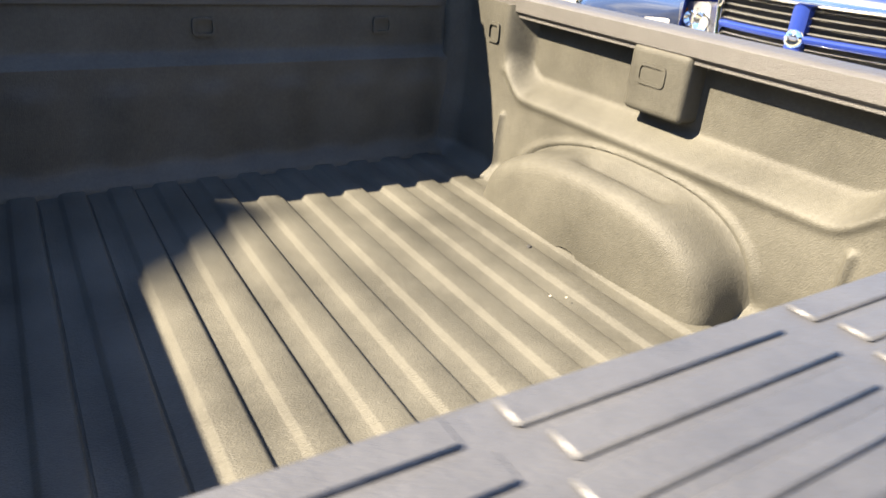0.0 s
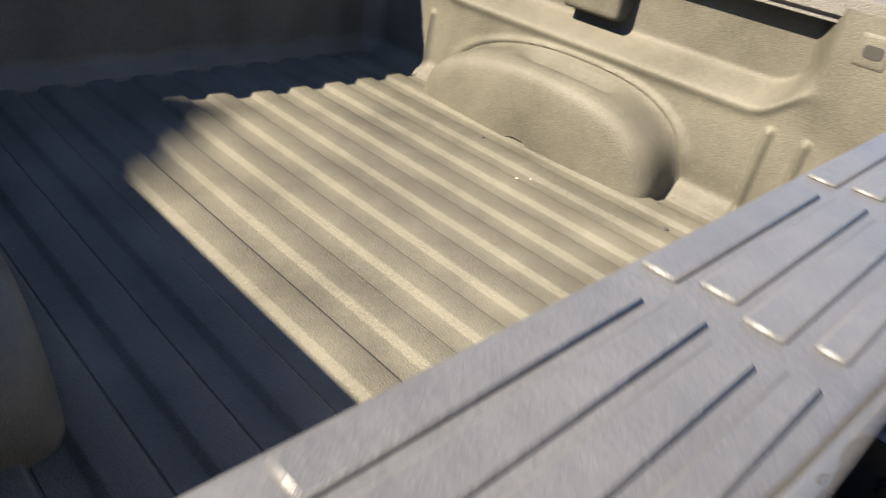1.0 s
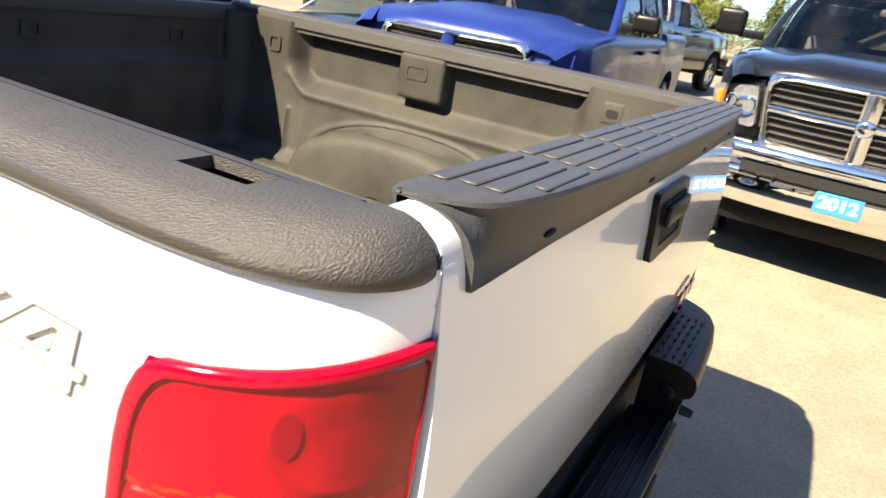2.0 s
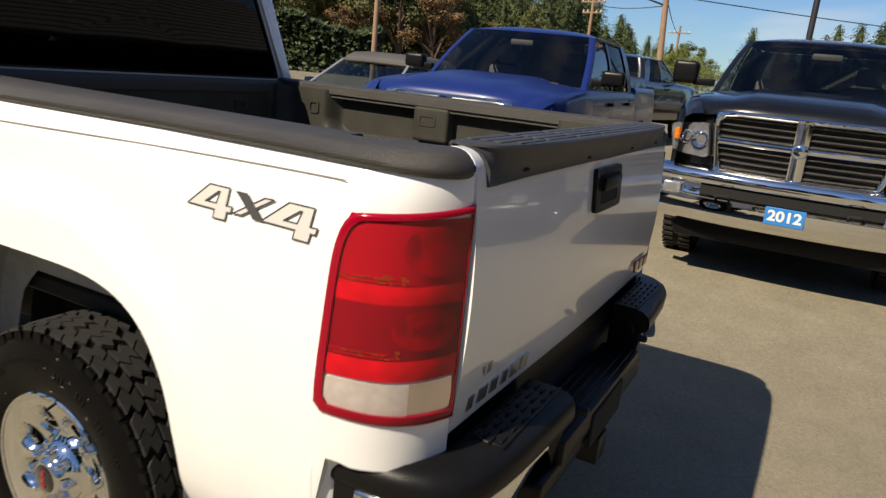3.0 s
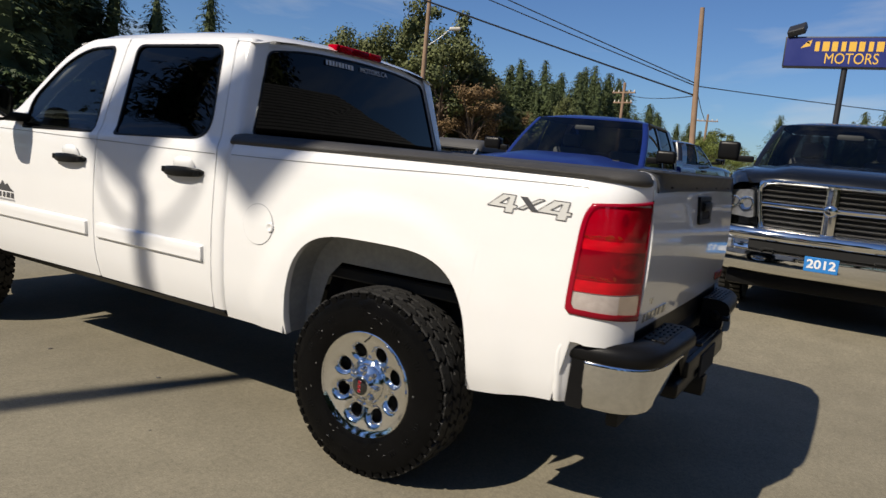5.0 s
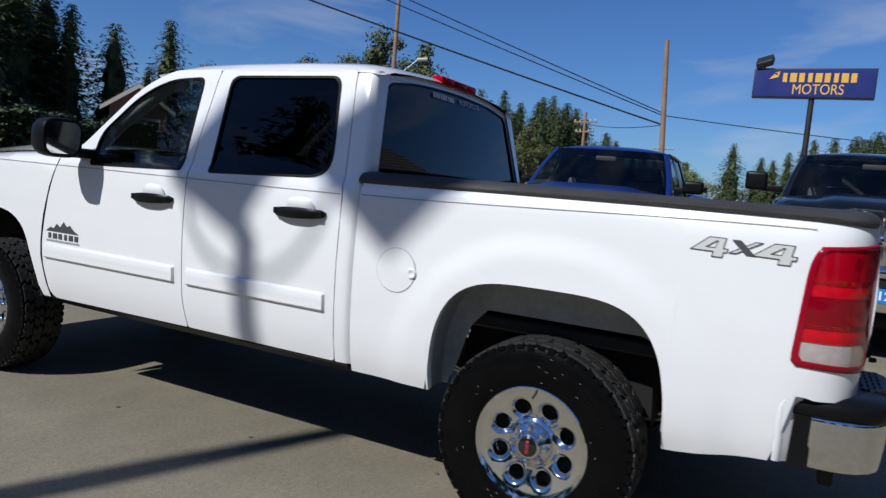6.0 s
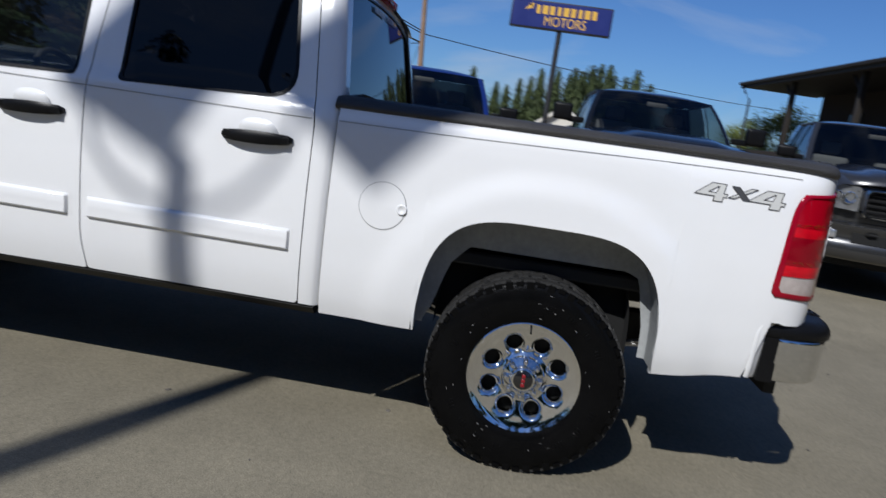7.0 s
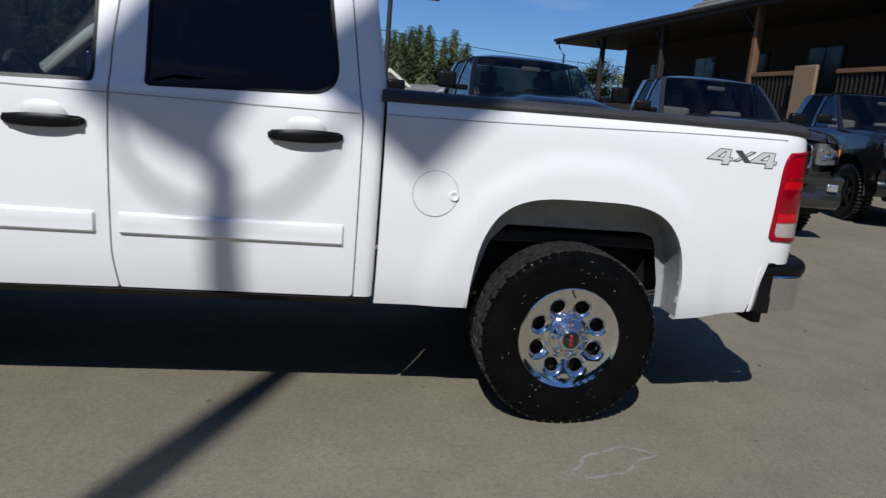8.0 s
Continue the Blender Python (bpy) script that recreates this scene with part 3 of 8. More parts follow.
def tail_lamp(s):
    """Wrap-round lamp: rim, red fields, brake band, clear reversing field."""
    def f(q, z, off):
        y, ins = corner(q)
        return (s * (flank_x(y, z, ins) + off * (1 - 0.7 * smooth(0.5, 1.0, q))), y - off * smooth(0.2, 1.0, q), z)
    q0, q1 = 0.088, 0.997
    out = rounded([(q0 - 0.010, LAMP_Z0 + 0.005), (q1, LAMP_Z0 - 0.012), (q1, LAMP_Z1 + 0.008), (q0 + 0.055, LAMP_Z1 - 0.018)], [0.04, 0.012, 0.012, 0.11], 8)
    lamp = None
    bm = B()
    c = ((q0 + q1) / 2, (LAMP_Z0 + LAMP_Z1) / 2)
    core = [(c[0] + (p[0] - c[0]) * 0.88, c[1] + 0.005 + (p[1] - c[1]) * 0.918) for p in out]
    angs = [2 * math.pi * k / 96 for k in range(96)]
    rings = []
    for t, off in ((0.0, -0.003), (0.0, 0.003), (0.12, 0.0062), (0.35, 0.0082), (0.8, 0.0090), (1.0, 0.0088), (1.0, 0.002)):
        rings.append([f(*(hit_outline(c, a, out) * (1 - t) + hit_outline(c, a, core) * t), off) for a in angs])
    loft(bm, rings, True)
    lamp = part("tail_lamp", bm, "red_rim", TRUCK, "red wrap-round tail lamp with clear reversing field", sharp=50)
    inn = [(c[0] + (p[0] - c[0]) * 0.885, c[1] + 0.005 + (p[1] - c[1]) * 0.923) for p in out]
    lo, hi = min(p[1] for p in inn), max(p[1] for p in inn)
    l, r = min(p[0] for p in inn), max(p[0] for p in inn)

    def field(name, z0, z1, mk, a=0.0, b=1.0, off=0.0030, label=""):
        bm = B()
        def g(u, v):
            z = z0 + (z1 - z0) * v
            lft = l + (0.05 * smooth(hi - 0.08, hi, z) ** 2) + 0.03 * smooth(lo, hi, z)
            q = lft + (r - lft) * (a + (b - a) * u)
            return f(q, z, off + 0.0015 * math.sin(v * math.pi))
        grid(bm, span(0, 1, 14), span(0, 1, 6), g)
        part(name, bm, mk, lamp, label)
    h = hi - lo
    field("reversing_field", lo, lo + 0.185 * h, "clear_lens", 0.0, 0.58, label="clear reversing lens")
    field("reversing_reflector", lo, lo + 0.185 * h, "chrome", 0.58, 1.0, 0.0030)
    field("lower_red_field", lo + 0.195 * h, lo + 0.30 * h, "red_bright", off=0.0034)
    field("middle_red_field", lo + 0.30 * h, lo + 0.57 * h, "red_lens_deep")
    field("brake_band", lo + 0.57 * h, lo + 0.66 * h, "red_bright", off=0.0034)
    field("upper_red_field", lo + 0.66 * h, hi - 0.012, "red_lens")
    # thin brighter red lines painted in for the reflector's sparkle
    for zz, a, b in ((lo + 0.315 * h, 0.06, 0.50), (lo + 0.335 * h, 0.02, 0.42), (lo + 0.675 * h, 0.10, 0.55), (lo + 0.695 * h, 0.06, 0.45)):
        bm = B()
        grid(bm, span(a, b, 10), (0, 1), lambda u, v: f(l + (r - l) * u, zz + 0.0022 * v, 0.0062))
        part("reflector_rib", bm, "red_bright", lamp)
    # reflector bowls with a dark bulb slot; small orange-red slips painted as sun glints
    g = random.Random(17)
    for qa, qb, z0, z1 in ((0.50, 0.92, hi - 0.120, hi - 0.022), (0.48, 0.90, lo + 0.345 * h, lo + 0.55 * h)):
        qm, zm = (qa + qb) / 2, (z0 + z1) / 2
        bm = B()
        el = [(qm + (qb - qa) / 2 * math.cos(a), zm + (z1 - z0) / 2 * math.sin(a)) for a in span(0, 2 * math.pi, 28)[:-1]]
        disc(bm, el, (qm, zm), lambda q, z, d=0.0: f(q, z, 0.0036 + 0.0018 * math.hypot((q - qm) / 0.22, (z - zm) / 0.05)), 5)
        bowl = part("reflector_bowl", bm, "red_mid", lamp)
        bm = B()
        el = [(qa + 0.05 + 0.034 * math.cos(a), zm + 0.012 + 0.022 * math.sin(a)) for a in span(0, 2 * math.pi, 16)[:-1]]
        disc(bm, el, (qa + 0.05, zm + 0.012), lambda q, z, d=0.0: f(q, z, 0.0062), 2)
        part("bulb_slot", bm, "red_lens_deep", bowl)
    bm = B()
    for k in range(34):
        q, z, w = l + g.uniform(0.06, 0.40), lo + h * g.choice((0.315, 0.335, 0.675, 0.695)) + g.uniform(-0.003, 0.006), g.uniform(0.006, 0.022)
        face(bm, [f(q - w, z, 0.0064), f(q + w, z - 0.001, 0.0062), f(q + w, z + 0.002, 0.0066), f(q - w, z + 0.003, 0.0064)])
    tagged(part("bright_facets", bm, "red_facet", lamp), kind="stuff")
    bm = B()
    disc(bm, [(c[0] + (p[0] - c[0]) * 0.89, c[1] + (p[1] - c[1]) * 0.94) for p in out], c, lambda q, z, d=0.0: f(q, z, 0.0078), 6)
    part("lens_cover", bm, "lens_cover", lamp, "clear glossy lens cover").visible_shadow = False
    # black jamb between lamp and tailgate
    bm = B()
    def g(u, v):
        p = f(0.997, LAMP_Z0 - 0.01 + (LAMP_Z1 - LAMP_Z0 + 0.02) * v, 0.008)
        return (p[0] - s * 0.03 * u, p[1] + 0.02 * u, p[2])
    grid(bm, span(0, 1, 2), span(0, 1, 4), g)
    part("lamp_edge", bm, "black_plastic", lamp)
    return lamp


def fuel_door(s):
    cy, cz, r = 0.662, 1.023, 0.094
    f = side(s)
    bm = B()
    circ = [(cy + r * math.cos(a), cz + r * math.sin(a)) for a in span(0, 2 * math.pi, 40)[:-1]]
    disc(bm, circ, (cy, cz), lambda y, z, d=0.0: (s * (bed_x(y, z) + 0.0035 - d), y, z), 4, 0.0, 0.006)
    fd = part("fuel_door", bm, "white_paint", TRUCK, "round white fuel filler door")
    bm = B()
    big = [(cy + (r + 0.0028) * math.cos(a), cz + (r + 0.0028) * math.sin(a)) for a in span(0, 2 * math.pi, 40)[:-1]]
    collar(bm, big, circ, (cy, cz), lambda y, z, d=0.0: (s * (bed_x(y, z) + 0.0012), y, z), rows=1, n=60)
    part("door_gap", bm, "decal_grey", fd)
    bm = B()
    lathe(bm, [(0.0, s * 0.002), (0.009, s * 0.003), (0.014, s * 0.007), (0.019, s * 0.007), (0.022, -s * 0.001)], 20, "x", (s * bed_x(cy, cz) + s * 0.003, cy - r * 0.84, cz - 0.005))
    part("finger_notch", bm, "white_paint", fd)
    return fd


def stripe(s):
    """Thin line along the bed flank."""
    bm = B()
    grid(bm, span(0.878, -0.90, 40), (0, 1), lambda y, v: (s * (bed_x(y, 1.3270 + 0.034 * smooth(0.9, -0.9, y)) + 0.0016), y, 1.3270 + 0.034 * smooth(0.9, -0.9, y) + (0.0028 if v else 0.0)))
    part("pinstripe", bm, "decal_line", TRUCK)
    bm = B()
    grid(bm, span(0.99, 3.62, 40), (0, 1), lambda y, v: (s * (lerp(FLANK, 1.325) + 0.0025), y, 1.321 + 0.004 * smooth(1, 3.6, y) + (0.003 if v else 0.0)))
    part("pinstripe", bm, "decal_line", TRUCK)


def four_by_four(s):
    """Outlined badge decal on the bed flank: two slanted fours and a crossed stroke."""
    def P(u, v, off):
        y, z = (-0.517 - u if s < 0 else -0.843 + u), 1.2565 + v - 0.010 * u
        return (s * (bed_x(y, z) + off), y, z)
    four = [(0.0, 0.0), (0.0585, 0.048), (0.113, 0.048), (0.1065, 0.012), (0.122, 0.012), (0.119, -0.001), (0.1085, -0.001), (0.105, -0.0185), (0.0715, -0.0185), (0.0745, -0.001)]
    hole = [(0.050, 0.0125), (0.083, 0.0365), (0.0875, 0.0365), (0.079, 0.0125)]
    back = [(0.126, 0.001), (0.148, 0.001), (0.228, 0.0455), (0.206, 0.0455)]
    fore = [(0.134, 0.0455), (0.160, 0.0455), (0.205, 0.001), (0.180, 0.001)]
    def put(loops, mk, off, edge=0.0032):
        bm = B()
        es = []
        for lp in loops:
            vs = [bm.verts.new(P(u, v, off)) for u, v in lp]
            es += [bm.edges.new((a, b)) for a, b in zip(vs, vs[1:] + vs[:1])]
        bmesh.ops.triangle_fill(bm, use_beauty=True, use_dissolve=False, edges=es)
        dec = part("badge_letter", bm, mk, TRUCK)
        bm = B()
        for lp in loops:
            for (u0, v0), (u1, v1) in zip(lp, lp[1:] + lp[:1]):
                ln = math.hypot(u1 - u0, v1 - v0)
                du, dv = (u1 - u0) / ln * edge / 2, (v1 - v0) / ln * edge / 2
                face(bm, [P(u0 - du - dv, v0 - dv + du, off + 0.0004), P(u1 + du - dv, v1 + dv + du, off + 0.0004), P(u1 + du + dv, v1 + dv - du, off + 0.0004), P(u0 - du + dv, v0 - dv - du, off + 0.0004)])
        part("badge_outline", bm, "decal_dark", dec)
    put([four, hole], "decal_fill", 0.0022)
    put([[(0.199 + u * 1.12, v) for u, v in four], [(0.199 + u * 1.12, v) for u, v in hole]], "decal_fill", 0.0022)
    put([back], "decal_fill", 0.0032)
    put([fore], "decal_dark", 0.0042)


WIN_R = rounded([(1.815, 1.360), (1.066, 1.386), (1.136, 1.868), (1.822, 1.864)], [0.03, 0.13, 0.06, 0.06], 6)
WIN_F = rounded([(2.700, 1.342), (1.998, 1.360), (2.003, 1.856), (2.25, 1.842), (2.45, 1.755), (2.70, 1.52)], [0.03, 0.02, 0.05, 0.10, 0.12, 0.08], 5)
DOOR_R = rounded([(0.978, 0.556), (1.905, 0.556), (1.928, 0.70), (1.938, 1.20), (1.938, 1.50), (1.903, 1.905), (1.062, 1.905), (0.998, 1.42), (0.979, 1.30)], [0.02, 0.012, 0.05, 0.05, 0.05, 0.03, 0.03, 0.05, 0.05], 4)
DOOR_F = rounded([(1.912, 0.556), (3.02, 0.546), (3.085, 0.80), (3.02, 1.20), (2.95, 1.385), (2.82, 1.45), (2.46, 1.795), (2.24, 1.895), (1.910, 1.905), (1.945, 1.50), (1.945, 1.20), (1.935, 0.70)], [0.012, 0.06, 0.12, 0.1, 0.03, 0.05, 0.12, 0.08, 0.03, 0.05, 0.05, 0.05], 4)


def door(s, outline, win, mk_glass, name, front):
    f = side(s)
    bm = B()
    cy = sum(p[0] for p in win) / len(win)
    c = (cy, 1.62)
    collar(bm, outline, win, c, f, rows=12, n=110, lip=0.03, lip_in=0.02)
    d = part(name, bm, "white_paint", TRUCK, sharp=50)
    # rubber channel round the pane
    bm = B()
    ring = [(c[0] + (p[0] - c[0]) * 0.965, c[1] + (p[1] - c[1]) * 0.955) for p in win]
    collar(bm, [(c[0] + (p[0] - c[0]) * 1.003, c[1] + (p[1] - c[1]) * 1.003) for p in win], ring, c, side(s, -0.002), rows=2, n=80, lip=0.012, lip_in=0.014)
    part("window_seal", bm, "black_plastic", d, "black rubber window seal")
    bm = B()
    disc(bm, [(c[0] + (p[0] - c[0]) * 0.985, c[1] + (p[1] - c[1]) * 0.985) for p in win], c, side(s, 0.008), 5)
    p = part("window_pane", bm, mk_glass, d, "dark tinted window glass" if mk_glass == "tint" else "lightly tinted window glass")
    p.visible_shadow = mk_glass == "tint"
    # handle: cup behind, strap in front
    hy, hz = (1.200, 1.222) if not front else (2.165, 1.207)
    x = s * lerp(FLANK, hz)
    bm = B()
    oval = [(hy + 0.082 * math.copysign(abs(math.cos(a)) ** 0.75, math.cos(a)), hz + 0.016 + 0.056 * math.sin(a)) for a in span(0, 2 * math.pi, 40)[:-1]]
    disc(bm, oval, (hy, hz + 0.016), lambda y, z, q=0.0: (s * (lerp(FLANK, z) - 0.002 + 0.024 * max(0.0, 1 - ((y - hy) / 0.084) ** 4 - ((z - hz - 0.016) / 0.058) ** 4) ** 0.5 * smooth(hz - 0.05, hz + 0.05, z)), y, z), 8)
    part("handle_cup", bm, "white_paint", d)
    bm = B()
    rings = []
    for t in span(-1, 1, 16):
        y = hy + t * 0.146
        bow = 0.030 * (1 - abs(t) ** 3.0) + 0.006
        h = 0.027 * (1 - 0.35 * t * t) * (1.0 if abs(t) < 0.97 else 0.55)
        rings.append([(x + s * (bow + 0.010 * math.cos(a)), y, hz - 0.004 + h * math.sin(a) - 0.004 * t) for a in span(0, 2 * math.pi, 10)[:-1]])
    loft(bm, rings, True, True, True)
    for yy in (hy - 0.11, hy + 0.11):
        box(bm, min(x, x + s * 0.034), yy - 0.025, hz - 0.018, max(x, x + s * 0.034), yy + 0.025, hz + 0.012, 0.006, 2)
    part("door_handle", bm, "black_plastic", d, "black strap door handle")
    if front:
        bm = B()
        lathe(bm, [(0.0, 0.004), (0.008, 0.004), (0.009, 0.0)], 14, "x", (x + s * 0.034, hy - 0.122, hz - 0.002))
        part("door_lock", bm, "chrome", d)
    # protective moulding
    y0, y1 = (1.016, 1.912) if not front else (1.972, 3.062)
    bm = B()
    sect = [(0.000, 0.783), (0.010, 0.785), (0.015, 0.791), (0.013, 0.824), (0.015, 0.857), (0.010, 0.866), (0.000, 0.871)]
    rings = [[(s * (lerp(FLANK, z) + (dx if 0.02 < t < 0.98 else 0.0) + 0.0005), y0 + (y1 - y0) * t, z - 0.010 * (y1 - y0) * 0 + 0.0) for dx, z in sect] for t in (0.0, 0.012, 0.021, 0.25, 0.5, 0.75, 0.979, 0.988, 1.0)]
    loft(bm, rings, False)
    part("side_moulding", bm, "white_paint", d, "white protective side moulding")
    return d


def mountain_badge(s, d):
    """Small dark mountain emblem over two lettered lines on the front door."""
    f = side(s, -0.002)
    bm = B()
    ridge = [(3.06, 0.945), (3.02, 0.968), (2.995, 0.960), (2.965, 0.990), (2.935, 0.972), (2.905, 1.005), (2.875, 0.978), (2.85, 0.990), (2.815, 0.962), (2.775, 0.945)]
    for (a, za), (b, zb) in zip(ridge, ridge[1:]):
        face(bm, [f(a - 0.03, 0.942), f(b - 0.03, 0.942), f(b - 0.03, zb), f(a - 0.03, za)])
    part("mountain_emblem", bm, "decal_dark", d)
    m = frame_m(s * (lerp(FLANK, 0.91) + 0.0022), 2.880, 0.918, (0, s, 0) if s > 0 else (0, -1, 0), (0, 0, 1))
    bars("badge_letter_bar", 6, 0.044, "decal_dark", d, m, "", 0.0005, 1.6)
    bm = B()
    grid(bm, span(3.025, 2.735, 6), (0.884, 0.894), lambda y, z: f(y, z))
    part("badge_bar", bm, "decal_grey", d)


CAB_REAR = [(0.5, 0.894), (1.36, 0.893), (1.43, 0.886), (1.90, 0.960), (1.945, 0.968)]


def cab():
    bm = B()
    # roof skin and pillars, from the windscreen to the rear window
    prof = [(z, x) for z, x in FLANK if z >= 1.89]
    ys = [(2.38, -0.085), (2.28, -0.035), (2.1, -0.008), (1.8, 0.0), (1.4, 0.004), (1.16, 0.0), (1.06, -0.006), (0.985, -0.020), (0.942, -0.043)]
    rings = []
    for y, dz in ys:
        half = [(x, z + dz * (0.3 if z < 1.9 else 1.0)) for z, x in prof]
        rings.append([(-x, y, z) for x, z in half] + [(x, y, z) for x, z in half[-2::-1]])
    loft(bm, rings, False)
    part("roof", bm, "white_paint", TRUCK, sharp=60)
    for s in (-1, 1):
        # rear pillar: flank strip between rear door and bed, turning to the rear window
        bm = B()
        zs = [0.556, 0.65, 0.80, 1.0, 1.2, 1.30, 1.36, 1.40, 1.43, 1.47, 1.60, 1.75, 1.85, 1.90]
        rings = []
        for z in zs:
            yd = lerp([(0.5, 0.973), (1.30, 0.974), (1.42, 0.993), (1.905, 1.057)], z)
            yr = lerp(CAB_REAR, z) - 0.002
            x = lerp(FLANK, z)
            ring = [(s * (x - 0.03), yd, z), (s * x, yd, z), (s * x, (yd + yr) / 2 + 0.012, z)]
            for a in span(0, 90, 6)[1:]:
                r = 0.038
                ring.append((s * (x - r + r * math.cos(radians(a))), yr + r - r * math.sin(radians(a)), z))
            wx = lerp([(0.5, 0.86), (1.43, 0.872), (1.86, 0.732), (1.92, 0.70)], z)
            ring.append((s * min(wx, x - 0.06), yr - 0.002, z))
            rings.append(ring)
        loft(bm, rings, False)
        part("rear_pillar", bm, "white_paint", TRUCK, sharp=50)
        # windscreen pillar and cowl side
        bm = B()
        tube(bm, [(s * 0.90, 2.86, 1.40), (s * 0.855, 2.62, 1.60), (s * 0.80, 2.36, 1.80), (s * 0.75, 2.26, 1.86)], [0.05, 0.045, 0.045, 0.05], 10)
        part("windscreen_pillar", bm, "white_paint", TRUCK)
        # front wing with its arch
        bm = B()
        rings = []
        for y in [*span(3.094, 3.150, 3), *[AXLE_F - 0.485 * math.copysign(abs(math.cos(a)) ** 0.615, math.cos(a)) for a in span(0.0, math.pi, 30)], *span(4.14, 4.45, 6)]:
            t = abs((y - AXLE_F) / 0.485)
            z0 = 0.60 if t >= 1 else max(0.60, 0.40 + 0.64 * (1 - min(1, t) ** 3.25) ** (1 / 3.25))
            if y < 3.158:
                z0 = 0.545
            shift = lambda z, k=max(0.0, 1 - (y - 3.094) / 0.40): k * (lerp([(0.54, 3.03), (0.80, 3.086), (1.0, 3.066), (1.20, 3.022), (1.36, 2.962), (1.42, 2.95)], z) - 3.086)
            tap = 0.16 * smooth(3.9, 4.5, y) ** 2
            top = 1.405 - 0.09 * smooth(3.0, 4.5, y)
            ring = [(s * (lerp(FLANK, z0) - tap - 0.03), y + shift(z0), z0)]
            for r in span(0, 1, 10):
                z = z0 + (1.36 - z0) * r - 0.07 * r * smooth(3.0, 4.5, y)
                ring.append((s * (lerp(FLANK, z) - tap), y + shift(z), z))
            ring += [(s * (0.95 - tap), y + shift(top), top - 0.012), (s * (0.88 - tap), y + shift(top), top)]
            rings.append(ring)
        loft(bm, rings, False)
        part("front_wing", bm, "white_paint", TRUCK, sharp=50)
        # sill under the doors
        bm = B()
        rings = [[(s * 0.955, y, 0.556), (s * 0.965, y, 0.545), (s * 0.93, y, 0.512), (s * 0.80, y, 0.505), (s * 0.78, y, 0.56)] for y in span(0.91, 3.10, 6)]
        loft(bm, rings, True, True, True)
        part("sill", bm, "black_plastic", TRUCK)
        # inner skin behind the panel gaps, below the windows, near-black for their shade
        bm = B()
        grid(bm, span(0.92, 3.08, 12), (0.58, 0.8, 1.0, 1.2, 1.37), lambda y, z: (s * (lerp(FLANK, z) - 0.045), y, z))
        part("door_jamb", bm, "gap", TRUCK)
        bm = B()
        tube(bm, [(s * 0.918, 1.945, 1.37), (s * 0.873, 1.895, 1.58), (s * 0.79, 1.86, 1.87)], 0.026, 8)
        part("inner_pillar", bm, "gap", TRUCK)
        bm = B()
        tube(bm, [(s * 0.918, 0.998, 1.37), (s * 0.868, 1.015, 1.62), (s * 0.79, 1.045, 1.87)], 0.022, 8)
        part("inner_pillar", bm, "gap", TRUCK)
    # rear wall with window opening
    outer = [(-0.90, 0.60), (0.90, 0.60), (0.90, 1.40), (0.75, 1.885), (0.45, 1.930), (0.0, 1.945), (-0.45, 1.930), (-0.75, 1.885), (-0.90, 1.40)]
    win = rounded([(-0.856, 1.426), (0.856, 1.426), (0.716, 1.860), (0.45, 1.898), (0.0, 1.914), (-0.45, 1.898), (-0.716, 1.860)], [0.03, 0.03, 0.05, 0.2, 0.3, 0.2, 0.05], 5)
    bm = B()
    rear = lambda x, z, d=0.0: (x, lerp(CAB_REAR, z) + d + 0.012 * (x / 0.8) ** 2, z)
    collar(bm, outer, win, (0.0, 1.64), rear, rows=6, n=100, lip_in=0.02)
    wall = part("rear_wall", bm, "white_paint", TRUCK)
    bm = B()
    collar(bm, win, [(p[0] * 0.985, 1.655 + (p[1] - 1.655) * 0.965) for p in win], (0.0, 1.655), lambda x, z, d=0.0: rear(x, z, d - 0.003), rows=2, n=90, lip_in=0.01)
    part("window_seal", bm, "black_plastic", wall)
    bm = B()
    disc(bm, [(p[0] * 0.992, 1.655 + (p[1] - 1.655) * 0.98) for p in win], (0.0, 1.655), lambda x, z, d=0.0: rear(x, z, 0.004), 5)
    part("rear_window", bm, "tint", wall, "dark tinted rear window with white lettering")
    bars("window_letter", 9, 0.040, "letter_white", wall, frame_m(-0.165, 0.951, 1.868, (1, 0, 0), (0, 0.155, 0.988)), "white dealer lettering on the glass", 0.0006, 1.05)
    letters("window_lettering", "MOTORS.CA", 0.043, "letter_white", wall, frame_m(0.160, 0.951, 1.868, (1, 0, 0), (0, 0.155, 0.988)), "white dealer lettering on the glass", 0.0006, 0.0, 1.12)
    # high brake lamp
    bm = B()
    box(bm, -0.215, 0.940, 1.938, 0.215, 1.010, 1.978, 0.012, 3)
    lampb = part("high_brake_lamp", bm, "red_lens", TRUCK, "red high-mounted brake lamp")
    for x0, x1 in ((-0.185, -0.085), (0.085, 0.185)):
        bm = B()
        box(bm, x0, 0.935, 1.944, x1, 0.945, 1.971, 0.004, 2)
        part("brake_lens", bm, "red_bright", lampb)
    bm = B()
    box(bm, -0.075, 0.935, 1.944, 0.075, 0.945, 1.971, 0.004, 2)
    part("cargo_lens", bm, "red_lens_deep", lampb)
    # bonnet, windscreen and nose
    bm = B()
    rings = []
    for y, z, w in ((2.90, 1.415, 0.90), (3.2, 1.425, 0.90), (3.6, 1.41, 0.88), (4.0, 1.37, 0.84), (4.35, 1.30, 0.78), (4.48, 1.22, 0.74)):
        rings.append([(w * t, y, z + 0.05 * (1 - abs(t) ** 3) - (0.02 if abs(t) > 0.99 else 0)) for t in span(-1, 1, 14)])
    loft(bm, rings, False)
    part("bonnet", bm, "white_paint", TRUCK)
    bm = B()
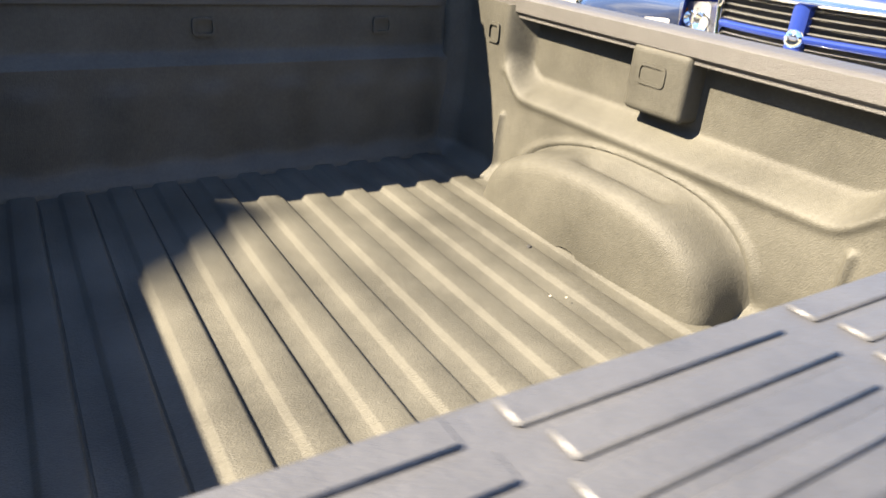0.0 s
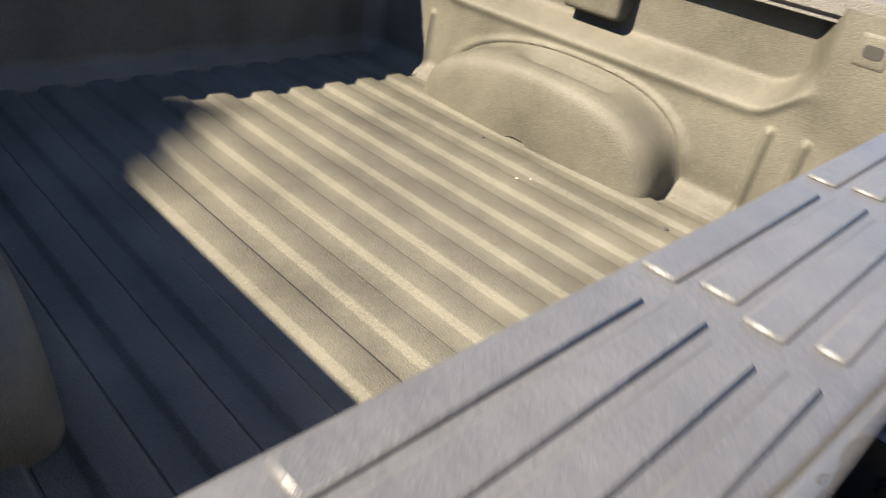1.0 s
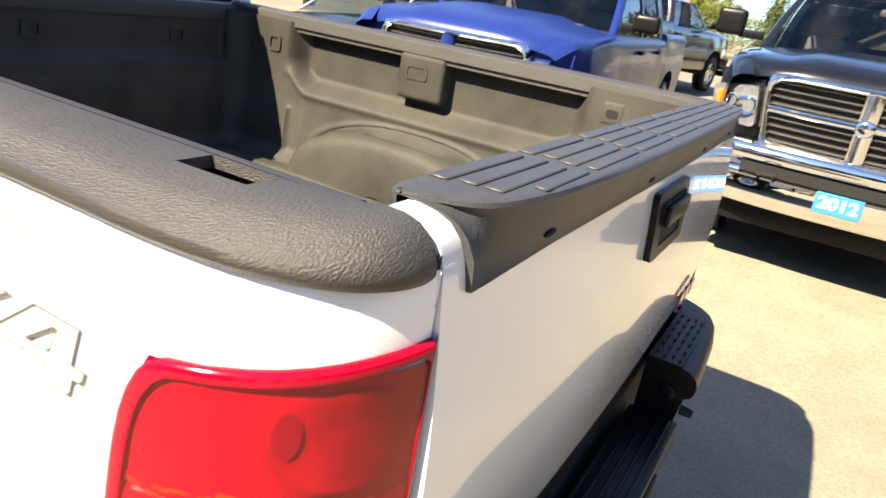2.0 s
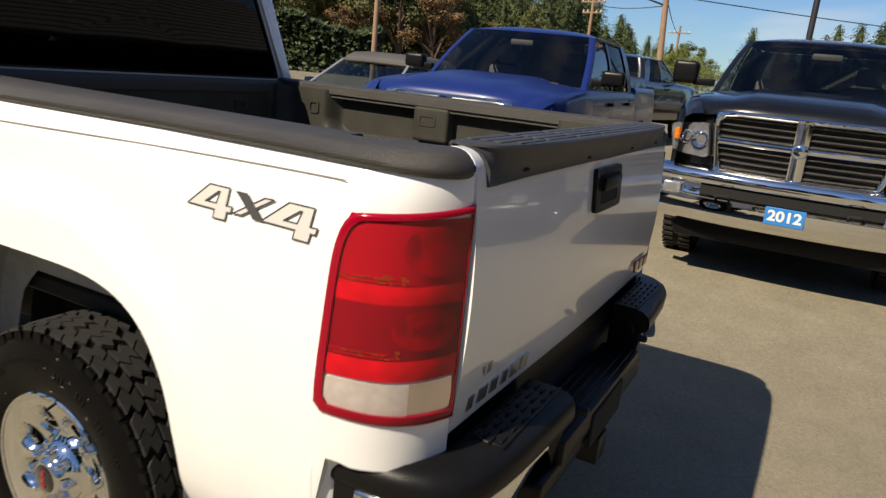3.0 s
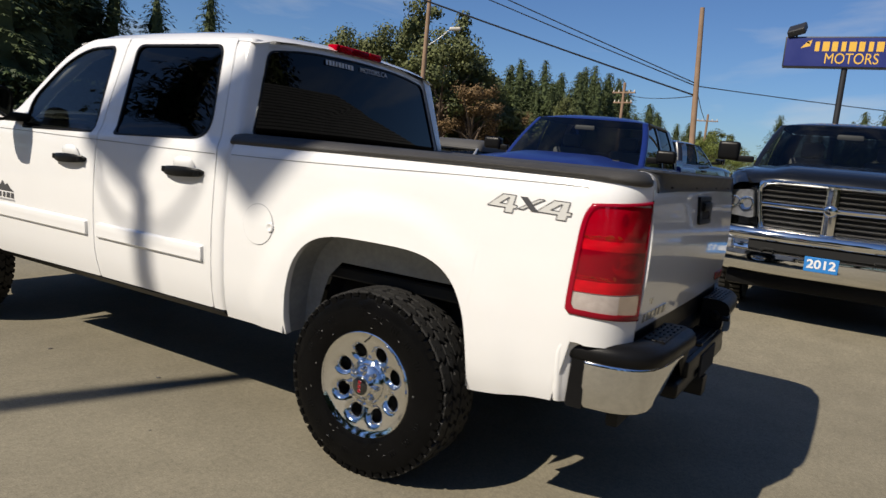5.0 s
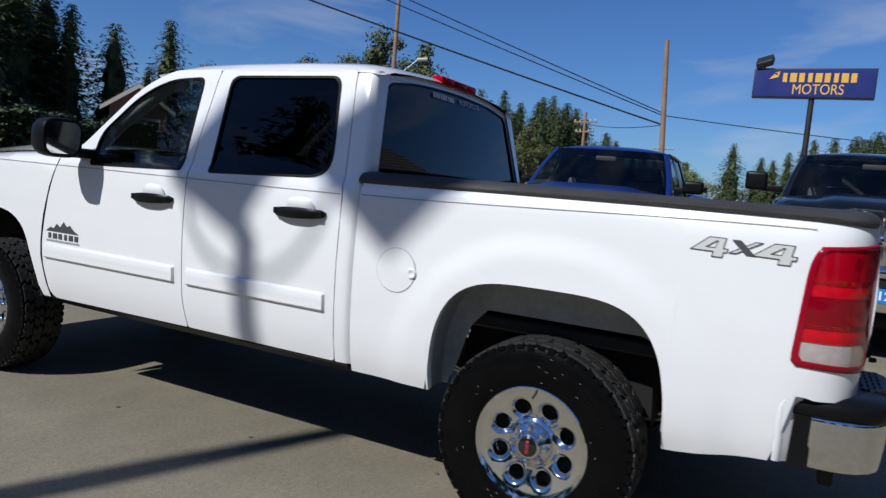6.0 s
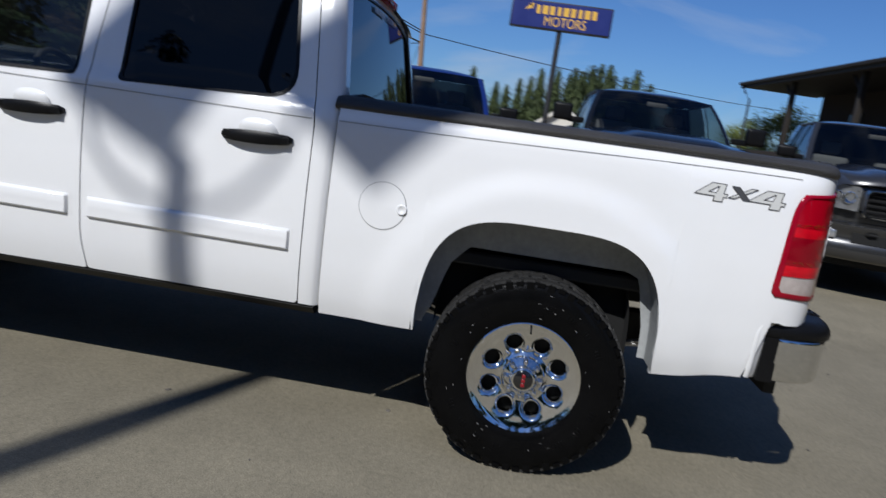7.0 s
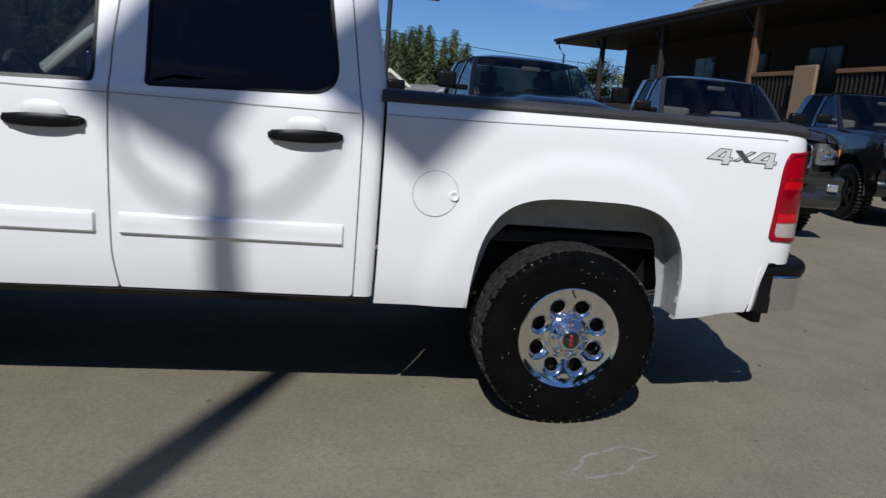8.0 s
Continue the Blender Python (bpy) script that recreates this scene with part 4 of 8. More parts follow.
    grid(bm, span(-1, 1, 12), span(0, 1, 6), lambda u, v: (u * (0.86 - 0.12 * v), 2.86 - 0.47 * v + 0.05 * (1 - u * u), 1.40 + 0.455 * v))
    ws = part("windscreen", bm, "screen", TRUCK, "clear windscreen")
    ws.visible_shadow = False
    bm = B()
    box(bm, -0.78, 4.40, 0.55, 0.78, 4.52, 1.24, 0.05, 3)
    part("nose", bm, "black_plastic", TRUCK)
    bm = B()
    box(bm, -0.92, 4.45, 0.52, 0.92, 4.62, 0.78, 0.05, 3)
    part("front_bumper", bm, "chrome", TRUCK)


def interior():
    """Seats, wheel and floor seen through the front side glass."""
    bm = B()
    box(bm, -0.88, 0.95, 0.60, 0.88, 2.95, 0.66, 0.01, 1)
    part("cabin_floor", bm, "cabin_dark", TRUCK)
    bm = B()
    grid(bm, span(-0.74, 0.74, 8), span(0.96, 2.2, 8), lambda x, y: (x, y, 1.905 - 0.05 * x * x))
    part("headliner", bm, "cabin_light", TRUCK)
    for x in (-0.42, 0.42):
        for y in (1.95, 1.18):
            bm = B()
            box(bm, x - 0.25, y - 0.05, 0.80, x + 0.25, y + 0.45, 0.98, 0.06, 3)
            box(bm, x - 0.25, y - 0.14, 0.92, x + 0.25, y + 0.04, 1.50, 0.06, 3)
            box(bm, x - 0.13, y - 0.12, 1.52, x + 0.13, y + 0.0, 1.70, 0.04, 3)
            part("seat", bm, "seat", TRUCK, "grey cloth seat with headrest")
    bm = B()
    box(bm, -0.84, 2.52, 1.02, 0.84, 2.90, 1.33, 0.06, 3)
    part("dashboard", bm, "cabin_dark", TRUCK)
    bm = B()
    ring = []
    m = pose(-0.42, 2.42, 1.28, 65, 0, 0)
    tube(bm, [m @ Vector((0.19 * math.cos(a), 0.19 * math.sin(a), 0)) for a in span(0, 2 * math.pi, 32)], 0.016, 8, False)
    tube(bm, [m @ Vector((-0.18, 0, 0)), m @ Vector((0.18, 0, 0))], 0.02, 8)
    part("steering_wheel", bm, "cabin_dark", TRUCK)


def mirror(s):
    bm = B()
    rings = []
    for t, k in ((-1, 0.97), (-0.75, 1.0), (-0.3, 1.0), (0.2, 0.97), (0.6, 0.86), (0.9, 0.68), (1.05, 0.45)):
        rings.append([(s * (1.165 + 0.115 * k * math.copysign(abs(math.cos(a)) ** 0.6, math.cos(a))), 2.76 + 0.075 * t, 1.475 + 0.105 * k * math.copysign(abs(math.sin(a)) ** 0.6, math.sin(a))) for a in span(0, 2 * math.pi, 24)[:-1]])
    loft(bm, rings, True, True, True)
    box(bm, min(s * 0.95, s * 1.1), 2.68, 1.375, max(s * 0.95, s * 1.1), 2.80, 1.43, 0.02, 2)
    ob = part("door_mirror", bm, "black_plastic", TRUCK, "black door mirror")
    bm = B()
    el = rounded([(1.075, 1.392), (1.262, 1.392), (1.262, 1.560), (1.075, 1.560)], 0.055, 6)
    disc(bm, el, (1.168, 1.476), lambda x, z, d=0.0: (s * x, 2.683 - 0.14 * (z - 1.40) * 0.8 + d, z), 4, 0.0, 0.01)
    part("mirror_glass", bm, "chrome", ob, "silvered mirror glass")


def raise_top(bm):
    for v in bm.verts:
        v.co.z += 0.005 * smooth(1.36, 1.42, v.co.z)


def tailgate():
    bm = B()
    def skin(x, z):
        y = -1.092 - 0.020 * math.sin(max(0.0, min(1.0, (z - 0.85) / 0.55)) * math.pi) + 0.009 * smooth(0.0, 0.85, abs(x))
        return (x, y, z)
    xs, zs = span(-0.8375, 0.8375, 30), [0.852, 0.858, *span(0.87, 1.375, 16)]
    rings = [[(x, -1.025, z) for x, z in ((xx, 0.85) for xx in xs)]]
    rings += [[skin(x, z) for x in xs] for z in zs]
    for dy, z in ((0.003, 1.392), (0.009, 1.407), (0.019, 1.419), (0.032, 1.426)):
        rings.append([(x, skin(x, 1.375)[1] + dy, z) for x in xs])
    rings += [[(x, y, z) for x in xs] for y, z in ((-1.036, 1.4300), (-1.025, 1.4295), (-1.018, 1.424), (-1.015, 1.40), (-1.018, 0.86))]
    loft(bm, rings, False)
    for e in (0, -1):
        bm.faces.new([bm.verts.new(r[e]) for r in rings[1:]])
    raise_top(bm)
    tg = part("tailgate", bm, "white_paint", TRUCK, "white tailgate with black top cap", sharp=50)
    # cap: tread plate on top, rounded ends, hollow skirt that runs out to a point on the outside
    edge = [(0.814, -1.014), (0.810, -1.023), (0.805, -1.033), (0.799, -1.044), (0.792, -1.055), (0.782, -1.066), (0.769, -1.076), (0.752, -1.084), (0.730, -1.0895), (0.700, -1.0955), (0.66, -1.101), (0.60, -1.106), (0.45, -1.112), (0.25, -1.115), (0.0, -1.116)]
    sk = lambda x: skin(x, 1.370)[1] - 0.007
    foot = [(0.8145, -1.015, 1.4325), (0.814, -1.031, 1.4325), (0.812, -1.046, 1.4300), (0.809, -1.058, 1.4255), (0.806, -1.067, 1.419), (0.803, -1.076, 1.408), (0.799, -1.084, 1.390), (0.795, None, 1.362), (0.765, None, 1.362), (0.73, None, 1.363), (0.68, None, 1.364), (0.60, None, 1.366), (0.45, None, 1.367), (0.25, None, 1.368), (0.0, None, 1.368)]
    def gate_top(y):
        return lerp([(-1.099, 1.37), (-1.090, 1.392), (-1.084, 1.407), (-1.074, 1.419), (-1.061, 1.426), (-1.036, 1.430), (-1.0, 1.430)], y)
    def cap_ring(sgn, e, b):
        x, y = sgn * e[0], e[1]
        bx = sgn * b[0]
        by = b[1] if b[1] is not None else sk(bx)
        back = 0.009 * smooth(-1.035, -1.075, y)
        y -= back
        if b[1] is not None:
            by -= 0.009 * smooth(-1.035, -1.075, by)
        lip = Vector((x * 0.997, y + 0.003, max(1.4225, gate_top(y) + 0.0022)))
        low = Vector((bx, by, b[2]))
        iy = lerp([(0.795, 0.0), (0.806, 0.006), (0.814, 0.017)], abs(x))
        pts = [(x, -1.010, 1.415), (x, -0.997 - iy, 1.420), (x, -0.996 - iy, 1.430), (x, -1.000 - iy, 1.4350), (x, -1.006 - iy * 0.6, 1.4365), (x * 0.995, max(y, -2) + 0.006 if y < -1.015 else -1.009, 1.4365), (x, y + 0.002, 1.4345), (x, y, 1.4300 if low.z < 1.43 else 1.4325), tuple(lip)]
        for t, sag in ((0.3, 0.7), (0.6, 1.0), (0.85, 0.6)):
            p = lip.lerp(low, t)
            pts.append((p.x, p.y + 0.0055 * sag * smooth(1.4225, 1.38, low.z), p.z - 0.004 * sag * smooth(1.4225, 1.38, low.z)))
        pts.append(tuple(low))
        pts.append((low.x, low.y + 0.009, low.z - 0.001))
        return pts
    bm = B()
    half = list(zip(edge, foot))
    loft(bm, [cap_ring(-1, e, b) for e, b in half] + [cap_ring(1, e, b) for e, b in half[-2::-1]], False)
    bmesh.ops.remove_doubles(bm, verts=bm.verts, dist=1e-5)
    raise_top(bm)
    cap = part("top_cap", bm, "cap_plastic", tg, "grey-black moulded tailgate cap with raised pads", sharp=40)
    for row, yy in enumerate((-1.0140, -1.0415, -1.0690, -1.0960)):
        for i in range(7):
            x0 = -0.745 + i * 0.2135 + (0.0 if row % 2 == 0 else 0.010)
            x1 = x0 + 0.186
            if row == 3:
                if i in (0, 6):
                    x0, x1 = (x0 + 0.055, x1) if i == 0 else (x0, x1 - 0.075)
            if row == 2 and i in (0, 6):
                x0, x1 = (x0 + 0.012, x1) if i == 0 else (x0, x1 - 0.03)
            bm = B()
            hw = 0.0105 if row < 3 else 0.0075
            box(bm, x0, yy - hw, 1.4405, x1, yy + hw, 1.4442, 0.0016, 1)
            part("tread_pad", bm, "cap_plastic", cap)
    for x in (-0.62, -0.2, 0.25, 0.62):
        bm = B()
        bmesh.ops.create_icosphere(bm, subdivisions=2, radius=0.5, matrix=Matrix.LocRotScale((x, sk(x) - 0.001, 1.3825), Euler((0.35, 0, 0)), (0.034, 0.007, 0.010)))
        part("screw_recess", bm, "gap", cap)
    # latch handle in a moulded bezel
    bm = B()
    hz0, hz1 = 1.222, 1.345
    outl = rounded([(-0.128, hz0), (0.128, hz0), (0.128, hz1), (-0.128, hz1)], 0.018, 4)
    innl = rounded([(-0.085, hz0 + 0.022), (0.085, hz0 + 0.022), (0.085, hz1 - 0.024), (-0.085, hz1 - 0.024)], 0.012, 4)
    collar(bm, outl, innl, (0, (hz0 + hz1) / 2), lambda x, z, d=0.0: (x, skin(x, z)[1] - 0.012 + d, z), rows=3, n=60, lip=0.014, lip_in=0.045)
    hd = part("latch_bezel", bm, "black_plastic", tg, "black plastic latch bezel")
    bm = B()
    box(bm, -0.084, -1.1285, hz0 + 0.060, 0.084, -1.116, hz1 - 0.025, 0.006, 2)
    part("latch_handle", bm, "black_plastic", hd)
    bm = B()
    box(bm, -0.088, -1.1165, hz0 + 0.018, 0.088, -1.104, hz1 - 0.02)
    part("latch_recess", bm, "gap", hd)
    # raised chrome words
    bars("model_letter", 6, 0.050, "slat_metal", tg, frame_m(-0.615, -1.0905, 0.893, (1, -0.022, 0), (0, -0.118, 1)), "chrome raised letter bar", 0.003, 1.72)
    bars("trim_letter", 3, 0.040, "slat_metal", tg, frame_m(-0.722, -1.0925, 0.952, (1, -0.014, 0), (0, -0.10, 1)), "", 0.002, 1.3)
    bm = B()
    for i in range(3):
        box(bm, 0.60 + 0.068 * i, -1.104, 0.890, 0.655 + 0.068 * i, -1.096, 0.935, 0.004, 1)
    part("maker_emblem", bm, "badge_red", tg)
    bm = B()
    box(bm, -0.83, -1.07, 0.74, 0.83, -1.0, 0.848, 0.005, 1)
    part("bed_sill", bm, "black_plastic", TRUCK)
    # near-black strips that stand for shade in the gaps left and right of the tailgate
    for s in (-1, 1):
        bm = B()
        box(bm, min(s * 0.8385, s * 0.8425), -1.081, 0.86, max(s * 0.8385, s * 0.8425), -1.0, 1.405)
        part("tailgate_jamb", bm, "gap", TRUCK)


def cross_member():
    bm = B()
    box(bm, -0.80, -1.055, 0.46, 0.80, -1.005, 0.81, 0.012, 2)
    part("rear_cross_member", bm, "dark", TRUCK)


def rear_bumper():
    # moulded end steps with a dropped centre between them
    bp = None
    for s in (1, -1):
        bm = B()
        plan = [(0.40, -1.215), (0.50, -1.213), (0.70, -1.203), (0.82, -1.188), (0.875, -1.170), (0.912, -1.140), (0.940, -1.095), (0.958, -1.04), (0.967, -0.985), (0.970, -0.93), (0.968, -0.885)]
        inn = [(0.40, -1.09), (0.50, -1.09), (0.70, -1.09), (0.80, -1.088), (0.83, -1.084), (0.85, -1.07), (0.87, -1.05), (0.89, -1.02), (0.905, -0.98), (0.918, -0.93), (0.928, -0.885)]
        rings = [[(s * (x - 0.03), y + 0.03, 0.600 if x < 0.45 else 0.690) for x, y in plan]]
        rings += [[(s * (x + d), y - d, z) for x, y in plan] for d, z in ((-0.010, 0.736), (0.004, 0.741), (0.010, 0.752), (0.011, 0.770), (0.007, 0.788), (-0.002, 0.802), (-0.016, 0.812), (-0.032, 0.8155))]
        rings += [[(s * x, y, 0.817) for x, y in inn], [(s * x, y, 0.66) for x, y in inn]]
        rings = [[(p[0] if abs(p[0]) > 0.40 else s * 0.40, p[1], p[2]) for p in r] for r in rings]
        loft(bm, rings, False)
        face(bm, [r[0] for r in rings])
        if bp is None:
            bp = part("rear_bumper", bm, "black_plastic", TRUCK, "black step bumper with chrome corners", sharp=45)
        else:
            part("end_step", bm, "black_plastic", bp, sharp=45)
        bm = B()
        lathe(bm, [(0.0, -s * 0.016), (0.014, -s * 0.016), (0.016, -s * 0.010), (0.022, -s * 0.008), (0.024, 0.0)], 16, "x", (s * 0.400, -1.160, 0.740))
        part("step_bolt", bm, "black_plastic", bp)
    bm = B()
    box(bm, -0.40, -1.212, 0.60, 0.40, -1.08, 0.672, 0.012, 2)
    part("centre_step", bm, "black_plastic", bp)
    for k in range(5):
        bm = B()
        box(bm, -0.38, -1.192 + 0.025 * k, 0.671, 0.38, -1.183 + 0.025 * k, 0.677, 0.002, 1)
        part("centre_rib", bm, "black_plastic", bp)
    # chrome corner ends
    for s in (-1, 1):
        bm = B()
        pl = [(0.978, -0.957), (0.979, -0.985), (0.974, -1.03), (0.964, -1.075), (0.945, -1.115), (0.912, -1.152), (0.87, -1.178), (0.82, -1.191), (0.77, -1.199), (0.72, -1.204), (0.67, -1.208), (0.62, -1.211), (0.57, -1.213), (0.55, -1.214)]
        rings = []
        for k, (x, y) in enumerate(pl):
            low = 0.566 + 0.166 * (max(0.0, 0.84 - x) / 0.29) ** 0.85
            top = 0.742
            nx, ny = Vector((0.9, -0.2)).lerp(Vector((0.15, -1.0)), min(1.0, k / 7))
            rings.append([(s * (x - nx * d), y - ny * d, z) for d, z in ((0.045, low - 0.002), (0.024, low), (0.012, low + 0.006), (0.007, low + 0.016), (0.004, (low + top) / 2), (0.001, top - 0.012), (0.002, top - 0.003), (0.008, top))])
        loft(bm, rings, False)
        part("chrome_end", bm, "chrome", bp, "polished chrome bumper corner", sharp=60)
        bm = B()
        prism(bm, rounded([(-0.897, 0.560), (-0.962, 0.560), (-0.962, 0.806), (-0.908, 0.800)], [0.012, 0.002, 0.002, 0.045], 6), "x", s * 0.930, s * 0.974)
        part("end_trim", bm, "black_plastic", bp)
    # recessed number-plate centre and lower valance
    bm = B()
    box(bm, -0.52, -1.200, 0.535, 0.52, -1.06, 0.605, 0.02, 3)
    part("centre_valance", bm, "black_plastic", bp)
    bm = B()
    box(bm, -0.16, -1.219, 0.545, 0.16, -1.208, 0.655, 0.004, 1)
    part("plate_recess", bm, "gap", bp)
    # step pads with short raised bars
    pad = None
    for s in (-1, 1):
        bm = B()
        box(bm, min(s * 0.40, s * 0.76), -1.180, 0.811, max(s * 0.40, s * 0.76), -1.100, 0.8195, 0.002, 1)
        pad = part("step_pad", bm, "black_plastic", bp, "ribbed step pad")
        for i in range(6):
            for j in range(4):
                bm = B()
                x = s * (0.435 + 0.060 * i + 0.015 * (j % 2))
                box(bm, x - 0.016, -1.170 + 0.020 * j, 0.8190, x + 0.016, -1.164 + 0.020 * j, 0.8245, 0.0015, 1)
                part("pad_bar", bm, "black_plastic", pad)
    for x in (-0.33, 0.33):
        bm = B()
        lathe(bm, [(0.0, -1.240), (0.008, -1.240), (0.012, -1.233), (0.013, -1.208)], 14, "y", (x, 0, 0.742))
        part("plate_lamp", bm, "black_plastic", bp)
    # tow receiver
    bm = B()
    box(bm, -0.45, -1.06, 0.44, 0.45, -0.98, 0.52, 0.01, 2)
    hitch = part("tow_bar", bm, "dark", TRUCK)
    bm = B()
    box(bm, -0.045, -1.22, 0.435, 0.045, -0.95, 0.525, 0.008, 2)
    part("tow_receiver", bm, "black_plastic", hitch)
    bm = B()
    lathe(bm, [(0.0, -1.185), (0.03, -1.185), (0.034, -1.16), (0.034, -1.11)], 16, "y", (0.17, 0, 0.50))
    part("trailer_socket", bm, "black_plastic", hitch)
    # white flank return that frames the bumper end
    for s in (-1, 1):
        bm = B()
        path = [(-0.868, z) for z in span(0.566, 0.745, 6)] + [(-0.868 - 0.062 * (1 - math.cos(a)), 0.745 + 0.070 * math.sin(a)) for a in span(0, math.pi / 2, 8)[1:]] + [(y, 0.815 + 0.004 * smooth(-0.93, -1.07, y)) for y in span(-0.945, -1.075, 7)]
        rings = []
        for i, (y, z) in enumerate(path):
            (y0, z0), (y1, z1) = path[max(0, i - 1)], path[min(len(path) - 1, i + 1)]
            ln = math.hypot(y1 - y0, z1 - z0)
            ny, nz = -(z1 - z0) / ln, (y1 - y0) / ln
            ring = []
            for n, d in ((-0.016, -0.002), (-0.012, 0.0012), (-0.004, 0.0020), (0.003, 0.0008), (0.009, -0.006), (0.016, -0.014), (0.028, -0.018), (0.040, -0.030)):
                yy, zz = y + ny * n, z + nz * n
                ins = 0.0 if yy > -0.83 else 0.165 * (1 - math.cos(min(1.0, ((-0.83 - yy) / 0.255) ** 1.087) * math.pi / 2)) ** 1.15
                ring.append((s * (flank_x(yy, zz, ins) + d), yy, zz))
            rings.append(ring)
        loft(bm, rings, False)
        part("bumper_surround", bm, "white_paint", TRUCK)


def bed():
    # ribbed floor
    bm = B()
    xs, pitch = [], 0.1188
    for k in range(-8, 9):
        c = 0.0525 + k * pitch
        for dx, dz in ((-0.011, 0.0), (-0.007, 0.0020), (0.001, 0.0105), (0.006, 0.0128), (0.054, 0.0128), (0.058, 0.0116), (0.0615, 0.0075), (0.063, -0.002), (0.066, -0.002), (0.068, 0.0)):
            if -0.80 < c + dx < 0.80:
                xs.append((c + dx, dz))
    xs = [(-0.82, 0.0), *xs, (0.82, 0.0)]
    grid(bm, range(len(xs)), [0.86, 0.78, *span(0.74, -0.90, 8), -0.93, -0.985], lambda i, y: (xs[i][0], y, 0.878 + xs[i][1] * smooth(-0.945, -0.93, y) * smooth(0.80, 0.775, y)))
    part("bed_floor", bm, "liner", TRUCK, "ribbed black spray-lined bed floor", sharp=38)
    # front wall
    bm = B()
    def fw(x, z):
        y = 0.835 + 0.035 * smooth(1.20, 1.235, z) - 0.03 * smooth(1.19, 1.20, z) * 0
        y -= 0.05 * smooth(0.96, 0.88, z) ** 2
        y -= 0.012 * (0.5 + 0.5 * math.cos(x * 2 * math.pi / 0.225)) * smooth(1.17, 1.12, z) * smooth(0.9, 0.95, z)
        return (x, y - 0.06 * smooth(0.72, 0.84, abs(x)) ** 2, z)
    grid(bm, span(-0.83, 0.83, 100), span(0.87, 1.40, 40), fw)
    w = part("bed_front_wall", bm, "liner", TRUCK, "black spray-lined front wall of the bed")
    bm = B()
    rings = [[(x, 0.862, 1.36), (x, 0.856, 1.40), (x, 0.860, 1.414), (x, 0.868, 1.420), (x, 0.878, 1.416), (x, 0.882, 1.36)] for x in span(-0.86, 0.86, 4)]
    loft(bm, rings, False)
    part("front_rail", bm, "rail_plastic", w)
    for x in (-0.55, 0.0, 0.55):
        bm = B()
        collar(bm, rounded([(x - 0.032, 1.275), (x + 0.032, 1.275), (x + 0.032, 1.325), (x - 0.032, 1.325)], 0.012, 3), rounded([(x - 0.024, 1.283), (x + 0.024, 1.283), (x + 0.024, 1.317), (x - 0.024, 1.317)], 0.009, 3), (x, 1.30), lambda a, b, d=0.0: (a, 0.862 + d, b), rows=2, n=32, lip=0.01, lip_in=0.008)
        part("stamped_square", bm, "liner", w)
    for s in (-1, 1):
        bed_wall(s)


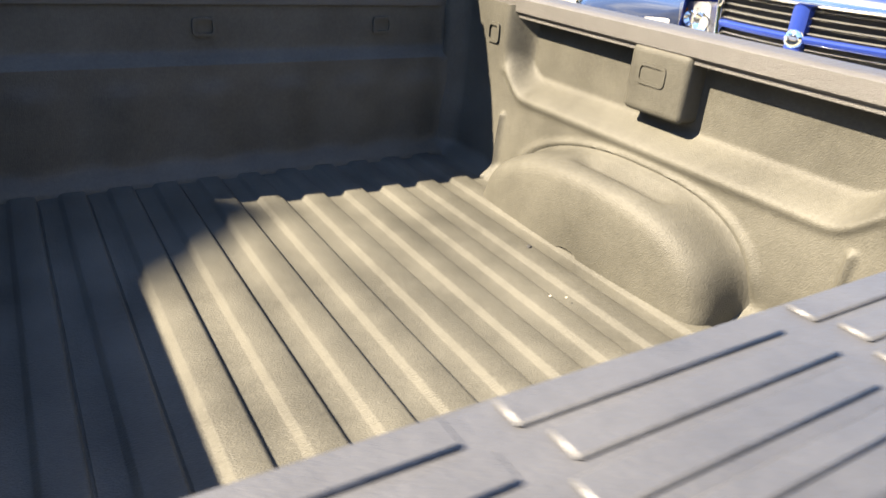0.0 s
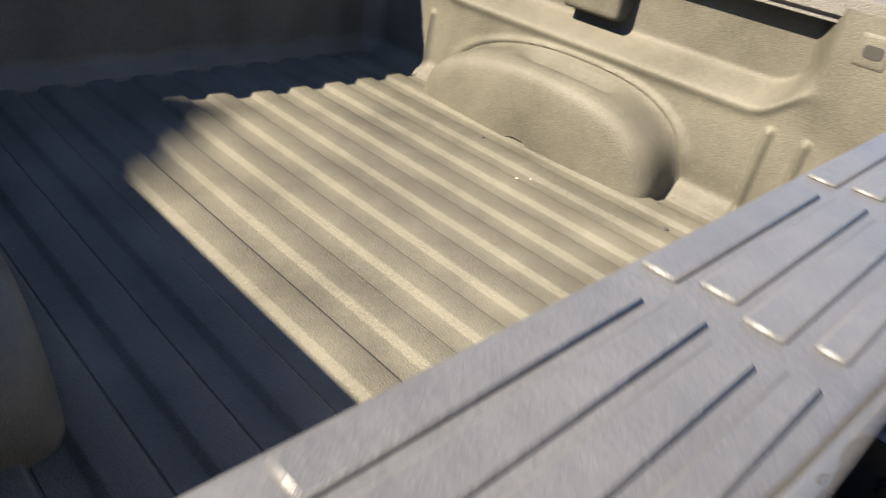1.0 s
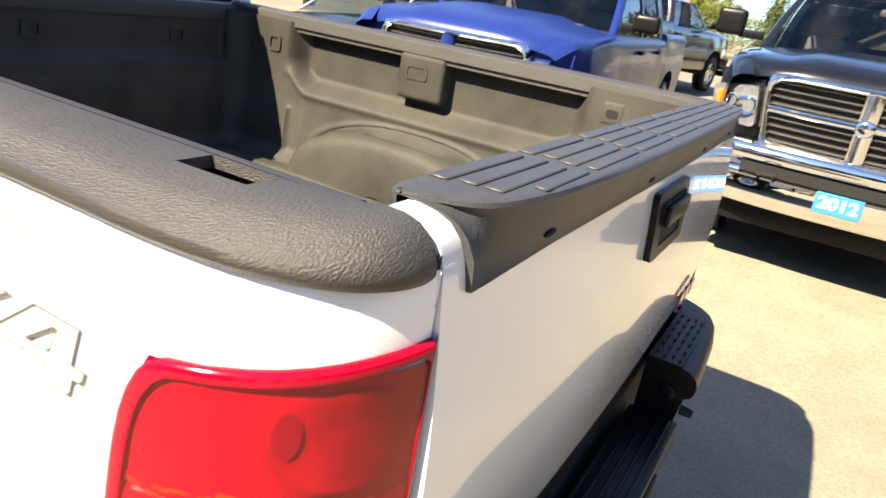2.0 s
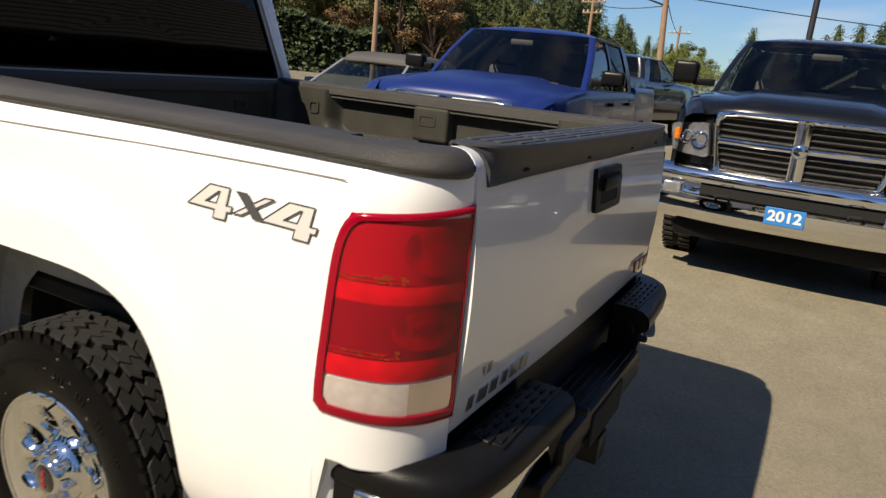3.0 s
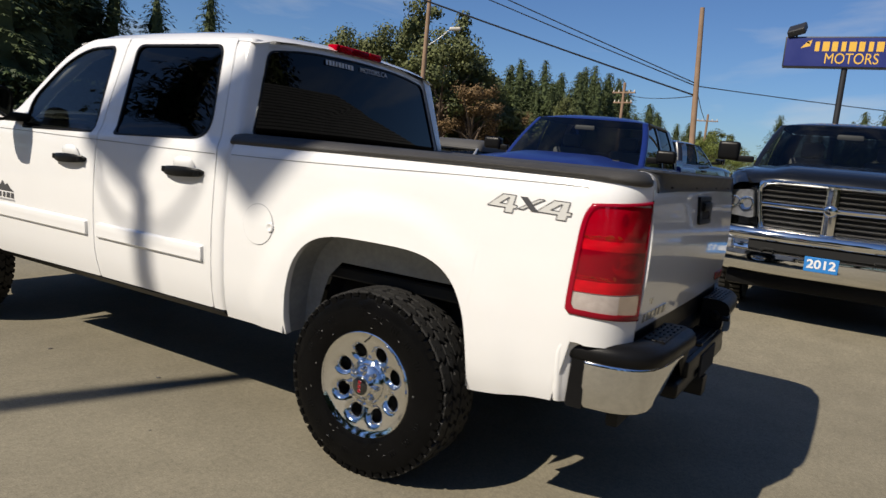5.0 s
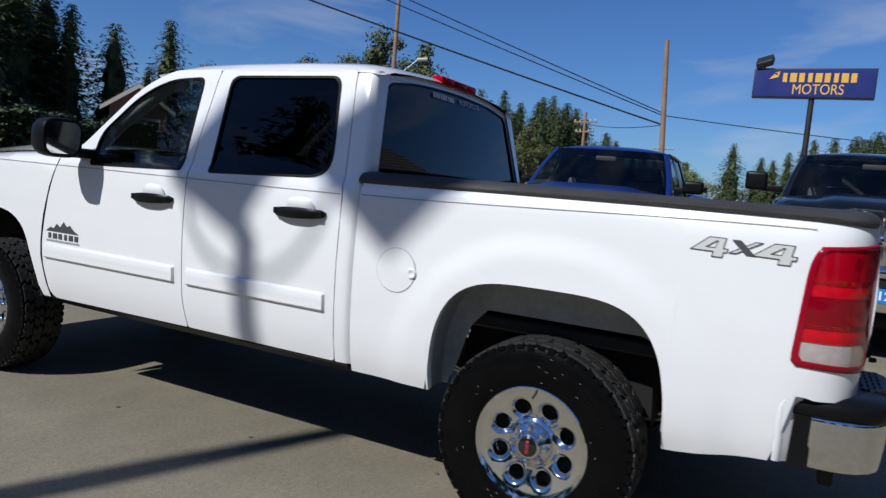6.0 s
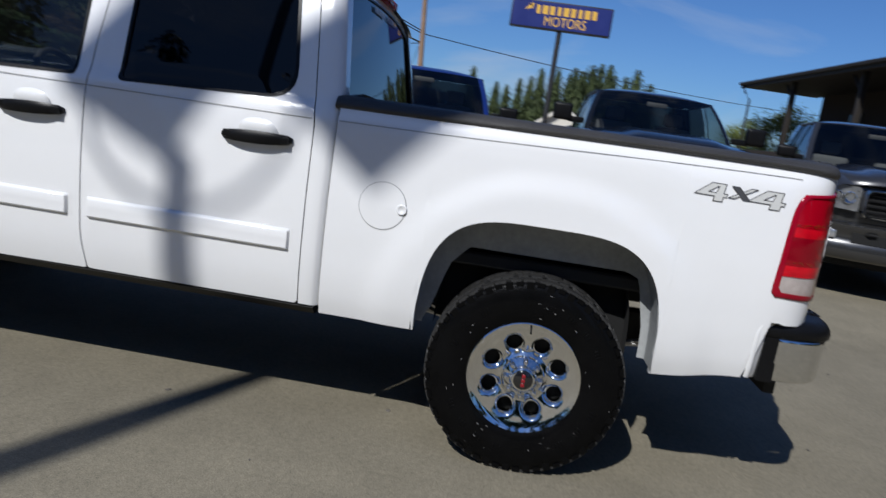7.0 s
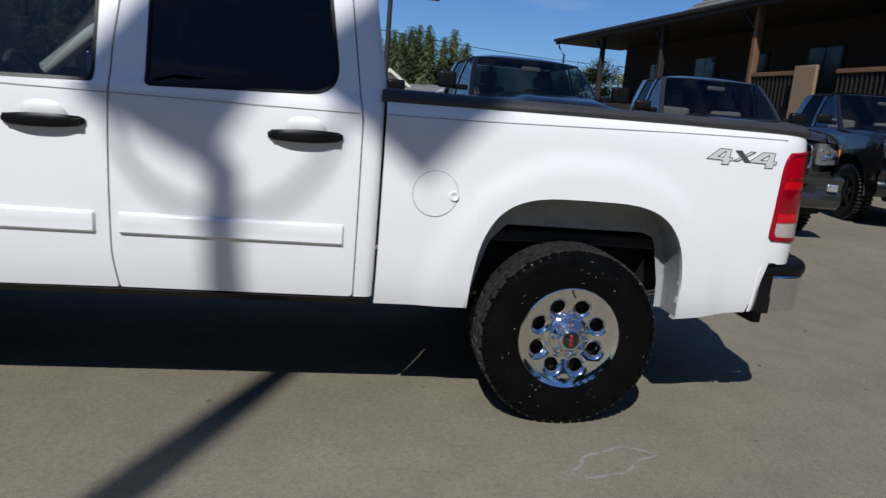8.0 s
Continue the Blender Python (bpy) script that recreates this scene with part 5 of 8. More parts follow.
def bed_wall(s):
    """Inner side wall as pressed sheet: pocket under the rail, ledge, wheel house, ribs."""
    zf = 0.878
    def depth(y, z):
        x = 0.806 + 0.012 * smooth(0.95, 1.15, z)
        # upper pocket with rounded ends
        py = smooth(0.575, 0.50, y) * smooth(-0.665, -0.59, y)
        zc = 1.185 + 0.07 * smooth(0.42, 0.56, y) ** 2 + 0.07 * smooth(-0.50, -0.66, y) ** 2
        pk = py * smooth(zc - 0.035, zc + 0.03, z)
        x += 0.072 * pk
        # bead along the ledge
        x -= 0.008 * math.exp(-((z - (zc - 0.038)) / 0.014) ** 2) * smooth(0.60, 0.52, y) * smooth(-0.69, -0.6, y)
        # bead round the wheel house
        r0 = abs((y + 0.02) / (0.44 if y > -0.02 else 0.42)) ** (1.9 if y > -0.02 else 3.0) + abs((z - zf) / 0.236) ** 2.6
        x -= 0.010 * math.exp(-((r0 - 1.04) / 0.09) ** 2) * smooth(0.92, 0.99, z)
        # upright beads
        for yb, top in ((0.535, 1.085), (-0.60, 1.118), (-0.685, 1.118)):
            x -= 0.013 * math.exp(-((y - yb) / 0.009) ** 2) * smooth(top + 0.01, top - 0.005, z)
        # fillets to floor and front
        x -= 0.045 * smooth(0.945, 0.878, z) ** 2
        x -= 0.05 * smooth(0.74, 0.84, y) ** 2
        return s * x
    ys = [*span(0.845, 0.50, 40), *span(0.495, -0.50, 120), *span(-0.505, -0.72, 48), *span(-0.74, -0.985, 12)]
    bm = B()
    grid(bm, ys, span(0.872, 1.405, 88), lambda y, z: (depth(y, z), y, z))
    w = part("bed_side_wall", bm, "liner", TRUCK, "black spray-lined bed wall with wheel house", sharp=60)
    # wheel house
    bm = B()
    def arc(k, th):
        c, sn = math.cos(th), math.sin(th)
        n, a = (1.9, 0.43) if c > 0 else (3.0, 0.41)
        return -0.02 + k * a * math.copysign(abs(c) ** (2 / n), c), k * 0.226 * max(0.0, sn) ** (2 / 2.5)
    ths = span(0.0, math.pi, 64)
    rings = []
    for x, k in ((0.822, 1.10), (0.812, 1.055), (0.803, 1.025), (0.79, 1.008), (0.77, 1.0), (0.745, 0.998), (0.72, 0.994), (0.70, 0.985), (0.684, 0.968), (0.671, 0.942), (0.662, 0.91), (0.655, 0.865), (0.651, 0.80), (0.648, 0.65), (0.646, 0.4), (0.645, 0.1)):
        ring = []
        for th in ths:
            yy, zz = arc(k, th)
            tray = 0.030 * math.exp(-((yy + 0.06) / 0.15) ** 6) * math.exp(-((x - 0.752) / 0.030) ** 4) * smooth(0.15, 0.19, zz)
            foot = 0.010 * smooth(0.06, 0.0, zz) * smooth(0.80, 0.98, k)
            ring.append((s * (x - foot), yy, zf - 0.004 + zz - tray))
        rings.append(ring)
    loft(bm, rings, False)
    part("wheel_house", bm, "liner", w, sharp=60)
    # rail inner lip
    bm = B()
    rings = [[(s * 0.905, y, 1.383), (s * 0.838, y, 1.381), (s * 0.832, y, 1.387), (s * 0.832, y, 1.424), (s * 0.842, y, 1.4315), (s * 0.86, y, 1.4335)] for y in span(0.87, -1.0, 8)]
    loft(bm, rings, False)
    part("rail_lip", bm, "rail_plastic", w)
    # tie-down bracket
    bm = B()
    box(bm, min(s * 0.830, s * 0.905), -0.124, 1.228, max(s * 0.830, s * 0.905), 0.064, 1.388, 0.020, 4)
    tb = part("tie_down_bracket", bm, "liner", w)
    bm = B()
    collar(bm, rounded([(-0.060, 1.298), (0.030, 1.298), (0.030, 1.349), (-0.060, 1.349)], 0.014, 3), rounded([(-0.051, 1.306), (0.021, 1.306), (0.021, 1.341), (-0.051, 1.341)], 0.010, 3), (-0.015, 1.3235), lambda y, z, d=0.0: (s * (0.827 + d), y, z), rows=2, n=32, lip=0.006, lip_in=0.006)
    part("stamped_square", bm, "liner", tb)
    bm = B()
    box(bm, min(s * 0.815, s * 0.875), -0.768, 1.302, max(s * 0.815, s * 0.875), -0.695, 1.376, 0.012, 3)
    rb = part("latch_bracket", bm, "liner", w)
    bm = B()
    prism(bm, rounded([(-0.752, 1.326), (-0.713, 1.326), (-0.713, 1.351), (-0.752, 1.351)], 0.010, 4), "x", s * 0.8135, s * 0.83)
    part("oblong_hole", bm, "gap", rb, "dark oblong hole")
    bm = B()
    lathe(bm, [(0.0, 0.0), (0.009, 0.0), (0.010, -s * 0.004), (0.018, -s * 0.005), (0.021, 0.0)], 20, "x", (s * 0.815, -0.84, 1.33))
    part("striker_bush", bm, "steel", w)
    bm = B()
    collar(bm, rounded([(0.60, 1.285), (0.66, 1.285), (0.66, 1.345), (0.60, 1.345)], 0.014, 3), rounded([(0.609, 1.294), (0.651, 1.294), (0.651, 1.336), (0.609, 1.336)], 0.010, 3), (0.63, 1.315), lambda y, z, d=0.0: (s * (0.812 + d), y, z), rows=2, n=32, lip=0.008, lip_in=0.006)
    part("stamped_square", bm, "liner", w)


# ---- wheels ----
def wheel(s, y, steer=0.0):
    """Tyre with tread blocks, chromed steel wheel with eight round holes, hub cap."""
    w = new("wheel")
    w.parent = TRUCK
    w.matrix_basis = pose(s * 0.87, y, HUB_Z, 0, 0, 0 if s < 0 else 180)
    tagged(w, "chromed steel wheel with all-terrain tyre")
    bm = B()
    R = TYRE_R
    half = [(0.215, -0.105), (0.226, -0.122), (0.236, -0.128), (0.262, -0.137), (0.30, -0.142), (0.335, -0.141), (0.365, -0.135), (0.386, -0.128), (0.398, -0.121), (R - 0.013, -0.108), (R - 0.011, -0.055), (R - 0.010, 0.0)]
    prof = half + [(r, -h) for r, h in half[-2::-1]]
    lathe(bm, prof, 96, "x")
    ty = part("tyre", bm, "rubber", w, "black all-terrain tyre with wet-look sidewall", sharp=50)
    # tread: interlocking zigzag blocks in four rows
    bm = B()
    n = 44
    st = 2 * math.pi / n
    for k in range(n):
        for j, (h0, h1) in enumerate(((-0.121, -0.066), (-0.060, -0.004), (0.004, 0.060), (0.066, 0.121))):
            a0 = st * (k + (0.5 if j in (1, 3) else 0.0) + (0.08 if k % 2 else -0.05))
            da = st * (0.76 if k % 3 else 0.68)
            hm, sg = (h0 + h1) / 2, (1 if j % 2 else -1)
            rt = R if 0 < j < 3 else R - 0.004
            z1, z2 = sg * 0.34 * st, -sg * 0.10 * st
            quad = [(h0, a0), (hm - 0.006, a0 + z1), (hm + 0.006, a0 + z2), (h1, a0 + z1 * 0.6), (h1, a0 + z1 * 0.6 + da), (hm + 0.006, a0 + z2 + da), (hm - 0.006, a0 + z1 + da), (h0, a0 + da)]
            low = [bm.verts.new((h, (R - 0.015) * math.cos(a), (R - 0.015) * math.sin(a))) for h, a in quad]
            hi = [bm.verts.new((h * 0.98 + 0.02 * hm, rt * math.cos(a), rt * math.sin(a))) for h, a in quad]
            for q in ((0, 1, 6, 7), (1, 2, 5, 6), (2, 3, 4, 5)):
                bm.faces.new([hi[i] for i in q])
            for i in range(8):
                bm.faces.new((low[i], low[(i + 1) % 8], hi[(i + 1) % 8], hi[i]))
    n = 58
    tagged(part("tread_pattern", bm, "tread", ty, "", 30), kind="stuff")
    # shoulder lugs
    bm = B()
    for k in range(n):
        a = 2 * math.pi * (k + 0.25) / n
        m = Matrix.Rotation(a, 4, "X")
        ln = 0.030 if k % 2 else 0.016
        for sg in (-1, 1):
            box(bm, min(sg * 0.112, sg * 0.132), -0.0145, 0.402 - ln, max(sg * 0.112, sg * 0.132), 0.0145, 0.402, 0.0, 1, m)
    tagged(part("shoulder_pattern", bm, "rubber", ty), kind="stuff")
    # flat pale flecks painted as the glints of water drops on the sidewall
    if s < 0:
        g = random.Random(9)
        bm = B()
        for k in range(30):
            m = Matrix.Rotation(g.uniform(0, 6.283), 4, "X") @ Matrix.Translation((0, 0, g.uniform(0.25, 0.395)))
            rr = m.translation.length
            hx = -lerp([(0.24, 0.1305), (0.262, 0.139), (0.30, 0.1435), (0.335, 0.1425), (0.365, 0.1365), (0.386, 0.1295), (0.40, 0.122)], rr)
            ln, wd = g.uniform(0.002, 0.009), g.uniform(0.0006, 0.0014)
            for a, b in ((ln, wd),):
                pts = [m @ Vector((hx - 0.0006, u, v)) for u, v in ((-a, 0), (0, -b), (a, 0), (0, b))]
                face(bm, [tuple(p) for p in pts])
        tagged(part("water_beads", bm, "bead", ty, "pale flecks painted as glints on water drops"), kind="stuff")
    # raised sidewall marks, unreadable bars
    bm = B()
    for k in range(22):
        if k % 11 in (4, 5, 9, 10):
            continue
        m = Matrix.Rotation(2 * math.pi * k / 22 + 0.2, 4, "X")
        for i in range(3):
            box(bm, -0.1435, -0.020 + 0.014 * i, 0.300, -0.1395, -0.011 + 0.014 * i, 0.326, 0.001, 1, m)
    tagged(part("sidewall_lettering", bm, "rubber", ty), kind="stuff")
    # wheel: rim barrel and lip
    bm = B()
    lathe(bm, [(0.200, 0.10), (0.196, -0.02), (0.198, -0.075), (0.207, -0.094), (0.222, -0.108), (0.2325, -0.122), (0.2345, -0.128), (0.231, -0.131), (0.225, -0.128)], 64, "x")
    rim = part("rim", bm, "chrome", w, "chromed rim", sharp=40)
    # disc with eight round holes
    bm = B()
    def dish(r, d=0.0):
        return lerp([(0.0, -0.128), (0.055, -0.126), (0.085, -0.104), (0.105, -0.090), (0.13, -0.100), (0.15, -0.106), (0.172, -0.111), (0.195, -0.115), (0.212, -0.119), (0.226, -0.1265)], r) + d
    def pol(a, r, d=0.0):
        return (dish(r, d), r * math.cos(a), r * math.sin(a))
    rh, rc, st = 0.031, 0.145, 2 * math.pi / 8
    for k in range(8):
        c = (st * (k + 0.5), rc)
        sec = [(c[0] - st / 2, r) for r in span(0.085, 0.226, 14)] + [(a, 0.226) for a in span(c[0] - st / 2, c[0] + st / 2, 10)[1:]] + [(c[0] + st / 2, r) for r in span(0.226, 0.085, 14)[1:]] + [(a, 0.085) for a in span(c[0] + st / 2, c[0] - st / 2, 6)[1:-1]]
        hole = []
        for a in span(0, 2 * math.pi, 28)[:-1]:
            py, px = rc + rh * 0.95 * math.cos(a), rh * math.sin(a)
            hole.append((c[0] + math.atan2(px, py), math.hypot(px, py)))
        def f(a, r, d=0.0, c=c):
            rr = math.hypot(r * math.cos(a - c[0]) - rc, r * math.sin(a - c[0]))
            rim_in = 0.016 * math.exp(-((rr - rh) / 0.009) ** 2)
            return pol(a, r, d + rim_in)
        # scale angles so that the sector is about as wide as tall
        K = rc
        secs, holes = [(a * K, r) for a, r in sec], [(a * K, r) for a, r in hole]
        collar(bm, secs, holes, (c[0] * K, rc), lambda u, r, d=0.0, f=f: f(u / K, r, d), rows=7, n=36, lip_in=0.03)
    bmesh.ops.remove_doubles(bm, verts=bm.verts, dist=2e-4)
    dk = part("wheel_disc", bm, "chrome", rim, "chromed disc with eight round holes", sharp=60)
    bm = B()
    lathe(bm, [(0.0, -0.02), (0.19, -0.02)], 32, "x")
    part("brake_shield", bm, "gap", rim)
    # hub: boss, lug nuts and red-lettered cap
    bm = B()
    lathe(bm, [(0.0, -0.150), (0.042, -0.150), (0.048, -0.147), (0.052, -0.138), (0.060, -0.126), (0.080, -0.118), (0.090, -0.100)], 40, "x")
    hub = part("hub", bm, "chrome", w, "chromed hub boss")
    bm = B()
    lathe(bm, [(0.0, -0.1545), (0.036, -0.1535), (0.040, -0.150)], 32, "x")
    part("hub_cap", bm, "black_gloss", hub, "black hub cap with red letters")
    for i in range(3):
        bm = B()
        box(bm, -0.1562, -0.0075, -0.027 + 0.019 * i, -0.1535, 0.0075, -0.012 + 0.019 * i, 0.002, 1)
        part("cap_letter", bm, "badge_red", hub)
    for k in range(8):
        a = 2 * math.pi * (k + 0.0) / 8
        bm = B()
        lathe(bm, [(0.0, -0.150), (0.006, -0.1495), (0.0105, -0.144), (0.0115, -0.136), (0.0125, -0.100)], 10, "x", (0, 0.071 * math.cos(a), 0.071 * math.sin(a)))
        part("lug_nut", bm, "chrome", hub)
    # valve stem and wheel weight
    bm = B()
    tube(bm, [(-0.112, 0.0, 0.205), (-0.140, 0.0, 0.195)], 0.004, 8)
    part("valve_stem", bm, "black_plastic", rim)
    return w


def under():
    """Frame rails, axles, inner arches, springs and exhaust in the shade below the body."""
    for s in (-1, 1):
        for yc in (0.0, AXLE_F):
            bm = B()
            prof = []
            for a in span(2.5, 177.5, 34):
                r = radians(a)
                prof.append((0.492 * math.copysign(abs(math.cos(r)) ** (2 / ARCH_N), math.cos(r)), max(0.53, 0.40 + 0.644 * math.sin(r) ** (2 / ARCH_N))))
            rings = [[(s * x, yc + p[0], p[1]) for p in prof] for x in (0.992, 0.95, 0.88, 0.838)]
            rings.append([(s * 0.830, yc + p[0] * 0.985, max(0.53, p[1] - 0.012)) for p in prof])
            rings.append([(s * 0.828, yc + p[0] * 0.94, max(0.53, min(p[1] - 0.02, lerp([(-0.5, 0.60), (-0.44, 0.86), (-0.38, 0.885), (0.32, 0.885), (0.40, 0.80), (0.46, 0.60), (0.5, 0.53)], p[0])))) for p in prof])
            if yc:
                rings = [[(s * (x - 0.01), yc + p[0] * 0.97, p[1]) for p in prof] for x in (0.96, 0.90, 0.80, 0.62)]
            loft(bm, rings, False)
            part("arch_liner", bm, "liner_grey", TRUCK, "grey wheel-arch liner")
            # inner arch coloured near-black, standing for the deep shade there
            bm = B()
            k = 1.0 if yc else 0.86
            loft(bm, [[(s * x, yc + p[0] * 0.985 * k, 0.53 + (p[1] - 0.542) * k) for p in prof] for x in (0.79, 0.68)], False)
            part("arch_inner_liner", bm, "gap", TRUCK)
            bm = B()
            prism(bm, [(yc + p[0] * k, 0.53 + (p[1] - 0.53) * k) for p in prof], "x", s * 0.675, s * 0.68)
            part("arch_inner_wall", bm, "gap", TRUCK)
        bm = B()
        box(bm, min(s * 0.44, s * 0.52), -1.0, 0.50, max(s * 0.44, s * 0.52), 4.4, 0.66, 0.01, 1)
        part("frame_rail", bm, "dark", TRUCK)
        bm = B()
        for k in range(3):
            tube(bm, [(s * 0.56, y, 0.47 - 0.014 * k + 0.10 * (y / (0.75 - 0.15 * k)) ** 2) for y in span(-0.75 + 0.15 * k, 0.75 - 0.15 * k, 12)], 0.012, 6)
        part("leaf_spring", bm, "steel", TRUCK)
        bm = B()
        tube(bm, [(s * 0.50, -0.22, 0.72), (s * 0.58, -0.10, 0.36)], 0.03, 10)
        part("shock_absorber", bm, "steel", TRUCK)
    bm = B()
    tube(bm, [(-0.80, 0, HUB_Z), (0.80, 0, HUB_Z)], 0.045, 12)
    bmesh.ops.create_uvsphere(bm, u_segments=20, v_segments=12, radius=0.15, matrix=Matrix.Translation((0, 0, HUB_Z)))
    part("rear_axle", bm, "dark", TRUCK)
    bm = B()
    tube(bm, [(-0.80, AXLE_F, HUB_Z), (0.80, AXLE_F, HUB_Z)], 0.045, 12)
    part("front_axle", bm, "dark", TRUCK)
    bm = B()
    box(bm, -0.80, 0.92, 0.52, 0.80, 3.1, 0.60, 0.02, 1)
    part("underfloor", bm, "dark", TRUCK)
    bm = B()
    box(bm, -0.80, -0.98, 0.80, 0.80, 0.90, 0.86, 0.01, 1)
    part("bed_underside", bm, "dark", TRUCK)
    bm = B()
    box(bm, -0.60, 3.1, 0.50, 0.60, 4.4, 1.2, 0.02, 1)
    part("engine_bay", bm, "dark", TRUCK)
    bm = B()
    tube(bm, [(0.62, 2.2, 0.50), (0.62, 0.9, 0.50), (0.66, 0.45, 0.60), (0.66, -0.4, 0.60), (0.72, -0.75, 0.50), (0.85, -0.95, 0.48)], 0.035, 12)
    part("exhaust_pipe", bm, "steel", TRUCK)


for S in (-1, 1):
    bedside(S), rail_cap(S), tail_lamp(S), stripe(S), mirror(S)
    door(S, DOOR_R, WIN_R, "tint", "rear_door", False)
    FD = door(S, DOOR_F, WIN_F, "glass", "front_door", True)
    mountain_badge(S, FD)
    four_by_four(S)
fuel_door(-1)
cab(), interior(), tailgate(), cross_member(), rear_bumper(), bed(), under()
for S in (-1, 1):
    wheel(S, 0.0), wheel(S, AXLE_F)

# ---- ground ----
def ground_z(x):
    return 0.17 * smooth(2.0, 4.7, x) + 0.25 * smooth(4.7, 30.0, x)


bm = B()
grid(bm, [-500, -60, -12, -4, 0, *span(1.8, 5.4, 18), 7, 10, 14, 20, 26, 32, 60, 500], [-500, -60, -12, -4, 0, 4, 10, 20, 60, 500], lambda x, y: (x, y, ground_z(x)))
solo("ground", bm, "asphalt", "grey weathered asphalt car lot", "ground", kind="structure")

# ---- other vehicles: local forward is +y, origin on the ground under the front bumper ----
def simple_wheel(veh, x, y, r, rim_mk, width=0.27):
    w = new("wheel")
    w.parent = veh
    w.matrix_basis = pose(x, y, r, 0, 0, 0 if x < 0 else 180)
    bm = B()
    lathe(bm, [(r * 0.58, -0.10), (r * 0.62, -0.125), (r * 0.80, -0.135), (r * 0.93, -0.125), (r * 0.99, -0.10), (r, 0.0), (r * 0.99, 0.10), (r * 0.9, 0.13), (r * 0.58, 0.10)], 48, "x")
    part("tyre", bm, "rubber", w, "black tyre")
    bm = B()
    for k in range(44):
        m = Matrix.Rotation(2 * math.pi * k / 44, 4, "X")
        box(bm, -0.122, -0.018, r * 0.972, -0.03, 0.012, r * 1.008, 0, 1, m)
        box(bm, 0.02, -0.008, r * 0.972, 0.118, 0.022, r * 1.008, 0, 1, m)
    tagged(part("tread_pattern", bm, "tread", w), kind="stuff")
    bm = B()
    lathe(bm, [(r * 0.57, 0.08), (r * 0.56, -0.07), (r * 0.60, -0.118), (r * 0.575, -0.122)], 40, "x")
    part("rim", bm, rim_mk, w, "bright metal rim")
    for k in range(5):
        bm = B()
        m = Matrix.Rotation(2 * math.pi * k / 5, 4, "X")
        box(bm, -0.095, -r * 0.13, r * 0.10, -0.06, r * 0.13, r * 0.57, 0.012, 2, m)
        part("spoke", bm, rim_mk, w)
    bm = B()
    lathe(bm, [(0, -0.105), (r * 0.15, -0.10), (r * 0.2, -0.08), (r * 0.2, -0.05)], 24, "x")
    part("hub", bm, rim_mk, w)
    bm = B()
    lathe(bm, [(0, -0.03), (r * 0.56, -0.03)], 24, "x")
    part("brake_shield", bm, "gap", w)


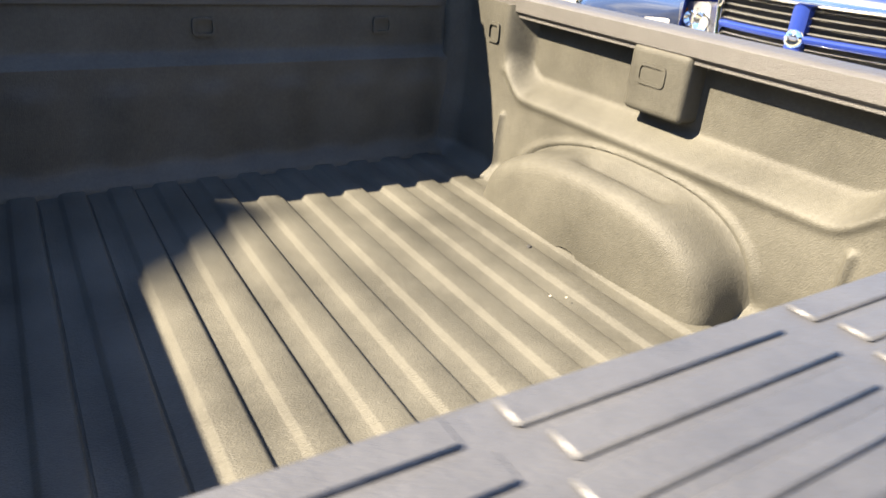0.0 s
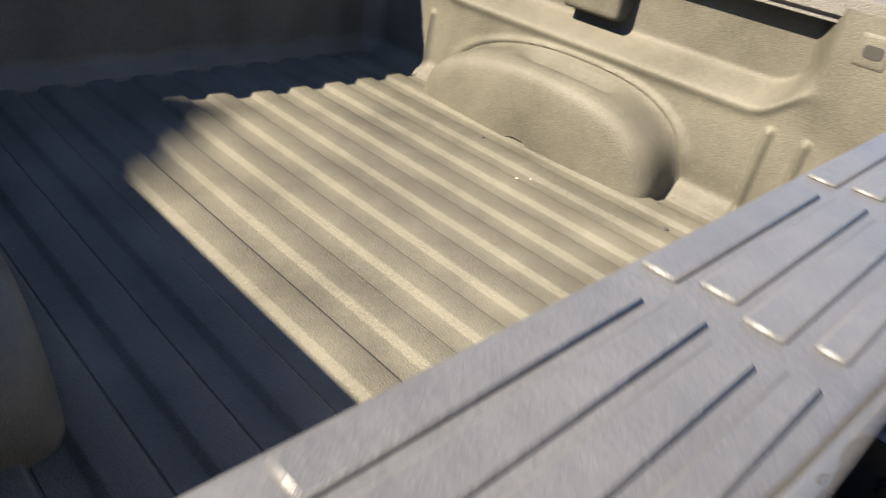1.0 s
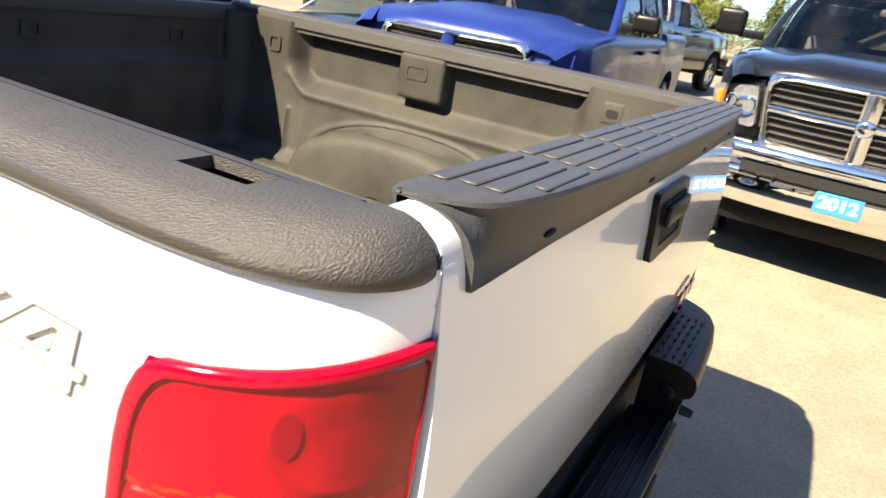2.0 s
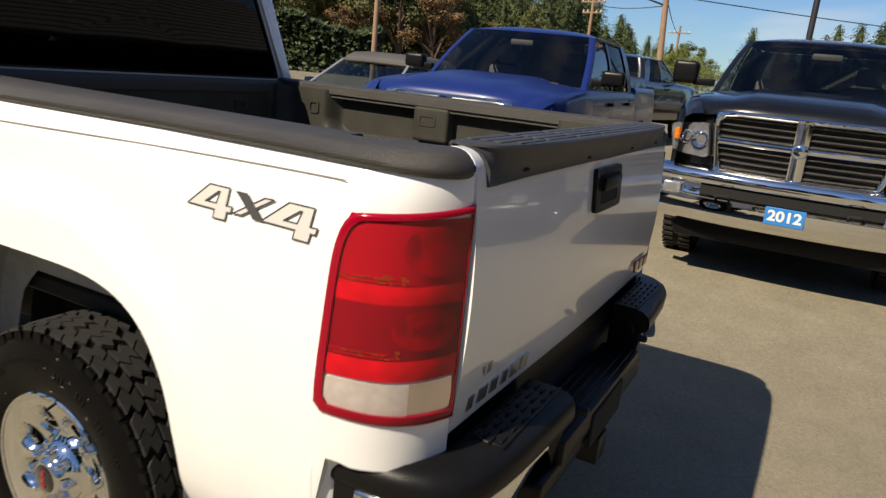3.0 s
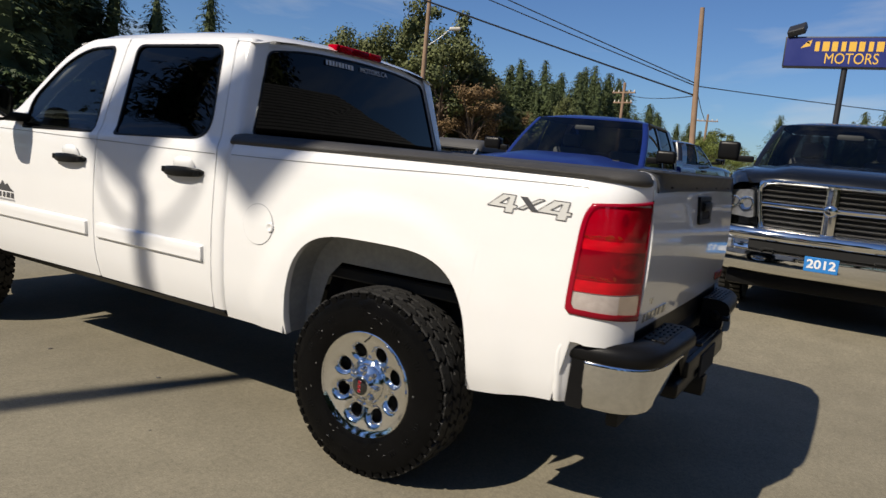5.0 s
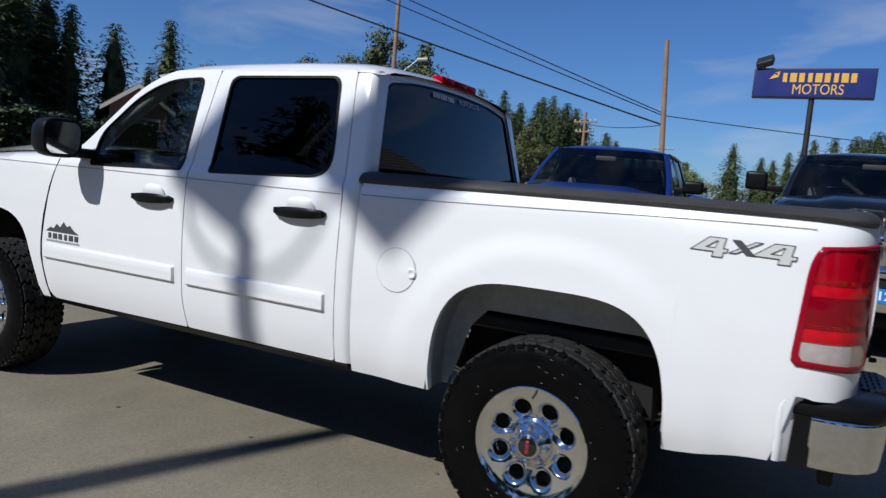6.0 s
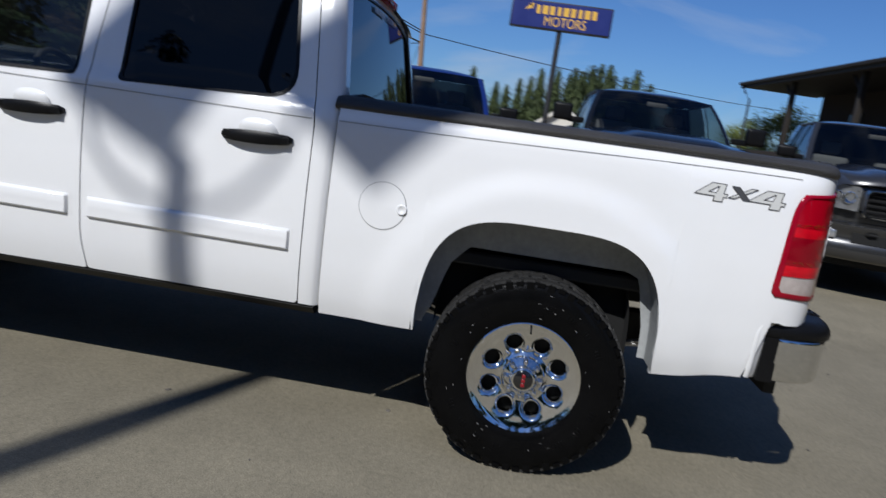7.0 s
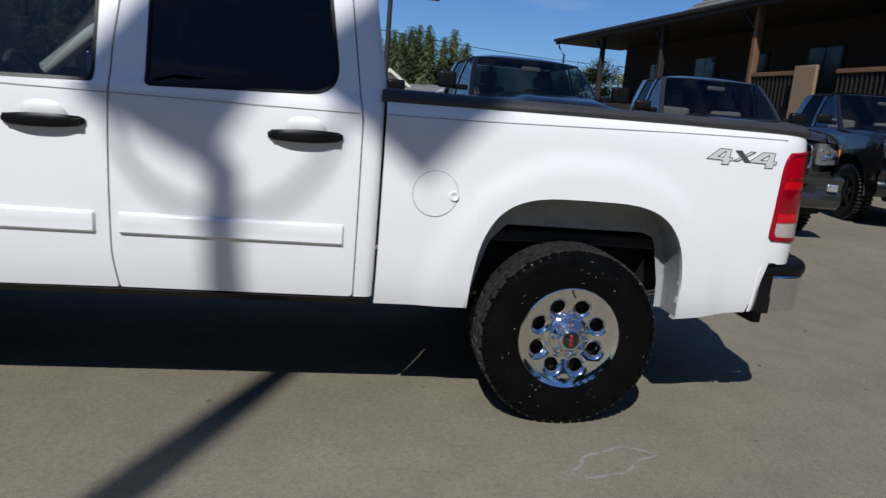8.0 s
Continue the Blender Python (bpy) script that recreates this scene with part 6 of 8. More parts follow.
def pickup(name, label, paint, at, rz, H=1.98, grille="cross", frame_mk="chrome", cross_mk="chrome", bumper_mk="chrome", rim="chrome", plate="", r=0.40, crew=True, lift=0.0, L=5.85, tow_mirrors=False, nose=0.0, drop=0.0):
    v = thing(name, label, "pickup truck", at, rz, group="parked vehicles")
    Z = lift
    belt, w = (1.43 if grille == "cross" else 1.34) + Z - drop, 0.985
    fy, ry = -0.98, -0.98 - 3.55
    cowl = -1.42 if grille == "cross" else -1.62
    cab_end = (-4.0 if grille == "cross" else -3.72) if crew else -3.25

    def half(y):
        return lerp([(-L, 0.93), (-L + 0.1, 0.97), (-1.2, w), (-0.55, 0.975), (-0.15, 0.92), (0.0, 0.86)], y)

    def top(y):
        if y < cab_end - 0.02:
            return belt + 0.06
        return lerp([(cab_end, belt), (-1.55, belt), (-0.9, belt - 0.02), (-0.35, belt - 0.06), (-0.10, belt - 0.11), (0.0, belt - 0.17)], y) - (nose - drop) * smooth(-1.3, -0.05, y)

    def low(y):
        b = 0.50 + Z
        for c in (fy, ry):
            t = abs((y - c) / 0.50)
            if t < 1:
                b = max(b, r + 0.02 + (0.53 + Z * 0.6) * (1 - t ** 2.6) ** (1 / 2.6) * 1.0)
        return b
    ys = sorted({round(a, 4) for c in (fy, ry) for a in [c + 0.50 * math.copysign(abs(math.cos(t)) ** (2 / 2.6), math.cos(t)) for t in span(0, math.pi, 22)]} | {round(a, 4) for a in span(-L, 0, 30)} | {round(cab_end, 4), round(cab_end - 0.03, 4)})
    for s in (-1, 1):
        bm = B()
        rings = []
        for y in ys:
            z0, z1 = low(y), top(y)
            ring = [(s * (half(y) - 0.10), y, z0)]
            for t in span(0, 1, 8):
                bulge = 0.035 * math.sin(min(1.0, max(0.0, (z0 + (z1 - z0) * t - 0.5 - Z) / 0.95)) * math.pi)
                ring.append((s * (half(y) - 0.03 + bulge - 0.02 * t), y, z0 + (z1 - 0.03 - z0) * t))
            ring.append((s * (half(y) - 0.075), y, z1))
            ring.append((s * (half(y) - 0.16), y, z1 + (0.0 if y < cab_end else 0.01)))
            rings.append(ring)
        loft(bm, rings, False)
        part("side_panel", bm, paint, v, sharp=50)
        for c in (fy, ry):
            bm = B()
            arc = [(c + 0.52 * math.cos(a), r + (0.56 + Z * 0.6) * math.sin(a)) for a in span(0, math.pi, 18)]
            loft(bm, [[(s * x, p[0], p[1]) for p in arc] for x in (0.94, 0.62)], False)
            prism(bm, arc, "x", s * 0.60, s * 0.62)
            part("arch_liner", bm, "dark", v)
            simple_wheel(v, s * 0.84, c, r, rim)
        for c, nm in ((-1.62, "front_door"), (-2.62, "rear_door")):
            bm = B()
            box(bm, min(s * 0.955, s * 1.006), c - 0.86, belt - 0.16, max(s * 0.955, s * 1.006), c - 0.68, belt - 0.12, 0.012, 2)
            part("door_handle", bm, "chrome" if paint == "grey_paint" else "black_plastic", v)
            bm = B()
            box(bm, min(s * 0.94, s * 0.958), c - 0.954, 0.62 + Z, max(s * 0.94, s * 0.958), c - 0.950, belt - 0.1, 0.0)
            part("door_gap", bm, "gap", v)
        # mirrors
        bm = B()
        my, mx, mh = cowl - 0.18, (1.18 if tow_mirrors else 1.12), (0.105 if tow_mirrors else 0.075)
        box(bm, min(s * (mx - 0.12), s * (mx + 0.11)), my - 0.06, belt + 0.06, max(s * (mx - 0.12), s * (mx + 0.11)), my + 0.07, belt + 0.06 + 2 * mh, 0.04, 3)
        box(bm, min(s * 0.90, s * (mx - 0.08)), my - 0.03, belt + 0.05, max(s * 0.90, s * (mx - 0.08)), my + 0.04, belt + 0.12, 0.015, 2)
        mm = part("door_mirror", bm, "black_plastic", v, "black door mirror")
        bm = B()
        box(bm, min(s * (mx - 0.10), s * (mx + 0.09)), my - 0.066, belt + 0.085, max(s * (mx - 0.10), s * (mx + 0.09)), my - 0.058, belt + 0.04 + 2 * mh, 0.003, 1)
        part("mirror_glass", bm, "chrome", mm)
        # head lamp
        bm = B()
        if grille == "cross":
            out = [(0.615, 0.94 + Z - nose), (0.90, 0.96 + Z - nose), (0.945, 1.17 + Z - nose), (0.655, 1.205 + Z - nose)]
        else:
            out = [(0.60, 0.90 + Z), (0.90, 0.92 + Z), (0.92, 1.16 + Z), (0.60, 1.16 + Z)]
        out = rounded(out, 0.04, 4)
        cc = (sum(p[0] for p in out) / len(out), sum(p[1] for p in out) / len(out))
        lampf = lambda x, z, d=0.0: (s * x, 0.012 - d - 0.55 * max(0.0, x - 0.60) ** 1.6, z)
        disc(bm, out, cc, lambda x, z, d=0.0: lampf(x, z, d + 0.035), 5, 0.0, 0.10)
        hl = part("head_lamp", bm, "lamp_back", v, "clear head lamp")
        for i, (x, z, q) in enumerate(((0.70, cc[1], 0.060), (0.815, cc[1] + 0.012, 0.046))):
            bm = B()
            lathe(bm, [(0.0, -0.030), (q * 0.35, -0.022), (q * 0.7, -0.010), (q, 0.006), (q * 1.12, 0.004), (q * 1.15, -0.01)], 24, "y", (s * x, lampf(x, z, 0.022)[1], z))
            part("reflector_bowl", bm, "chrome", hl)
        bm = B()
        disc(bm, out, cc, lampf, 5, 0.0, 0.030)
        part("lens_cover", bm, "lamp_cover", hl, "clear lens").visible_shadow = False
        bm = B()
        box(bm, min(s * 0.868, s * 0.905), -0.14, cc[1] - 0.02, max(s * 0.868, s * 0.905), -0.072, cc[1] + 0.07, 0.010, 2)
        part("amber_marker", bm, "amber", hl, "amber side marker")
    # bonnet with raised centre
    bm = B()
    rings = []
    for y, dn in ((cowl + 0.06, 0), (-1.2, 0), (-0.9, 0), (-0.5, 0), (-0.25, 0), (-0.14, 0), (-0.085, 0.008), (-0.055, 0.024), (-0.045, 0.050)):
        hw = half(min(0.0, y)) - 0.085
        ring = []
        for t in span(-1, 1, 22):
            rise = 0.055 * (1 - abs(t) ** 4) + 0.035 * smooth(0.60, 0.50, abs(t)) * smooth(0.0, -0.35, y)
            ring.append((hw * t, y - (0.10 * abs(t) ** 5 if y > -0.2 else 0.0), top(min(0.0, y)) + rise - dn))
        rings.append(ring)
    loft(bm, rings, False)
    part("bonnet", bm, paint, v, sharp=60)
    bm = B()
    grid(bm, span(-0.92, 0.92, 24), span(0.70 + Z, top(0.0) + 0.02, 6), lambda x, z: (x, -0.115 - 0.45 * max(0.0, abs(x) - 0.60) ** 1.6 - 0.03 * smooth(top(0.0) - 0.08, top(0.0) + 0.02, z), z))
    part("nose_panel", bm, paint, v)
    # cab: curved screens and side windows between painted pillars, domed roof
    zr = H + Z
    zt = lambda t: belt - 0.02 + (zr - 0.075 - belt + 0.02) * t
    hx = lambda t: 0.895 - 0.10 * t - 0.065 * t ** 2.5
    yf = lambda t: cowl - 0.66 * t - 0.06 * t * t
    yb = lambda t: cab_end + 0.02 + 0.15 * t
    scr = lambda x, t: (x * (hx(t) - 0.035), yf(t) + 0.13 * (1 - abs(x) ** 2.2), zt(t))
    sid = lambda s, y, t, d=0.0: (s * (hx(t) - d + 0.012 * math.sin(math.pi * min(1.0, max(0.0, (y - yb(t)) / (yf(t) - yb(t)))))), y, zt(t))
    back = lambda x, t: (x * (hx(t) - 0.05), yb(t) - 0.03 * (1 - abs(x) ** 2.5), zt(t))
    ts = span(0.0, 1.0, 8)

    def patch(name, mk, us, f, par=v, label=""):
        bm = B()
        grid(bm, us, ts, f)
        ob = part(name, bm, mk, par, label, 60)
        ob.visible_shadow = mk not in ("cab_glass", "rear_glass")
        return ob
    patch("windscreen", "cab_glass", span(-0.97, 0.97, 20), scr, v, "tinted windscreen")
    patch("rear_window", "rear_glass", span(-0.90, 0.90, 10), back, v, "dark rear window")
    for s in (-1, 1):
        # edges of the side openings as functions of height
        e = [lambda t: yf(t) - 0.075, lambda t: -2.60 + 0.015 * t, lambda t: -2.69 + 0.0 * t, lambda t: yb(t) + 0.30 + 0.05 * t, lambda t: yb(t) + 0.06]
        if not crew:
            e[1], e[2] = (lambda t: yb(t) + 0.42), (lambda t: yb(t) + 0.36)
        def between(i, d, s=s):
            return lambda u, t: sid(s, e[i](t) * (1 - u) + e[i + 1](t) * u, t, d)
        patch("side_window", "cab_glass", span(0, 1, 8), between(0, 0.012), v, "tinted front side glass")
        patch("door_pillar", paint, span(0, 1, 3), between(1, -0.002))
        patch("side_window", "rear_glass", span(0, 1, 6), between(2, 0.012), v, "dark rear side glass")
        patch("rear_pillar", paint, span(0, 1, 4), between(3, -0.002))
        def front_pillar(u, t, s=s):
            p, q = Vector(scr(s * 0.97, t)), Vector(sid(s, e[0](t), t, -0.002))
            m = p.lerp(q, u)
            return (m.x + s * 0.022 * math.sin(u * math.pi), m.y + 0.020 * math.sin(u * math.pi), m.z)
        patch("windscreen_pillar", paint, span(0, 1, 5), front_pillar)
        def rear_corner(u, t, s=s):
            p, q = Vector(sid(s, e[4](t), t, -0.002)), Vector(back(s * 0.90, t))
            m = p.lerp(q, u)
            return (m.x + s * 0.015 * math.sin(u * math.pi), m.y - 0.02 * math.sin(u * math.pi), m.z)
        patch("rear_corner", paint, span(0, 1, 4), rear_corner)
        # belt and header mouldings
        for t, q in ((0.02, 0.014), (0.985, 0.016)):
            bm = B()
            tube(bm, [sid(s, e[0](t) * (1 - u) + e[3](t) * u, t, -0.002) for u in span(0, 1, 8)], q, 6)
            part("window_moulding", bm, "black_plastic", v)
    bm = B()
    def dome(x, u):
        fy_, by_ = scr(x, 1.0)[1], back(x, 1.0)[1]
        y = fy_ + (by_ - fy_) * u
        run = min(1.0, (fy_ - y + 0.001) / 0.42) ** 0.55 * min(1.0, (y - by_ + 0.001) / 0.30) ** 0.6
        return (x * (hx(1.0) + 0.004 - 0.03 * (1 - run)), y, zt(1.0) + 0.075 * (1 - abs(x) ** 3.2) ** 0.7 * run)
    grid(bm, [math.sin(a) for a in span(-math.pi / 2, math.pi / 2, 24)], [0, 0.01, 0.03, 0.07, 0.13, 0.22, *span(0.3, 0.8, 6), 0.87, 0.93, 0.97, 0.99, 1.0], dome)
    part("roof", bm, paint, v, sharp=60)
    bm = B()
    box(bm, -0.80, cowl - 0.33, belt - 0.15, 0.80, cowl - 0.02, belt + 0.015, 0.05, 2)
    part("dashboard", bm, "cabin_dark", v)
    for x in (-0.40, 0.40):
        bm = B()
        box(bm, x - 0.24, -2.78, belt - 0.5, x + 0.24, -2.62, belt + 0.18, 0.06, 3)
        box(bm, x - 0.12, -2.77, belt + 0.20, x + 0.12, -2.66, belt + 0.37, 0.04, 3)
        part("seat", bm, "seat", v)
    bm = B()
    box(bm, -0.78, cab_end + 0.06, belt - 0.6, 0.78, cab_end + 0.12, belt + 0.16, 0.02, 2)
    part("rear_bench", bm, "seat", v)
    bm = B()
    box(bm, -0.13, cowl - 0.50, zr - 0.22, 0.13, cowl - 0.47, zr - 0.16, 0.02, 2)
    part("rear_view_mirror", bm, "cabin_dark", v)
    for x in (-0.30, 0.32):
        bm = B()
        tube(bm, [(x + 0.28, cowl + 0.10, belt + 0.025), (x, cowl + 0.125, belt + 0.048), (x - 0.33, cowl + 0.09, belt + 0.038)], 0.009, 6)
        part("wiper", bm, "black_plastic", v)
    bm = B()
    box(bm, -0.80, cab_end - 0.08, 0.60 + Z, 0.80, -0.40, belt - 0.20 - nose, 0.02, 1)
    part("inner_body", bm, "dark", v)
    bm = B()
    box(bm, -0.86, -L + 0.02, 0.75 + Z, 0.86, cab_end - 0.06, 0.95 + Z, 0.02, 1)
    part("bed_floor", bm, "dark", v)
    bm = B()
    box(bm, -0.90, -L, 0.62 + Z, 0.90, -L + 0.07, belt + 0.05, 0.025, 2)
    part("tailgate", bm, paint, v)
    bm = B()
    box(bm, -0.88, cab_end - 0.10, 0.7 + Z, 0.88, cab_end - 0.04, belt + 0.05, 0.01, 1)
    part("bed_front_wall", bm, paint, v)
    # grille
    bm = B()
    gz0, gz1, gw = (0.83 + Z - nose * 0.8, 1.31 + Z - nose, 0.635) if grille == "cross" else (0.84 + Z, 1.15 + Z, 0.57)
    if grille == "cross":
        out = rounded([(-gw * 0.90, gz0), (gw * 0.90, gz0), (gw, gz1 - 0.05), (gw * 0.93, gz1), (-gw * 0.93, gz1), (-gw, gz1 - 0.05)], 0.05, 4)
    else:
        out = rounded([(-gw, gz0), (gw, gz0), (gw, gz1), (-gw, gz1)], 0.05, 4)
    inn = [(p[0] * 0.915, (gz0 + gz1) / 2 + (p[1] - (gz0 + gz1) / 2) * 0.82) for p in out]
    f = lambda x, z, d=0.0: (x, 0.055 - 0.10 * (x / 0.6) ** 2 - d, z)
    gc = (0, (gz0 + gz1) / 2)
    ang = [2 * math.pi * k / 72 for k in range(72)]
    rings = []
    for t, d in ((0.0, 0.08), (0.0, 0.0), (0.15, -0.016), (0.35, -0.026), (0.55, -0.026), (0.8, -0.012), (1.0, 0.008), (1.0, 0.05)):
        rings.append([f(*(hit_outline(gc, a, out) * (1 - t) + hit_outline(gc, a, inn) * t), d) for a in ang])
    loft(bm, rings, True)
    gr = part("grille", bm, frame_mk, v, "bright grille surround", sharp=40)
    bm = B()
    disc(bm, inn, (0, (gz0 + gz1) / 2), lambda x, z, d=0.0: f(x, z, 0.05), 3)
    part("grille_back", bm, "gap", gr)
    n = 9 if grille == "cross" else 4
    for k in range(n):
        z = gz0 + 0.035 + (gz1 - gz0 - 0.07) * (k + 0.5) / n
        bm = B()
        hw = gw * 0.89
        hgt = 0.0075 if grille == "cross" else 0.014
        rings = [[f(x, z - hgt, 0.034), f(x, z, 0.018), f(x, z + hgt, 0.034)] for x in span(-hw, hw, 10)]
        loft(bm, rings, False)
        part("grille_slat", bm, "slat_metal" if grille == "cross" else "black_plastic", gr)
    if grille == "cross":
        bm = B()
        loft(bm, [[f(x, z, dd) for z in span(gz0 + 0.01, gz1 - 0.01, 6)] for x, dd in ((-0.056, 0.045), (-0.050, 0.004), (-0.03, -0.012), (0.0, -0.018), (0.03, -0.012), (0.050, 0.004), (0.056, 0.045))], False)
        part("grille_bar", bm, cross_mk, gr)
        bm = B()
        zc = (gz0 + gz1) / 2 + 0.01
        loft(bm, [[f(x, z, dd) for z, dd in ((zc - 0.024, 0.04), (zc - 0.019, 0.0), (zc - 0.008, -0.010), (zc + 0.008, -0.012), (zc + 0.019, -0.002), (zc + 0.024, 0.04))] for x in span(-gw * 0.92, gw * 0.92, 12)], False)
        part("grille_bar", bm, cross_mk, gr)
        bm = B()
        lathe(bm, [(0.0, 0.085), (0.03, 0.083), (0.052, 0.072), (0.060, 0.055)], 24, "y", (0, 0, zc))
        part("emblem", bm, "chrome", gr)
    else:
        bm = B()
        box(bm, -0.17, 0.03, (gz0 + gz1) / 2 - 0.045, 0.17, 0.065, (gz0 + gz1) / 2 + 0.045, 0.012, 2)
        em = part("emblem_plate", bm, "black_gloss", gr)
        for i in range(3):
            bm = B()
            box(bm, -0.145 + 0.10 * i, 0.062, (gz0 + gz1) / 2 - 0.032, -0.06 + 0.10 * i, 0.072, (gz0 + gz1) / 2 + 0.032, 0.008, 2)
            part("emblem_block", bm, "badge_red", em)
    # bumper
    bm = B()
    rings = []
    for x in span(-1, 1, 24):
        bow = -0.13 * abs(x) ** 2.6
        X = x * 0.985
        up = 0.02 if grille == "cross" else -0.03
        prof = ((-0.06, 0.40), (0.05, 0.41), (0.105, 0.45), (0.115, 0.52), (0.10, 0.60), (0.085, 0.62), (0.085, 0.70), (0.115, 0.73), (0.12, 0.78), (0.05, 0.81), (-0.06, 0.815))
        if grille == "cross":
            prof = ((-0.06, 0.42), (0.05, 0.43), (0.105, 0.47), (0.118, 0.54), (0.112, 0.625), (0.085, 0.640), (0.075, 0.655), (0.075, 0.725), (0.115, 0.742), (0.128, 0.775), (0.120, 0.815), (0.075, 0.845), (-0.06, 0.850))
        rings.append([(X, bow + dy, z + Z + up) for dy, z in prof])
    loft(bm, rings, False)
    bu = part("front_bumper", bm, bumper_mk, v, "bright steel front bumper", sharp=50)
    bm = B()
    loft(bm, [[(x, dy - 0.13 * abs(x / 0.985) ** 2.6, z + Z + up) for dy, z in (((0.080, 0.598), (0.104, 0.606), (0.104, 0.708), (0.084, 0.716)) if grille != "cross" else ((0.070, 0.648), (0.094, 0.654), (0.094, 0.722), (0.074, 0.730)))] for x in span(-0.62, 0.62, 12)], False)
    part("air_slot", bm, "gap", bu)
    bm = B()
    box(bm, -0.80, -0.22, 0.30 + Z, 0.80, -0.08, 0.44 + Z, 0.04, 2)
    part("air_dam", bm, "black_plastic", bu)
    for s in (-1, 1):
        bm = B()
        box(bm, min(s * 0.765, s * 0.90), 0.0, 0.625 + Z + up, max(s * 0.765, s * 0.90), 0.052, 0.715 + Z + up, 0.018, 3)
        part("fog_lamp", bm, "head_lens", bu)
        bm = B()
        tube(bm, [(s * 0.40, 0.07, 0.672 + Z), (s * 0.40, 0.118, 0.685 + Z), (s * 0.47, 0.120, 0.685 + Z), (s * 0.50, 0.07, 0.672 + Z)], 0.012, 8)
        part("tow_hook", bm, "gap", bu)
    if plate:
        bm = B()
        pz = 0.065 if grille == "cross" else 0.0
        box(bm, -0.135, 0.134, 0.475 + Z + pz, 0.135, 0.142, 0.605 + Z + pz, 0.004, 1)
        pl = part("year_plate", bm, "plate_blue", bu, "blue plate with white year figures")
        letters("year_number", plate, 0.105, "letter_white", pl, frame_m(0, 0.1432, 0.541 + Z + pz, (-1, 0, 0), (0, 0, 1)), "", 0.001, 0, 1.1, 0.003)
    return v


pickup("pickup_truck", "black pickup truck with chrome grille and blue year plate", "black_paint", (3.70, -1.48, 0.15), 90, H=2.03, plate="2012", r=0.41, tow_mirrors=True)
pickup("pickup_truck", "bright blue pickup truck with blue cross grille", "blue_paint", (3.50, 1.36, 0.14), 90 + 4, H=1.95, cross_mk="blue_paint", r=0.41, nose=0.11, drop=0.10)
pickup("pickup_truck", "dark grey pickup truck with blue year plate", "grey_paint", (3.95, -4.05, 0.15), 90 - 10.0, H=2.0, grille="bars", plate="2008", bumper_mk="grey_paint", r=0.41, lift=0.04)
pickup("pickup_truck", "black pickup truck parked before the porch building", "black_gloss", (5.1, -7.75, 0.18), 90 - 12.0, H=2.0, grille="bars", frame_mk="black_plastic", bumper_mk="black_gloss", rim="black_plastic", r=0.44, lift=0.10)
pickup("pickup_truck", "dark pickup truck parked in the back row", "black_gloss", (17.8, 2.4, 0.33), 90 + 170, H=1.9, grille="bars", r=0.40)


